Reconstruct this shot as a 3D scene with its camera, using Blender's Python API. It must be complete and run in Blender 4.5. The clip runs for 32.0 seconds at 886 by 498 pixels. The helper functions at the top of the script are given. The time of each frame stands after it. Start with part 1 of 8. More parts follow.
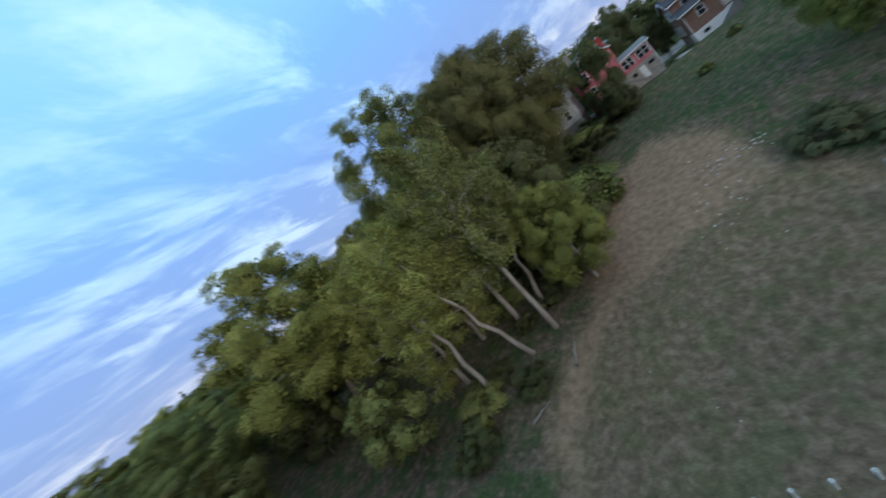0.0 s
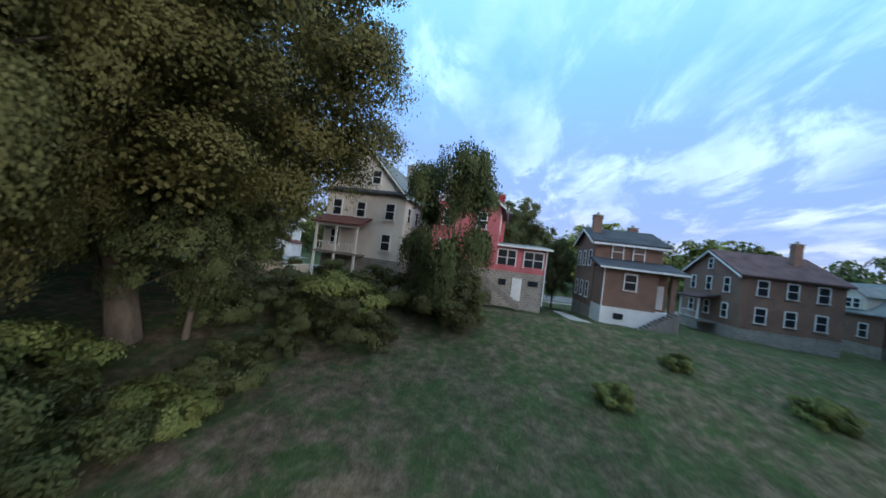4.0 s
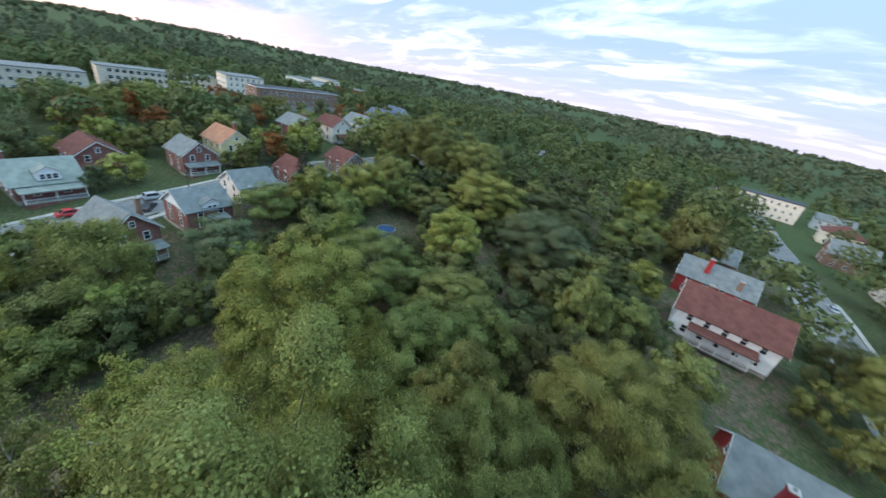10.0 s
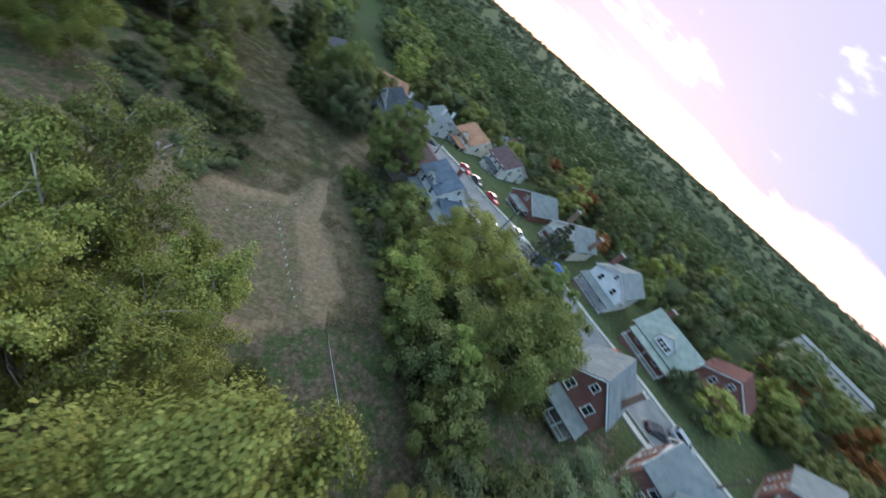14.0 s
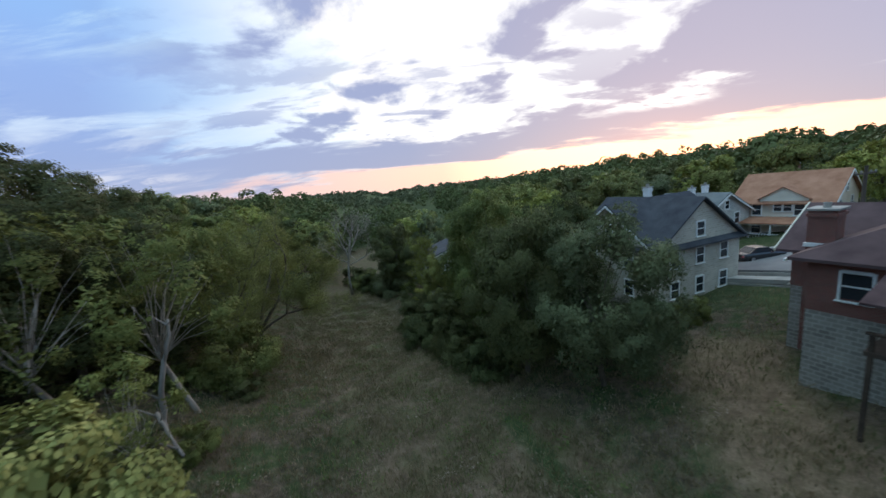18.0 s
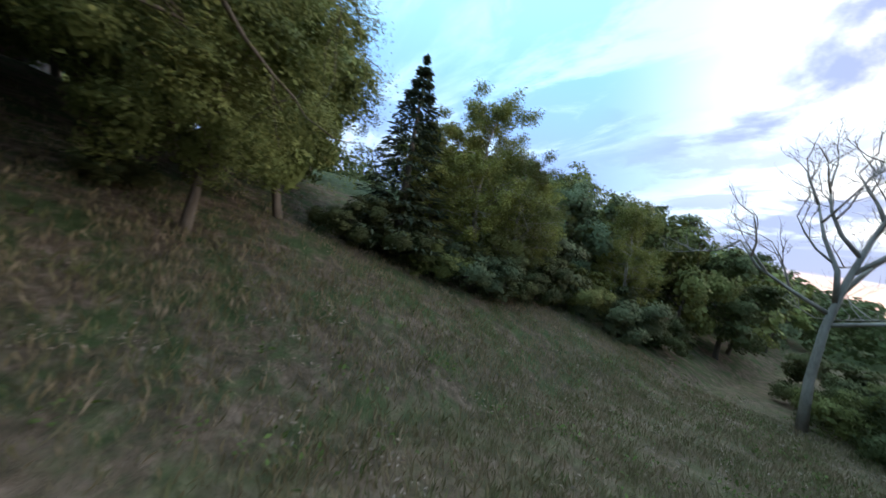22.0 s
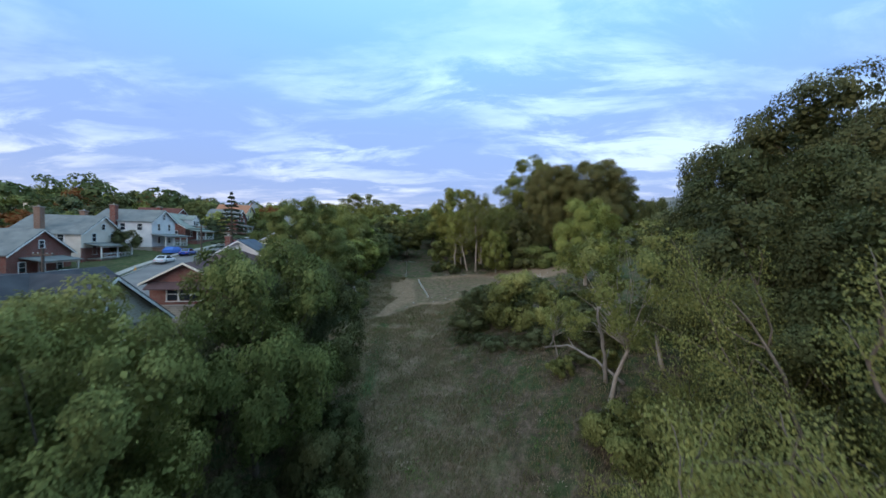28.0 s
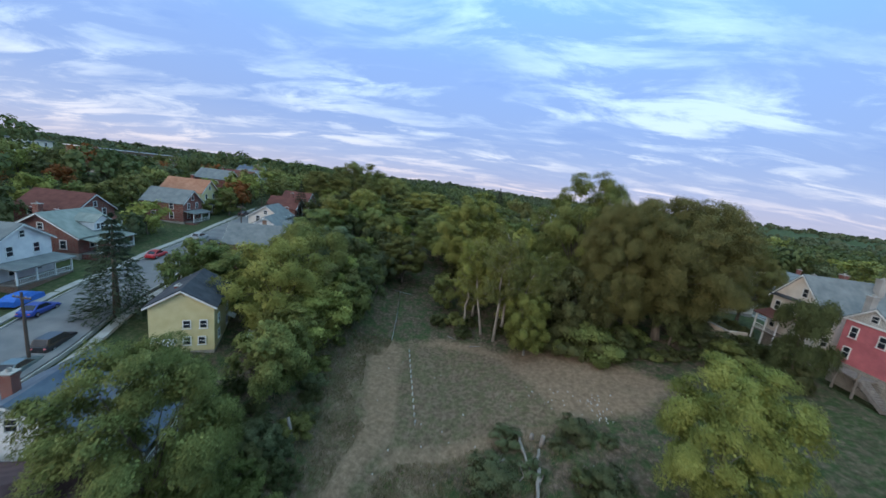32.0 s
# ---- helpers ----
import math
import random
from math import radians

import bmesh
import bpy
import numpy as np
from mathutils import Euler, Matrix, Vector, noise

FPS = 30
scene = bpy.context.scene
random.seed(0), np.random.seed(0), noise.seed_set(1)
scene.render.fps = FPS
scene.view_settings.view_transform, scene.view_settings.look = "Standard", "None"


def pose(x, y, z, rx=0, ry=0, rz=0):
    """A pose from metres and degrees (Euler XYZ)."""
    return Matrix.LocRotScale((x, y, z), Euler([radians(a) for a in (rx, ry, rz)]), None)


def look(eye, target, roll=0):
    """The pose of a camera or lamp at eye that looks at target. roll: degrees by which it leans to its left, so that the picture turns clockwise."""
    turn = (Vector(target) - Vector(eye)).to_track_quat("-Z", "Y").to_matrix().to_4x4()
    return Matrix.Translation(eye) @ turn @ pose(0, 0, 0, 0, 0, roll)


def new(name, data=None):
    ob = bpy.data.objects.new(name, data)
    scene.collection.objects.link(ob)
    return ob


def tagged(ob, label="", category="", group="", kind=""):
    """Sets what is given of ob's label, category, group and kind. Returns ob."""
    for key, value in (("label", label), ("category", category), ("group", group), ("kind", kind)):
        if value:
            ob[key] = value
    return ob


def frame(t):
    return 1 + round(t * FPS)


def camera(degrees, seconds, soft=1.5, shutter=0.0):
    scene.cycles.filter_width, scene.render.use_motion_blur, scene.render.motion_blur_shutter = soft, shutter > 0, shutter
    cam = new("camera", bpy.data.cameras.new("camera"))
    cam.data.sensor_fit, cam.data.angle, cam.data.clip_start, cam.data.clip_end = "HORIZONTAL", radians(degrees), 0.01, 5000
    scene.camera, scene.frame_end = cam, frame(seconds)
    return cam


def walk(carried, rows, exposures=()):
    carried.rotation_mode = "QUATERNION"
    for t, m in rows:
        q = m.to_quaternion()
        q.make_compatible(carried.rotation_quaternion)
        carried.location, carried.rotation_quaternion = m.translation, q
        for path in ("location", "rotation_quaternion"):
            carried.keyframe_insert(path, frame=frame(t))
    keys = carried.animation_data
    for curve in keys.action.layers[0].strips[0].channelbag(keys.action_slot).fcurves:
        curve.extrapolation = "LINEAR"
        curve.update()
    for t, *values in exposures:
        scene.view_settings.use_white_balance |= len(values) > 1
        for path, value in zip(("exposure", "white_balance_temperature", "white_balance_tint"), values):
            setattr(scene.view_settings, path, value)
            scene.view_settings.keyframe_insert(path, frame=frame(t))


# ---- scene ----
cam = camera(106.3, 32.0, shutter=0.22)
PATH = [
    (0, (-2.134, -5.602, 17.148), (-0.550, -4.398, 16.949), -42.8),
    (0.5, (1.024, -4.644, 15.844), (2.857, -4.107, 15.251), -27.1),
    (1, (5.583, -4.847, 14.628), (7.444, -4.693, 13.911), -3.5),
    (1.5, (10.887, -5.039, 13.053), (12.828, -5.032, 12.571), -0.1),
    (2, (16.522, -5.400, 11.435), (18.497, -5.453, 11.123), 0.6),
    (2.5, (22.037, -5.967, 11.006), (24.021, -6.001, 10.754), 1.3),
    (4.5, (43.482, -6.558, 14.437), (45.350, -5.897, 14.709), 10.1),
    (5, (48.171, -6.199, 16.875), (49.794, -5.185, 17.457), 12.6),
    (5.5, (51.107, -5.608, 20.280), (52.403, -4.196, 20.850), 15.9),
    (6, (52.539, -5.101, 24.230), (53.468, -3.377, 24.634), 19.0),
    (6.5, (52.688, -4.356, 28.173), (53.256, -2.445, 28.329), 18.6),
    (7, (52.023, -2.897, 32.267), (52.292, -0.921, 32.116), 15.6),
    (7.5, (50.891, -0.714, 36.450), (50.991, 1.244, 36.053), 10.4),
    (8, (50.477, 2.066, 40.128), (50.449, 3.975, 39.533), 5.5),
    (8.5, (49.621, 5.137, 43.036), (49.55, 6.966, 42.232), 0.3),
    (9, (49.402, 8.725, 45.122), (49.105, 10.481, 44.212), 0.6),
    (9.5, (49.041, 13.028, 45.732), (48.26, 14.638, 44.839), 6.1),
    (10, (48.258, 17.4, 45.909), (47.095, 18.757, 45.011), 11.3),
    (10.5, (46.707, 21.344, 45.853), (45.255, 22.38, 44.947), 15.8),
    (11, (43.872, 24.599, 45.16), (42.226, 25.32, 44.283), 18.2),
    (11.5, (40.227, 27.104, 44.179), (38.453, 27.598, 43.401), 17.4),
    (12, (35.912, 28.777, 43.136), (34.105, 29.257, 42.423), 8.4),
    (12.5, (31.096, 30.074, 41.721), (29.284, 30.463, 40.969), 7.7),
    (13, (26.39, 30.805, 40.288), (24.559, 30.603, 39.509), 20.5),
    (13.5, (20.9, 31.5, 38.45), (19.355, 30.64, 37.525), 33.6),
    (14, (15.861, 29.875, 37.059), (14.829, 28.574, 35.944), 41.5),
    (14.5, (10.832, 24.997, 35.300), (10.287, 23.510, 34.079), 46.3),
    (16.5, (9.375, -6.466, 19.257), (9.734, -8.341, 18.661), -2.5),
    (17, (11.992, -14.319, 16.400), (12.061, -16.254, 15.899), -1.9),
    (17.5, (14.146, -21.842, 13.685), (13.999, -23.801, 13.308), -4.6),
    (18, (15.294, -28.580, 11.455), (15.007, -30.525, 11.086), -7.1),
    (18.5, (17.237, -36.238, 8.446), (16.808, -38.158, 8.082), -8.8),
    (19, (17.524, -42.775, 4.667), (17.049, -44.686, 4.316), -9.0),
    (19.5, (17.332, -49.411, 1.578), (17.174, -51.397, 1.401), -0.8),
    (20, (17.144, -55.954, -0.702), (17.395, -57.938, -0.742), 6.4),
    (20.5, (17.409, -62.552, -2.195), (18.239, -64.371, -2.144), 14.0),
    (21, (18.349, -68.507, -3.191), (19.754, -69.928, -3.104), 19.8),
    (21.5, (20.454, -73.355, -3.743), (22.189, -74.349, -3.692), 21.0),
    (22, (23.165, -77.114, -4.115), (24.821, -78.235, -4.098), 9.7),
    (22.5, (25.961, -79.985, -4.394), (27.375, -81.399, -4.380), 1.8),
    (23, (28.735, -82.616, -4.418), (29.620, -84.410, -4.424), -6.4),
    (23.5, (31.252, -85.650, -3.971), (30.995, -87.629, -4.104), -16.2),
    (24, (32.799, -88.906, -3.050), (31.460, -90.331, -3.471), -21.4),
    (24.5, (32.588, -91.702, -2.323), (30.764, -92.019, -3.079), -21.1),
    (25, (31.001, -93.310, -1.999), (29.261, -92.550, -2.628), -10.3),
    (25.5, (28.237, -93.035, -1.591), (26.950, -91.575, -2.051), -2.6),
    (26, (25.598, -91.782, -0.596), (24.684, -90.029, -0.902), -0.8),
    (26.5, (23.056, -89.477, 0.942), (22.550, -87.547, 0.815), -9.5),
    (28.5, (17.540, -77.161, 14.176), (17.535, -75.162, 14.111), 4.1),
    (29, (17.150, -73.325, 16.640), (17.155, -71.327, 16.553), 4.9),
    (29.5, (16.699, -69.620, 18.811), (16.716, -67.623, 18.697), 4.5),
    (30, (16.457, -65.809, 20.888), (16.480, -63.816, 20.725), 4.0),
    (30.5, (16.352, -62.316, 23.072), (16.367, -60.337, 22.784), 4.4),
    (31, (16.090, -58.628, 25.284), (16.101, -56.710, 24.718), 6.1),
    (31.5, (15.604, -54.238, 27.384), (15.538, -52.305, 26.875), 6.4),
    (32, (15.187, -49.300, 29.321), (15.051, -47.340, 28.947), 7.2),
]
walk(cam, [(t, look(eye, target, roll)) for t, eye, target, roll in PATH], [(0, 0.12, 5900, 8), (0.6, 0.5, 5700, 8), (1.2, 0.68, 5650, 8), (2, 0.6, 5700, 8), (3.5, 0.45, 5800, 8), (6, 0.35, 6250, 10), (8, 0.5, 6300, 9), (9, 0.8, 6250, 9), (10.5, 0.9, 6600, 11), (13, 0.75, 6550, 13), (14.5, 0.78, 6500, 15), (16.5, 0.4, 6500, 11), (18, 0.15, 6500, 12), (20, 0.42, 6500, 11), (22, 0.74, 6300, 12), (24, 0.42, 6150, 11), (25, 1.15, 6000, 10), (26.5, 0.85, 6100, 11), (28.5, 0.28, 6150, 11), (32, 0.25, 6000, 8)])

# ---- world and sun: dusk under broken cloud, the sun on the south-western horizon ----
SUN_AZ, SUN_EL = radians(-138.3), radians(2.0)
world = bpy.data.worlds.new("dusk_sky")
scene.world = world
world.use_nodes = True
wn, wl = world.node_tree.nodes, world.node_tree.links
wn.clear()


def wnode(kind, **inputs):
    n = wn.new(kind)
    for key, value in inputs.items():
        n.inputs[key].default_value = value
    return n


sky = wnode("ShaderNodeTexSky")
sky.sky_type, sky.sun_disc = "NISHITA", False
sky.sun_elevation, sky.sun_rotation = radians(0.6), SUN_AZ
sky.altitude, sky.air_density, sky.dust_density, sky.ozone_density = 200, 1.0, 0.6, 2.0
coord = wnode("ShaderNodeTexCoord")
# cloud layer: the view direction cast on a flat sheet overhead, stretched along one line
split = wnode("ShaderNodeSeparateXYZ")
wl.new(coord.outputs["Generated"], split.inputs[0])
lift = wnode("ShaderNodeMath")
lift.operation = "ADD"
lift.inputs[1].default_value = 0.16
wl.new(split.outputs[2], lift.inputs[0])
safe = wnode("ShaderNodeMath")
safe.operation = "MAXIMUM"
safe.inputs[1].default_value = 0.05
wl.new(lift.outputs[0], safe.inputs[0])
sheet = wnode("ShaderNodeCombineXYZ")
for axis in (0, 1):
    div = wnode("ShaderNodeMath")
    div.operation = "DIVIDE"
    wl.new(split.outputs[axis], div.inputs[0])
    wl.new(safe.outputs[0], div.inputs[1])
    wl.new(div.outputs[0], sheet.inputs[axis])
turn = wnode("ShaderNodeMapping")
turn.inputs["Rotation"].default_value = (0, 0, radians(28))
turn.inputs["Scale"].default_value = (0.62, 1.3, 1)
turn.inputs["Location"].default_value = (2.3, 0.7, 0)
wl.new(sheet.outputs[0], turn.inputs[0])


def wramp(fac, *stops, ease=False):
    n = wnode("ShaderNodeValToRGB")
    if ease:
        n.color_ramp.interpolation = "B_SPLINE" if len(stops) > 4 else "EASE"
    while len(n.color_ramp.elements) < len(stops):
        n.color_ramp.elements.new(0.5)
    for e, (place, colour) in zip(n.color_ramp.elements, stops):
        e.position, e.color = place, (*colour, 1)
    wl.new(fac, n.inputs[0])
    return n.outputs[0]


def wmix(fac, a, b, blend="MIX"):
    m = wn.new("ShaderNodeMix")
    m.data_type, m.blend_type = "RGBA", blend
    for sock, value in ((m.inputs[0], fac), (m.inputs[6], a), (m.inputs[7], b)):
        if isinstance(value, (tuple, float)):
            sock.default_value = value
        else:
            wl.new(value, sock)
    return m.outputs[2]


def wnoise(vector, scale, detail, rough=0.55, twist=0.0):
    n = wnode("ShaderNodeTexNoise", Scale=scale, Detail=detail, Roughness=rough, Distortion=twist)
    wl.new(vector, n.inputs["Vector"])
    return n.outputs["Fac"]


DARK, LIT = (0, 0, 0), (1, 1, 1)
puff = wnoise(turn.outputs[0], 2.1, 10.0, 0.62, 0.5)
bank = wnoise(turn.outputs[0], 0.9, 7.0, 0.58, 0.3)
streak = wramp(puff, (0.44, DARK), (0.60, LIT), ease=True)
# how near the sun a direction is
sun_way = Vector((math.sin(SUN_AZ), math.cos(SUN_AZ), 0.06)).normalized()
aim = wnode("ShaderNodeVectorMath")
aim.operation = "DOT_PRODUCT"
wl.new(coord.outputs["Generated"], aim.inputs[0])
aim.inputs[1].default_value = sun_way
near = aim.outputs["Value"]
up = split.outputs[2]
# away from the sun: lavender-blue cloud deck with brighter torn streaks, paler and pinker low down
base = wramp(up, (0.0, (0.46, 0.47, 0.60)), (0.05, (0.35, 0.43, 0.66)), (0.14, (0.27, 0.38, 0.68)), (0.30, (0.26, 0.41, 0.78)), (0.48, (0.25, 0.51, 0.92)), (0.62, (0.32, 0.66, 0.95)), (0.80, (0.38, 0.75, 1.0)), (0.97, (1.3, 1.7, 2.0)))
pale = wramp(up, (0.0, (0.80, 0.70, 0.72)), (0.06, (0.74, 0.73, 0.82)), (0.2, (0.66, 0.80, 0.95)), (0.5, (0.52, 0.84, 1.0)), (0.80, (0.70, 1.0, 1.1)), (0.97, (1.4, 1.8, 2.0)))
shade = wramp(bank, (0.40, DARK), (0.60, LIT))
high = wmix(wmix(streak, (0.06, 0.06, 0.06, 1), shade), base, pale)
# towards the sun: open pale sky that whitens, with grey-violet cloud in front of it
drift = wnode("ShaderNodeMath")
drift.operation = "MULTIPLY_ADD"
wl.new(bank, drift.inputs[0])
drift.inputs[1].default_value = 0.3
glow_way = Vector((math.sin(radians(-152)), math.cos(radians(-152)), 0.28)).normalized()
glow = wnode("ShaderNodeVectorMath")
glow.operation = "DOT_PRODUCT"
wl.new(coord.outputs["Generated"], glow.inputs[0])
glow.inputs[1].default_value = glow_way
off = wnode("ShaderNodeMath")
off.operation = "SUBTRACT"
wl.new(glow.outputs["Value"], off.inputs[0])
off.inputs[1].default_value = 0.15
wl.new(off.outputs[0], drift.inputs[2])
open_sky = wramp(drift.outputs[0], (0.30, (0.34, 0.62, 0.95)), (0.55, (0.44, 0.66, 0.92)), (0.72, (0.62, 0.76, 0.94)), (0.86, (1.0, 1.04, 1.08)), (0.97, (1.6, 1.52, 1.48)), (1.0, (2.2, 2.0, 1.85)), ease=True)
# more cloud west of the sun than south of it
west = wnode("ShaderNodeMapRange")
west.inputs[1].default_value, west.inputs[2].default_value, west.inputs[3].default_value, west.inputs[4].default_value = -0.58, -0.86, 0.0, 0.17
wl.new(split.outputs[0], west.inputs[0])
thick = wnode("ShaderNodeMath")
wl.new(wnoise(sheet.outputs[0], 1.5, 9.0, 0.56, 0.3), thick.inputs[0])
wl.new(west.outputs[0], thick.inputs[1])
smoke = wramp(thick.outputs[0], (0.50, DARK), (0.60, LIT), ease=True)
grey = wramp(near, (0.4, (0.32, 0.40, 0.64)), (0.8, (0.34, 0.38, 0.57)), (0.97, (0.46, 0.43, 0.54)))
warm = wmix(smoke, open_sky, grey)
torn = wramp(wnoise(turn.outputs[0], 2.0, 7.0, 0.6, 0.3), (0.50, DARK), (0.60, LIT), ease=True)
low = wramp(up, (0.10, LIT), (0.30, (0.6, 0.6, 0.6)), (0.45, DARK), ease=True)
warm = wmix(wmix(low, (0, 0, 0, 1), torn), warm, grey)
# a long low bank over a glowing strip at the horizon
wavy = wnode("ShaderNodeMath")
wavy.operation = "MULTIPLY_ADD"
wl.new(bank, wavy.inputs[0])
wavy.inputs[1].default_value = 0.16
wl.new(up, wavy.inputs[2])
strip = wramp(wavy.outputs[0], (0.08, LIT), (0.13, LIT), (0.155, DARK), ease=True)
lowbank = wramp(wavy.outputs[0], (0.13, DARK), (0.16, LIT), (0.20, LIT), (0.23, DARK), ease=True)
warm = wmix(lowbank, warm, grey)
ember = wramp(near, (0.5, (0.80, 0.60, 0.62)), (0.85, (1.2, 0.76, 0.60)), (1.0, (2.4, 1.35, 0.85)))
warm = wmix(strip, warm, ember)
side = wramp(near, (0.20, DARK), (0.52, LIT), ease=True)
deck = wmix(side, high, warm)
back_sky = wnode("ShaderNodeBackground", Strength=0.05)
wl.new(sky.outputs[0], back_sky.inputs[0])
back_cloud = wnode("ShaderNodeBackground", Strength=0.95)
wl.new(deck, back_cloud.inputs[0])
both = wn.new("ShaderNodeAddShader")
wl.new(back_sky.outputs[0], both.inputs[0])
wl.new(back_cloud.outputs[0], both.inputs[1])
out = wn.new("ShaderNodeOutputWorld")
wl.new(both.outputs[0], out.inputs[0])

sun = new("sun", bpy.data.lights.new("sun", "SUN"))
sun.data.energy, sun.data.angle, sun.data.color = 1.1, radians(25), (1.0, 0.92, 0.84)
sun.matrix_basis = look((math.sin(SUN_AZ) * 100, math.cos(SUN_AZ) * 100, 100 * math.tan(radians(14))), (0, 0, 0))


# ---- materials ----
def material(name):
    m = bpy.data.materials.new(name)
    m.use_nodes = True
    n, l = m.node_tree.nodes, m.node_tree.links
    return m, n, l, n["Principled BSDF"]


def plain(name, low, high, rough=0.7, scale=3.0, bump=0.2, metal=0.0, fine=40.0, stretch=(1, 1, 1), per_object=0.0):
    """Two-scale noise between two colours, with fine relief."""
    m, n, l, b = material(name)
    c = n.new("ShaderNodeTexCoord")
    mp = n.new("ShaderNodeMapping")
    mp.inputs["Scale"].default_value = stretch
    l.new(c.outputs["Object"], mp.inputs[0])
    big, small = n.new("ShaderNodeTexNoise"), n.new("ShaderNodeTexNoise")
    big.inputs["Scale"].default_value, small.inputs["Scale"].default_value = scale, fine
    big.inputs["Detail"].default_value, small.inputs["Detail"].default_value = 5, 3
    l.new(mp.outputs[0], big.inputs[0])
    l.new(mp.outputs[0], small.inputs[0])
    add = n.new("ShaderNodeMath")
    add.operation = "MULTIPLY_ADD"
    add.inputs[1].default_value = 0.35
    l.new(small.outputs[0], add.inputs[0])
    l.new(big.outputs[0], add.inputs[2])
    r = n.new("ShaderNodeValToRGB")
    r.color_ramp.elements[0].position, r.color_ramp.elements[1].position = 0.45, 0.92
    r.color_ramp.elements[0].color, r.color_ramp.elements[1].color = (*low, 1), (*high, 1)
    l.new(add.outputs[0], r.inputs[0])
    col = r.outputs[0]
    if per_object:
        info, hsv, mr = n.new("ShaderNodeObjectInfo"), n.new("ShaderNodeHueSaturation"), n.new("ShaderNodeMapRange")
        mr.inputs[3].default_value, mr.inputs[4].default_value = 1 - per_object, 1 + per_object
        l.new(info.outputs["Random"], mr.inputs[0])
        l.new(mr.outputs[0], hsv.inputs["Value"])
        l.new(col, hsv.inputs["Color"])
        col = hsv.outputs[0]
    l.new(col, b.inputs["Base Color"])
    b.inputs["Roughness"].default_value, b.inputs["Metallic"].default_value = rough, metal
    b.inputs["Specular IOR Level"].default_value = 0.2 if rough > 0.55 else 0.5
    if bump:
        bp = n.new("ShaderNodeBump")
        bp.inputs["Strength"].default_value, bp.inputs["Distance"].default_value = bump, 0.03
        l.new(add.outputs[0], bp.inputs["Height"])
        l.new(bp.outputs[0], b.inputs["Normal"])
    return m


def lapped(name, low, high, pitch=0.2, rough=0.6, depth=0.5):
    """Horizontal lap siding or shingle courses: stained paint with a step every pitch metres."""
    m = plain(name, low, high, rough, 0.8, 0.0)
    n, l = m.node_tree.nodes, m.node_tree.links
    b = n["Principled BSDF"]
    c, s = n.new("ShaderNodeTexCoord"), n.new("ShaderNodeSeparateXYZ")
    l.new(c.outputs["Object"], s.inputs[0])
    step = n.new("ShaderNodeMath")
    step.operation = "DIVIDE"
    step.inputs[1].default_value = pitch
    l.new(s.outputs[2], step.inputs[0])
    fr = n.new("ShaderNodeMath")
    fr.operation = "FRACT"
    l.new(step.outputs[0], fr.inputs[0])
    bp = n.new("ShaderNodeBump")
    bp.inputs["Strength"].default_value, bp.inputs["Distance"].default_value = depth, 0.02
    bp.invert = True
    l.new(fr.outputs[0], bp.inputs["Height"])
    l.new(bp.outputs[0], b.inputs["Normal"])
    return m


def masonry(name, one, two, mortar, width=0.22, row=0.075, rough=0.85):
    m, n, l, b = material(name)
    c, s, k, add = (n.new("ShaderNode" + k) for k in ("TexCoord", "SeparateXYZ", "CombineXYZ", "Math"))
    l.new(c.outputs["Object"], s.inputs[0])
    l.new(s.outputs[0], add.inputs[0])
    l.new(s.outputs[1], add.inputs[1])
    l.new(add.outputs[0], k.inputs[0])
    l.new(s.outputs[2], k.inputs[1])
    t = n.new("ShaderNodeTexBrick")
    t.inputs["Color1"].default_value, t.inputs["Color2"].default_value, t.inputs["Mortar"].default_value = (*one, 1), (*two, 1), (*mortar, 1)
    t.inputs["Scale"].default_value, t.inputs["Brick Width"].default_value, t.inputs["Row Height"].default_value = 1, width, row
    t.inputs["Mortar Size"].default_value = row * 0.13
    l.new(k.outputs[0], t.inputs["Vector"])
    soot, hsv, mr = n.new("ShaderNodeTexNoise"), n.new("ShaderNodeHueSaturation"), n.new("ShaderNodeMapRange")
    soot.inputs["Scale"].default_value, soot.inputs["Detail"].default_value = 0.7, 6
    l.new(c.outputs["Object"], soot.inputs[0])
    mr.inputs[3].default_value, mr.inputs[4].default_value = 0.6, 1.4
    l.new(soot.outputs[0], mr.inputs[0])
    l.new(mr.outputs[0], hsv.inputs["Value"])
    l.new(t.outputs[0], hsv.inputs["Color"])
    l.new(hsv.outputs[0], b.inputs["Base Color"])
    b.inputs["Roughness"].default_value = rough
    bp = n.new("ShaderNodeBump")
    bp.inputs["Strength"].default_value, bp.inputs["Distance"].default_value = 0.4, 0.01
    bp.invert = True
    l.new(t.outputs["Fac"], bp.inputs["Height"])
    l.new(bp.outputs[0], b.inputs["Normal"])
    return m


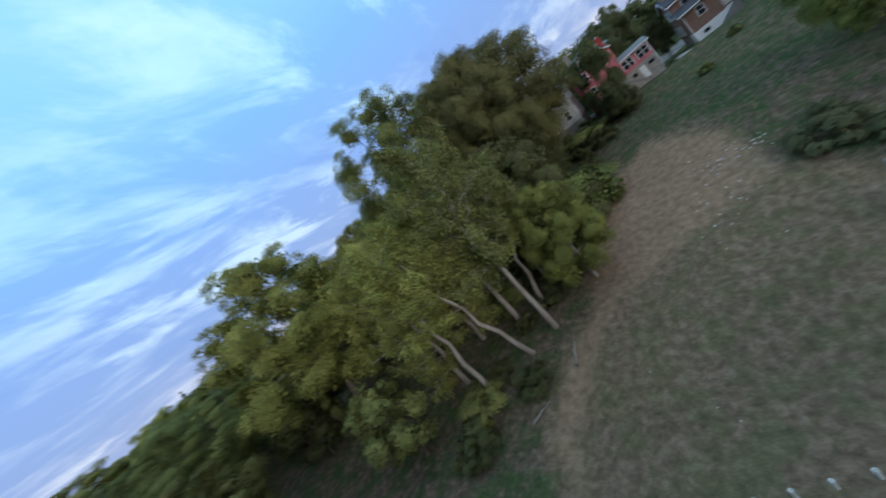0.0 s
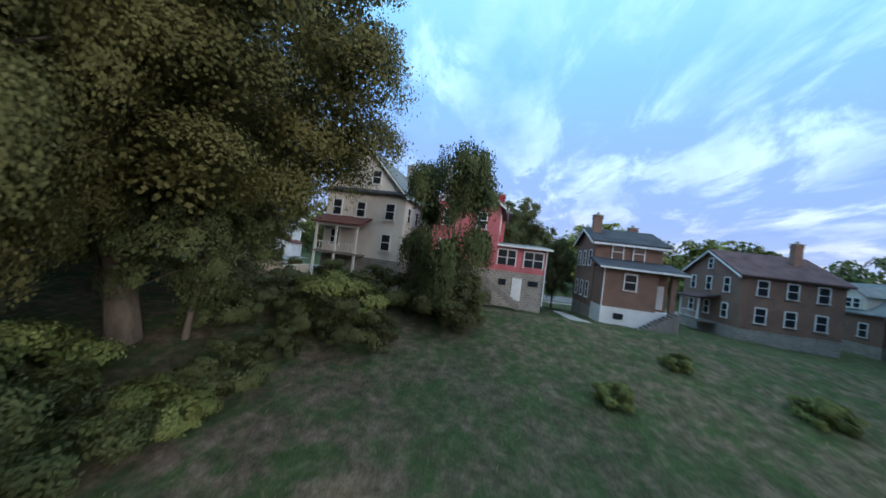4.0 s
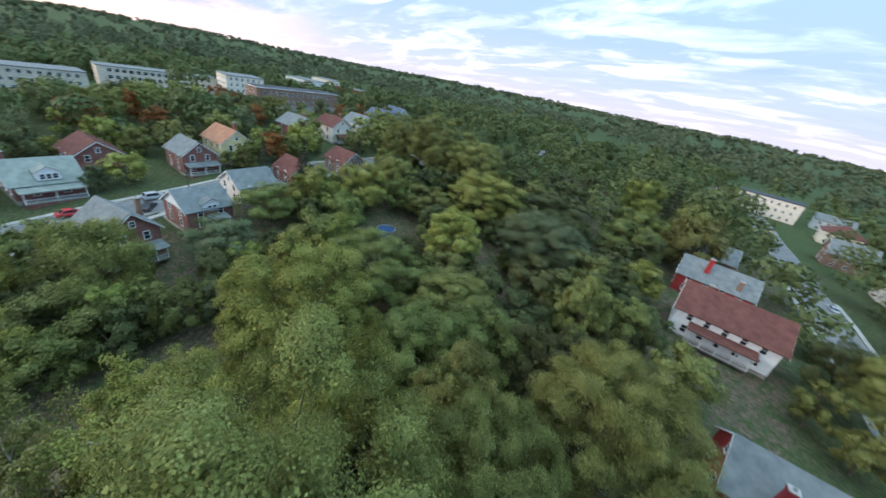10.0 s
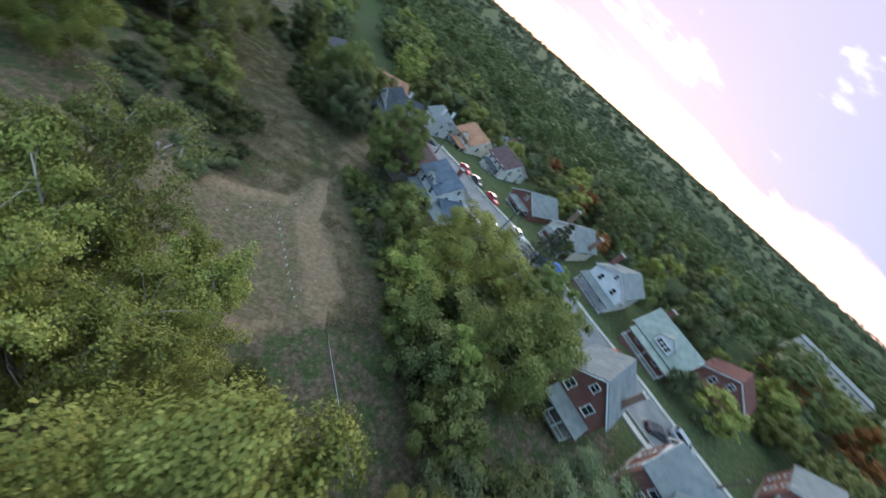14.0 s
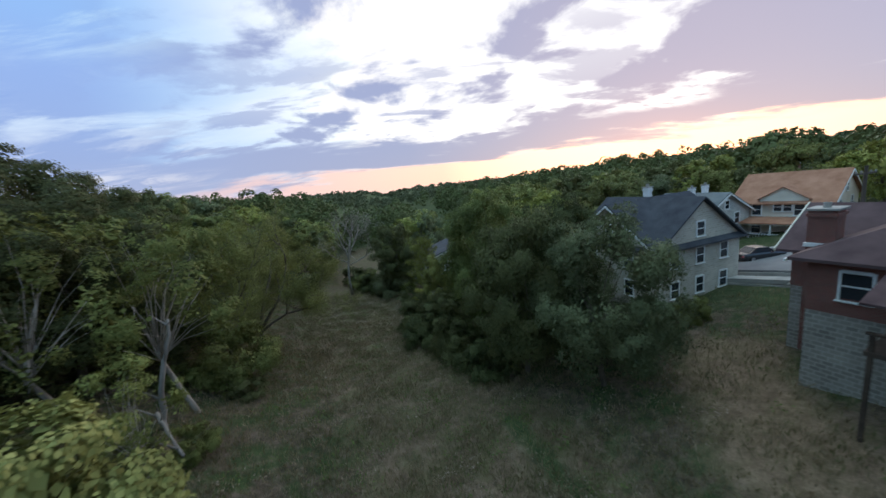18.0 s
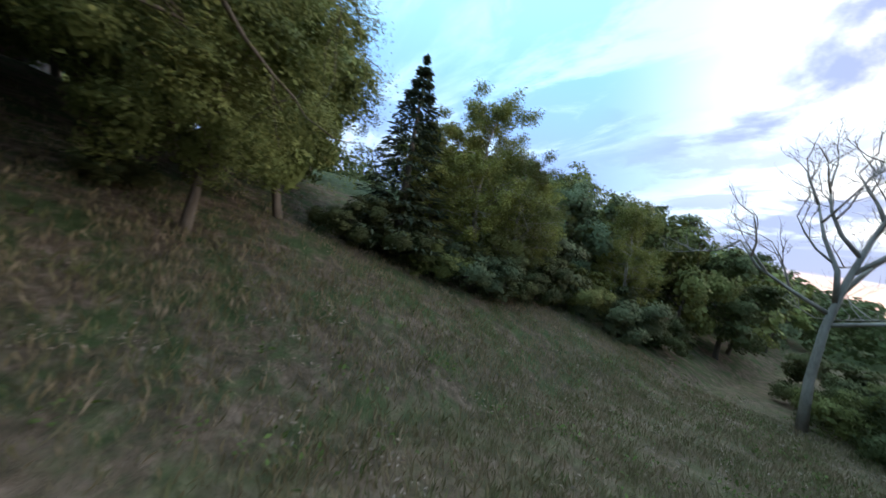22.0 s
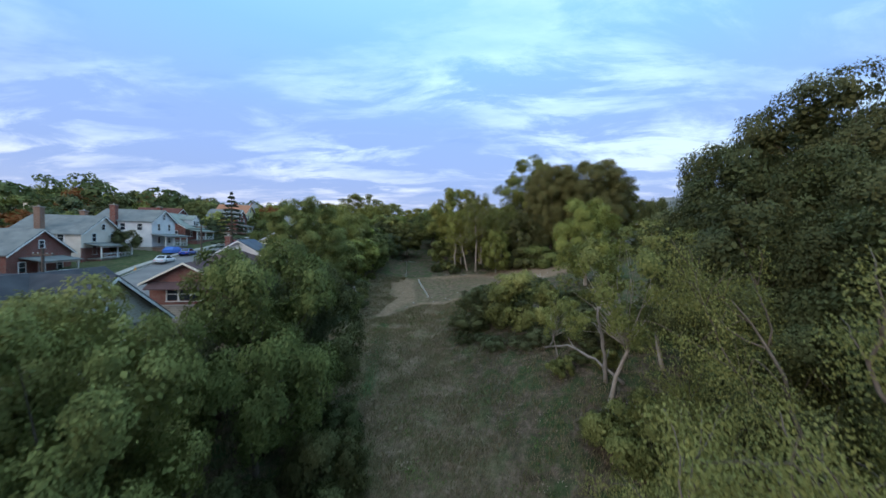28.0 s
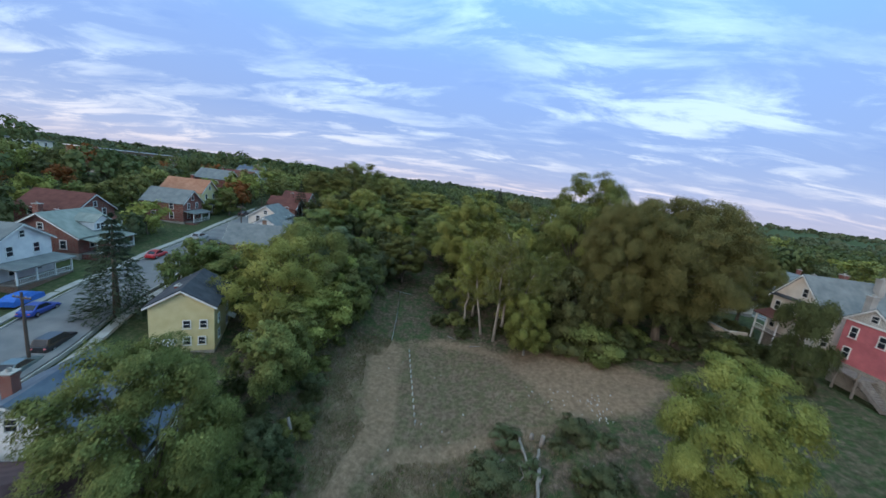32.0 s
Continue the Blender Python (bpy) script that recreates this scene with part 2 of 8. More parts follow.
def foliage(name, dark, light, pale, sheen=0.55, mottle=0.55):
    """Leaves: colour varies leaf by leaf and tree by tree, and light comes through them."""
    m, n, l, b = material(name)
    geo, info = n.new("ShaderNodeNewGeometry"), n.new("ShaderNodeObjectInfo")
    r = n.new("ShaderNodeValToRGB")
    r.color_ramp.elements[0].color, r.color_ramp.elements[1].color = (*dark, 1), (*pale, 1)
    e = r.color_ramp.elements.new(0.55)
    e.color = (*light, 1)
    # clump by clump first, leaf by leaf second
    pos, puff_, sum_ = n.new("ShaderNodeTexCoord"), n.new("ShaderNodeTexNoise"), n.new("ShaderNodeMath")
    puff_.inputs["Scale"].default_value, puff_.inputs["Detail"].default_value = mottle, 3
    l.new(pos.outputs["Object"], puff_.inputs[0])
    spread_ = n.new("ShaderNodeMapRange")
    spread_.inputs[1].default_value, spread_.inputs[2].default_value = 0.3, 0.7
    spread_.inputs[3].default_value, spread_.inputs[4].default_value = 0.12, 0.58
    l.new(puff_.outputs[0], spread_.inputs[0])
    sum_.operation = "MULTIPLY_ADD"
    sum_.inputs[1].default_value = 0.28
    l.new(geo.outputs["Random Per Island"], sum_.inputs[0])
    l.new(spread_.outputs[0], sum_.inputs[2])
    l.new(sum_.outputs[0], r.inputs[0])
    hsv, h, v = n.new("ShaderNodeHueSaturation"), n.new("ShaderNodeMapRange"), n.new("ShaderNodeMapRange")
    h.inputs[3].default_value, h.inputs[4].default_value = 0.472, 0.514
    v.inputs[3].default_value, v.inputs[4].default_value = 0.92, 1.38
    l.new(info.outputs["Random"], h.inputs[0])
    mul, fr = n.new("ShaderNodeMath"), n.new("ShaderNodeMath")
    mul.operation, fr.operation = "MULTIPLY", "FRACT"
    mul.inputs[1].default_value = 7.31
    l.new(info.outputs["Random"], mul.inputs[0])
    l.new(mul.outputs[0], fr.inputs[0])
    l.new(fr.outputs[0], v.inputs[0])
    l.new(h.outputs[0], hsv.inputs["Hue"])
    l.new(v.outputs[0], hsv.inputs["Value"])
    l.new(r.outputs[0], hsv.inputs["Color"])
    l.new(hsv.outputs[0], b.inputs["Base Color"])
    b.inputs["Roughness"].default_value = sheen
    b.inputs["Specular IOR Level"].default_value = 0.08
    tr, mix = n.new("ShaderNodeBsdfTranslucent"), n.new("ShaderNodeMixShader")
    l.new(hsv.outputs[0], tr.inputs[0])
    mix.inputs[0].default_value = 0.22
    l.new(b.outputs[0], mix.inputs[1])
    l.new(tr.outputs[0], mix.inputs[2])
    l.new(mix.outputs[0], n["Material Output"].inputs[0])
    return m


LEAF_GREEN = foliage("leaf_green", (0.060, 0.071, 0.024), (0.155, 0.176, 0.056), (0.325, 0.345, 0.125))
LEAF_DARK = foliage("leaf_dark_green", (0.040, 0.049, 0.022), (0.083, 0.096, 0.039), (0.147, 0.160, 0.067))
LEAF_BLUE = foliage("leaf_grey_green", (0.058, 0.072, 0.036), (0.114, 0.136, 0.068), (0.190, 0.216, 0.118))
LEAF_YELLOW = foliage("leaf_yellow_green", (0.074, 0.088, 0.023), (0.206, 0.227, 0.060), (0.41, 0.42, 0.13))
LEAF_TALL = foliage("leaf_olive_green", (0.056, 0.068, 0.021), (0.153, 0.172, 0.051), (0.31, 0.33, 0.11))
LEAF_OLD = foliage("leaf_autumn_green", (0.064, 0.074, 0.023), (0.155, 0.170, 0.052), (0.30, 0.30, 0.105))
LEAF_BROWN = foliage("leaf_olive_brown", (0.062, 0.072, 0.026), (0.134, 0.144, 0.050), (0.240, 0.235, 0.085))
NEEDLE = foliage("needle_dark", (0.026, 0.036, 0.022), (0.050, 0.066, 0.040), (0.085, 0.10, 0.058))
RUSSET = foliage("leaf_russet", (0.12, 0.05, 0.015), (0.20, 0.09, 0.03), (0.28, 0.14, 0.05))
BARK = plain("bark", (0.07, 0.055, 0.042), (0.17, 0.14, 0.11), 0.95, 2.0, 0.8, fine=14, stretch=(1, 1, 0.25))
BARK_PALE = plain("bark_pale", (0.20, 0.17, 0.14), (0.40, 0.36, 0.31), 0.9, 1.5, 0.6, fine=12, stretch=(1, 1, 0.3))
DEADWOOD = plain("weathered_wood", (0.15, 0.135, 0.12), (0.33, 0.30, 0.27), 0.9, 1.2, 0.5, fine=18, stretch=(1, 1, 0.3))
ASPHALT = plain("worn_asphalt", (0.13, 0.13, 0.135), (0.22, 0.215, 0.21), 0.9, 0.35, 0.3, fine=8)
CONCRETE = plain("concrete", (0.26, 0.25, 0.23), (0.42, 0.40, 0.37), 0.9, 0.6, 0.2, fine=10)
GRAVEL = plain("gravel_drive", (0.16, 0.15, 0.15), (0.30, 0.28, 0.27), 0.95, 0.8, 0.7, fine=12)
WHITE_TRIM = plain("white_trim", (0.62, 0.62, 0.60), (0.80, 0.80, 0.78), 0.5, 1.0, 0.05)
WHITE_SIDING = lapped("white_siding", (0.60, 0.61, 0.62), (0.80, 0.80, 0.79))
GREY_SIDING = masonry("grey_shingle_siding", (0.62, 0.59, 0.54), (0.49, 0.47, 0.43), (0.27, 0.26, 0.24), 0.46, 0.2)
CREAM_SIDING = lapped("cream_siding", (0.62, 0.56, 0.49), (0.76, 0.70, 0.62), 0.16)
YELLOW_SIDING = lapped("yellow_siding", (0.56, 0.48, 0.24), (0.68, 0.60, 0.34), 0.16)
STUCCO_WHITE = plain("cream_white_stucco", (0.62, 0.56, 0.46), (0.76, 0.70, 0.60), 0.8, 0.7, 0.15)
BRICK_RED = masonry("red_brick", (0.22, 0.055, 0.04), (0.15, 0.04, 0.032), (0.22, 0.17, 0.14))
BRICK_BROWN = masonry("brown_brick", (0.24, 0.12, 0.075), (0.17, 0.085, 0.058), (0.26, 0.22, 0.18))
BRICK_PINK = masonry("pink_painted_brick", (0.54, 0.155, 0.17), (0.47, 0.125, 0.145), (0.44, 0.14, 0.15))
BRICK_SCARLET = masonry("scarlet_painted_brick", (0.40, 0.03, 0.03), (0.33, 0.026, 0.026), (0.30, 0.04, 0.04))
BLOCK_TAN = masonry("tan_block", (0.60, 0.52, 0.41), (0.53, 0.45, 0.35), (0.56, 0.50, 0.42), 0.4, 0.2)
STONE = masonry("grey_stone", (0.30, 0.27, 0.23), (0.20, 0.18, 0.155), (0.36, 0.33, 0.29), 0.45, 0.24)
STONE_CREAM = masonry("cream_stone", (0.48, 0.43, 0.36), (0.38, 0.335, 0.27), (0.50, 0.46, 0.39), 0.42, 0.2)
ROOF_GREY = lapped("grey_shingle", (0.12, 0.135, 0.14), (0.21, 0.225, 0.22), 0.14, 0.9)
ROOF_DARK = lapped("dark_shingle", (0.035, 0.038, 0.048), (0.075, 0.08, 0.09), 0.14, 0.9)
ROOF_BLUE = lapped("slate_blue_shingle", (0.06, 0.08, 0.115), (0.12, 0.15, 0.19), 0.14, 0.9)
ROOF_BROWN = lapped("purple_brown_shingle", (0.065, 0.04, 0.042), (0.13, 0.085, 0.085), 0.14, 0.9)
ROOF_RED = lapped("red_brown_shingle", (0.09, 0.036, 0.03), (0.155, 0.064, 0.052), 0.14, 0.9)
ROOF_ORANGE = lapped("tan_orange_shingle", (0.26, 0.12, 0.07), (0.42, 0.22, 0.14), 0.14, 0.9)
ROOF_GREEN = lapped("grey_green_shingle", (0.17, 0.20, 0.18), (0.28, 0.31, 0.28), 0.14, 0.9)
WHITE_BLOCK = masonry("faded_white_block", (0.55, 0.46, 0.43), (0.42, 0.29, 0.27), (0.32, 0.29, 0.27), 0.4, 0.2)
RUST_TIN = plain("patched_tin", (0.12, 0.11, 0.10), (0.36, 0.34, 0.33), 0.6, 0.6, 0.3, metal=0.2)
DARK_WOOD = plain("dark_wood", (0.05, 0.035, 0.028), (0.11, 0.08, 0.06), 0.85, 2, 0.3)
GREY_WOOD = plain("grey_wood", (0.16, 0.14, 0.125), (0.30, 0.27, 0.24), 0.9, 1.5, 0.4, stretch=(1, 1, 0.3))
POLE_WOOD = plain("pole_wood", (0.06, 0.048, 0.04), (0.14, 0.11, 0.09), 0.95, 1.0, 0.4, stretch=(1, 1, 0.15))
GLASS = plain("dark_window", (0.012, 0.015, 0.02), (0.035, 0.042, 0.052), 0.08, 0.6, 0.0)
BLACK = plain("black_paint", (0.012, 0.012, 0.014), (0.03, 0.03, 0.034), 0.5, 2, 0.0)
RUBBER = plain("tyre_rubber", (0.012, 0.012, 0.012), (0.03, 0.03, 0.03), 0.85, 5, 0.1)
STEEL = plain("steel", (0.35, 0.35, 0.36), (0.55, 0.55, 0.56), 0.35, 3, 0.05, metal=0.9)
POOL_BLUE = plain("pool_liner", (0.02, 0.05, 0.13), (0.05, 0.11, 0.24), 0.15, 1.5, 0.0)
PINK_TRIM = plain("coral_trim", (0.62, 0.16, 0.17), (0.74, 0.24, 0.25), 0.5, 2, 0.0)
ROCK = plain("pale_rock", (0.34, 0.32, 0.30), (0.58, 0.56, 0.53), 0.9, 3, 0.5, per_object=0.2)
TARP = plain("blue_tarp", (0.02, 0.10, 0.42), (0.05, 0.18, 0.60), 0.4, 4, 0.2)
GRASS_BLADE = foliage("grass_blade", (0.060, 0.092, 0.026), (0.175, 0.140, 0.082), (0.36, 0.265, 0.195), 0.8, 0.9)


def paint(name, rgb):
    m = plain(name, tuple(c * 0.85 for c in rgb), rgb, 0.28, 1.5, 0.0)
    m.node_tree.nodes["Principled BSDF"].inputs["Coat Weight"].default_value = 0.6
    return m


# ---- the lie of the land: a mown valley strip that falls to the south, between two streets ----
def along(v, table):
    for (a, p), (b, q) in zip(table, table[1:]):
        if v <= b:
            k = min(max((v - a) / (b - a), 0), 1)
            k = k * k * (3 - 2 * k) * 0.4 + k * 0.6
            return p + (q - p) * k
    return table[-1][1]


VALLEY = [(-300, -16), (-130, -13.5), (-95, -11), (-75, -8.6), (-50, -5), (-25, -2.8), (0, -1.2), (20, 1.5), (60, 10), (120, 13), (400, 10)]
MIDLINE = [(-130, 27), (-95, 26), (-75, 22), (-50, 13), (-25, 9), (0, 6.5), (60, 2), (120, 0)]
EAST = [(-130, -2), (-90, 1), (-50, 7), (-20, 8.8), (40, 8.5), (70, 9.5), (160, 9), (400, 9)]
WEST = [(-130, -4), (-90, -2.5), (-70, 0.2), (-45, 3.5), (-10, 6), (30, 9), (60, 12), (400, 12)]
FLAT = [(-130, 8), (-60, 8), (-30, 6), (0, 9), (20, 6), (60, 4)]
WEST_ROAD = [(-110, -8), (-75, -18), (-57, -22), (-40, -27), (-20, -34), (-2, -40.5), (18, -45), (40, -50), (70, -55), (110, -59), (260, -66)]


def west_road(y):
    return along(y, WEST_ROAD)


EAST_ROAD = [(-60, 103.5), (40, 92.5), (70, 88.4), (100, 83.2), (140, 75.2), (190, 66), (230, 58.5), (330, 40)]


def east_road(y):
    return along(y, EAST_ROAD)


def smooth(a, b, v):
    k = min(max((v - a) / (b - a), 0), 1)
    return k * k * (3 - 2 * k)


def height(x, y):
    base, mid, w = along(y, VALLEY), along(y, MIDLINE), along(y, FLAT)
    if x > mid:
        k = min(max((x - mid - w) / (66 - mid - w), 0), 1)
        top = along(y, EAST)
        z = base + (top - base) * k ** 0.9
        if x > 66:
            z += (7.3 - top) * min((x - 66) / 24, 1)
        if x > 130:
            z -= 6 * (1 - math.exp(-(x - 130) / 200))
    else:
        k = min(max((mid - w - x) / (mid - w + 42), 0), 1)
        top = along(y, WEST)
        z = base + (top - base) * k ** 0.75
        if x < -42:
            z += 7 * (0.5 + 0.5 * smooth(-110, -10, y)) * (1 - math.exp(-((-42 - x) / 60) ** 1.5)) - 6 * smooth(120, 190, -x)
    return z


def far_rise(x, y):
    """Low rolling hills beyond the two streets."""
    d = math.hypot(x - 20, y)
    if d < 420:
        return 0.0
    return 11 * smooth(420, 1500, d) * (1 + 1.5 * noise.noise(Vector((x / 900, y / 900, 1))) + 0.6 * noise.noise(Vector((x / 260, y / 260, 5))))


def inside(px, py, poly):
    hit = False
    for (ax, ay), (bx, by) in zip(poly, poly[1:] + poly[:1]):
        if (ay > py) != (by > py) and px < (bx - ax) * (py - ay) / (by - ay) + ax:
            hit = not hit
    return hit


def gap_to(px, py, poly):
    """Signed distance to a polygon's edge, positive inside."""
    best = 1e9
    for (ax, ay), (bx, by) in zip(poly, poly[1:] + poly[:1]):
        dx, dy = bx - ax, by - ay
        k = min(max(((px - ax) * dx + (py - ay) * dy) / (dx * dx + dy * dy), 0), 1)
        best = min(best, math.hypot(px - ax - k * dx, py - ay - k * dy))
    return best if inside(px, py, poly) else -best


MOWN = [(1, 2), (3.6, 3.2), (4, 7.6), (13.8, 11), (20.3, 8.6), (25.5, 4), (34, 4), (41, 2.4), (48, -4), (44, -8), (36, -10), (30.7, -10.3),
        (23, -12), (21.5, -13.5), (15, -16.2), (10.5, -17), (6, -25.5), (4.2, -26), (4.6, -18), (5.6, -12.6), (3.4, -10.6), (2.4, -4)]
BARE = [[(22, 6), (30, 7), (42, 3), (48, -3), (40, -9), (31, -10), (27, -2)],
        [(1.2, 2.5), (3.5, 7.5), (7, 6), (7.2, 0), (9.2, -8.5), (9.6, -14), (7.5, -18.5), (6, -25), (4, -26), (3.6, -21), (4.3, -16), (4.5, -10.8), (2.7, -4.5)],
        [(8, -18.5), (17.8, -16), (24.8, -14), (30.5, -10.5), (24.3, -11), (17.7, -12.8), (9.6, -14.5)],
        [(7.2, 6), (12, 10.6), (20, 8.6), (26, 4.5), (25, 3), (19, 6), (13, 8)]]
DIRT = [(-9, -46), (-5.5, -42), (-4, -37), (-2.5, -30), (1.5, -29), (2.5, -34), (2, -40), (-2, -46), (-6, -49)]
TRENCH = [(5.9, -26), (7, -26.5), (7.4, -30), (8.6, -37), (9.8, -49), (8.6, -49), (6.6, -36), (5.9, -31)]
LAWN_EAST = [(44, -8), (50, -2), (62, 1), (67, -4), (70, -30), (66, -46), (50, -46), (38, -36), (36, -26), (44, -18)]


def mesh_from(name, verts, faces, mat, smooth_shade=False):
    me = bpy.data.meshes.new(name)
    me.from_pydata(verts, [], faces)
    me.materials.append(mat)
    if smooth_shade:
        me.polygons.foreach_set("use_smooth", [True] * len(me.polygons))
    me.update()
    return me


def ground_material():
    m, n, l, b = material("field_ground")
    c = n.new("ShaderNodeTexCoord")
    dry, lush = n.new("ShaderNodeAttribute"), n.new("ShaderNodeAttribute")
    dry.attribute_name, lush.attribute_name = "dry", "lush"

    def noise_node(scale, detail, rough=0.6, stretch=(1, 1, 1)):
        mp, t = n.new("ShaderNodeMapping"), n.new("ShaderNodeTexNoise")
        mp.inputs["Scale"].default_value = stretch
        t.inputs["Scale"].default_value, t.inputs["Detail"].default_value, t.inputs["Roughness"].default_value = scale, detail, rough
        l.new(c.outputs["Object"], mp.inputs[0])
        l.new(mp.outputs[0], t.inputs[0])
        return t.outputs["Fac"]

    def ramp(fac, *stops):
        r = n.new("ShaderNodeValToRGB")
        while len(r.color_ramp.elements) < len(stops):
            r.color_ramp.elements.new(0.5)
        for e, (at_, col) in zip(r.color_ramp.elements, stops):
            e.position, e.color = at_, (*col, 1)
        l.new(fac, r.inputs[0])
        return r.outputs[0]

    def mix(fac, a, bb):
        x = n.new("ShaderNodeMix")
        x.data_type = "RGBA"
        l.new(fac, x.inputs[0])
        l.new(a, x.inputs[6])
        l.new(bb, x.inputs[7])
        return x.outputs[2]

    blotch, tuft, grain = noise_node(0.55, 8, 0.72), noise_node(1.6, 6, 0.7), noise_node(9.0, 4, 0.7)
    weeds = ramp(tuft, (0.32, (0.050, 0.044, 0.028)), (0.5, (0.112, 0.086, 0.060)), (0.68, (0.190, 0.142, 0.112)))
    green = ramp(tuft, (0.28, (0.034, 0.050, 0.020)), (0.55, (0.058, 0.084, 0.033)), (0.78, (0.090, 0.112, 0.052)))
    straw = ramp(tuft, (0.28, (0.165, 0.115, 0.074)), (0.52, (0.250, 0.175, 0.115)), (0.76, (0.33, 0.245, 0.170)))
    patchy = ramp(blotch, (0.44, (0, 0, 0)), (0.58, (1, 1, 1)))
    soil = mix(patchy, weeds, green)
    soil = mix(lush.outputs["Fac"], soil, green)
    edge = n.new("ShaderNodeMath")
    edge.operation = "MULTIPLY_ADD"
    wob = n.new("ShaderNodeMath")
    wob.operation = "SUBTRACT"
    wob.inputs[1].default_value = 0.5
    l.new(tuft, wob.inputs[0])
    edge.inputs[1].default_value = 0.75
    l.new(wob.outputs[0], edge.inputs[0])
    l.new(dry.outputs["Fac"], edge.inputs[2])
    cl = n.new("ShaderNodeClamp")
    l.new(edge.outputs[0], cl.inputs[0])
    col = mix(cl.outputs[0], soil, straw)
    hsv, mr = n.new("ShaderNodeHueSaturation"), n.new("ShaderNodeMapRange")
    mr.inputs[3].default_value, mr.inputs[4].default_value = 0.55, 1.45
    l.new(grain, mr.inputs[0])
    l.new(mr.outputs[0], hsv.inputs["Value"])
    l.new(col, hsv.inputs["Color"])
    l.new(hsv.outputs[0], b.inputs["Base Color"])
    b.inputs["Roughness"].default_value = 1.0
    b.inputs["Specular IOR Level"].default_value = 0.1
    bp = n.new("ShaderNodeBump")
    bp.inputs["Strength"].default_value, bp.inputs["Distance"].default_value = 0.9, 0.12
    l.new(grain, bp.inputs["Height"])
    l.new(bp.outputs[0], b.inputs["Normal"])
    return m


def graded(fine_from, fine_to, step, far):
    values = list(np.arange(fine_from, fine_to + 1e-6, step))
    d, low, high = step, fine_from, fine_to
    while high < far:
        d *= 1.28
        low, high = low - d, high + d
        values = [low] + values + [high]
    return values


def build_ground():
    xs, ys = graded(-75, 130, 1.5, 4200), graded(-135, 110, 1.5, 4200)
    xs = [x for x in xs if not -8 < x < 52] + list(np.arange(-8, 52, 0.6))
    ys = [y for y in ys if not -52 < y < 13] + list(np.arange(-52, 13, 0.6))
    xs.sort()
    ys.sort()
    verts, dry, lush = [], [], []
    for y in ys:
        for x in xs:
            near = abs(x) < 160 and abs(y) < 200
            z = height(x, y) + (0.22 * noise.noise(Vector((x * 0.25, y * 0.25, 3))) + 0.1 * noise.noise(Vector((x * 0.9, y * 0.9, 7))) if near else far_rise(x, y))
            verts.append((x, y, z))
            d = g = 0.0
            if near:
                cut = gap_to(x, y, MOWN)
                d = 0.42 * smooth(-0.5, 0.7, cut)
                for poly in BARE:
                    d = max(d, 0.92 * smooth(-1.1, 1.1, gap_to(x, y, poly)))
                mid, w = along(y, MIDLINE), along(y, FLAT)
                if y < 6:
                    d = max(d, (0.42 if y > -46 else 0.34) * smooth(w + 2, w - 2, abs(x - mid)))
                d = max(d, 0.75 * smooth(-1.2, 1.2, gap_to(x, y, DIRT)))
                g_line = smooth(-0.5, 0.4, gap_to(x, y, TRENCH))
                g = 0.3 * smooth(-3, 3, gap_to(x, y, LAWN_EAST))
                g, d = max(g, g_line), d * (1 - g_line)
                if x > 66 or x < west_road(y) + 12:
                    g = max(g, 0.7)
            else:
                g = 1.0
            dry.append(d)
            lush.append(g)
    nx = len(xs)
    faces = [(j * nx + i, j * nx + i + 1, (j + 1) * nx + i + 1, (j + 1) * nx + i) for j in range(len(ys) - 1) for i in range(nx - 1)]
    me = mesh_from("ground", verts, faces, ground_material(), True)
    for key, values in (("dry", dry), ("lush", lush)):
        me.attributes.new(key, "FLOAT", "POINT").data.foreach_set("value", values)
    return tagged(new("ground", me), "weedy valley ground, mown tan strip and green lawns", "ground", kind="structure")


ground = build_ground()


def draped(name, centre, ys, left, right, mat, lift=0.05, thick=0.25, label="", category=""):
    """A strip laid over the land along a line x = centre(y), from left to right of it, as a slab."""
    verts, faces = [], []
    for y in ys:
        for dx in (left, 0.5 * (left + right), right):
            x = centre(y) + dx
            z = max(height(centre(y) + e, y) for e in (left, 0, right)) * 0.5 + 0.5 * height(x, y) + lift
            verts += [(x, y, z), (x, y, z - thick)]
    for i in range(len(ys) - 1):
        a, b = 6 * i, 6 * (i + 1)
        faces += [(a, a + 2, b + 2, b), (a + 2, a + 4, b + 4, b + 2), (a, b, b + 1, a + 1), (a + 4, a + 5, b + 5, b + 4)]
    ob = new(name, mesh_from(name, verts, faces, mat))
    return tagged(ob, label, category, kind="structure")


def strip_ys(a, b, step=2.0):
    return list(np.arange(a, b + 0.01, step))


draped("road_east", east_road, strip_ys(-60, 330, 3), -4.6, 4.6, ASPHALT, 0.14, label="cracked grey asphalt street with patched surface", category="road")
draped("road_west", west_road, strip_ys(-110, 250, 2.5), -4.6, 4.6, ASPHALT, 0.14, label="worn grey asphalt street curving along the slope", category="road")
for name, line, a, b in (("kerb_east", east_road, -60, 240), ("kerb_west", west_road, -90, 160)):
    for side in (-1, 1):
        draped(name, line, strip_ys(a, b, 2.5), *sorted((side * 4.6, side * 4.8)), CONCRETE, 0.26, 0.5, "grey concrete kerb along the street", "kerb")
for name, line, a, b in (("pavement_east", east_road, -60, 160), ("pavement_west", west_road, -60, 120)):
    for side in (-1, 1):
        draped(name, line, strip_ys(a, b, 2.5), *sorted((side * 5.5, side * 6.7)), CONCRETE, 0.12, 0.4, "grey concrete pavement beside a grass verge", "pavement")


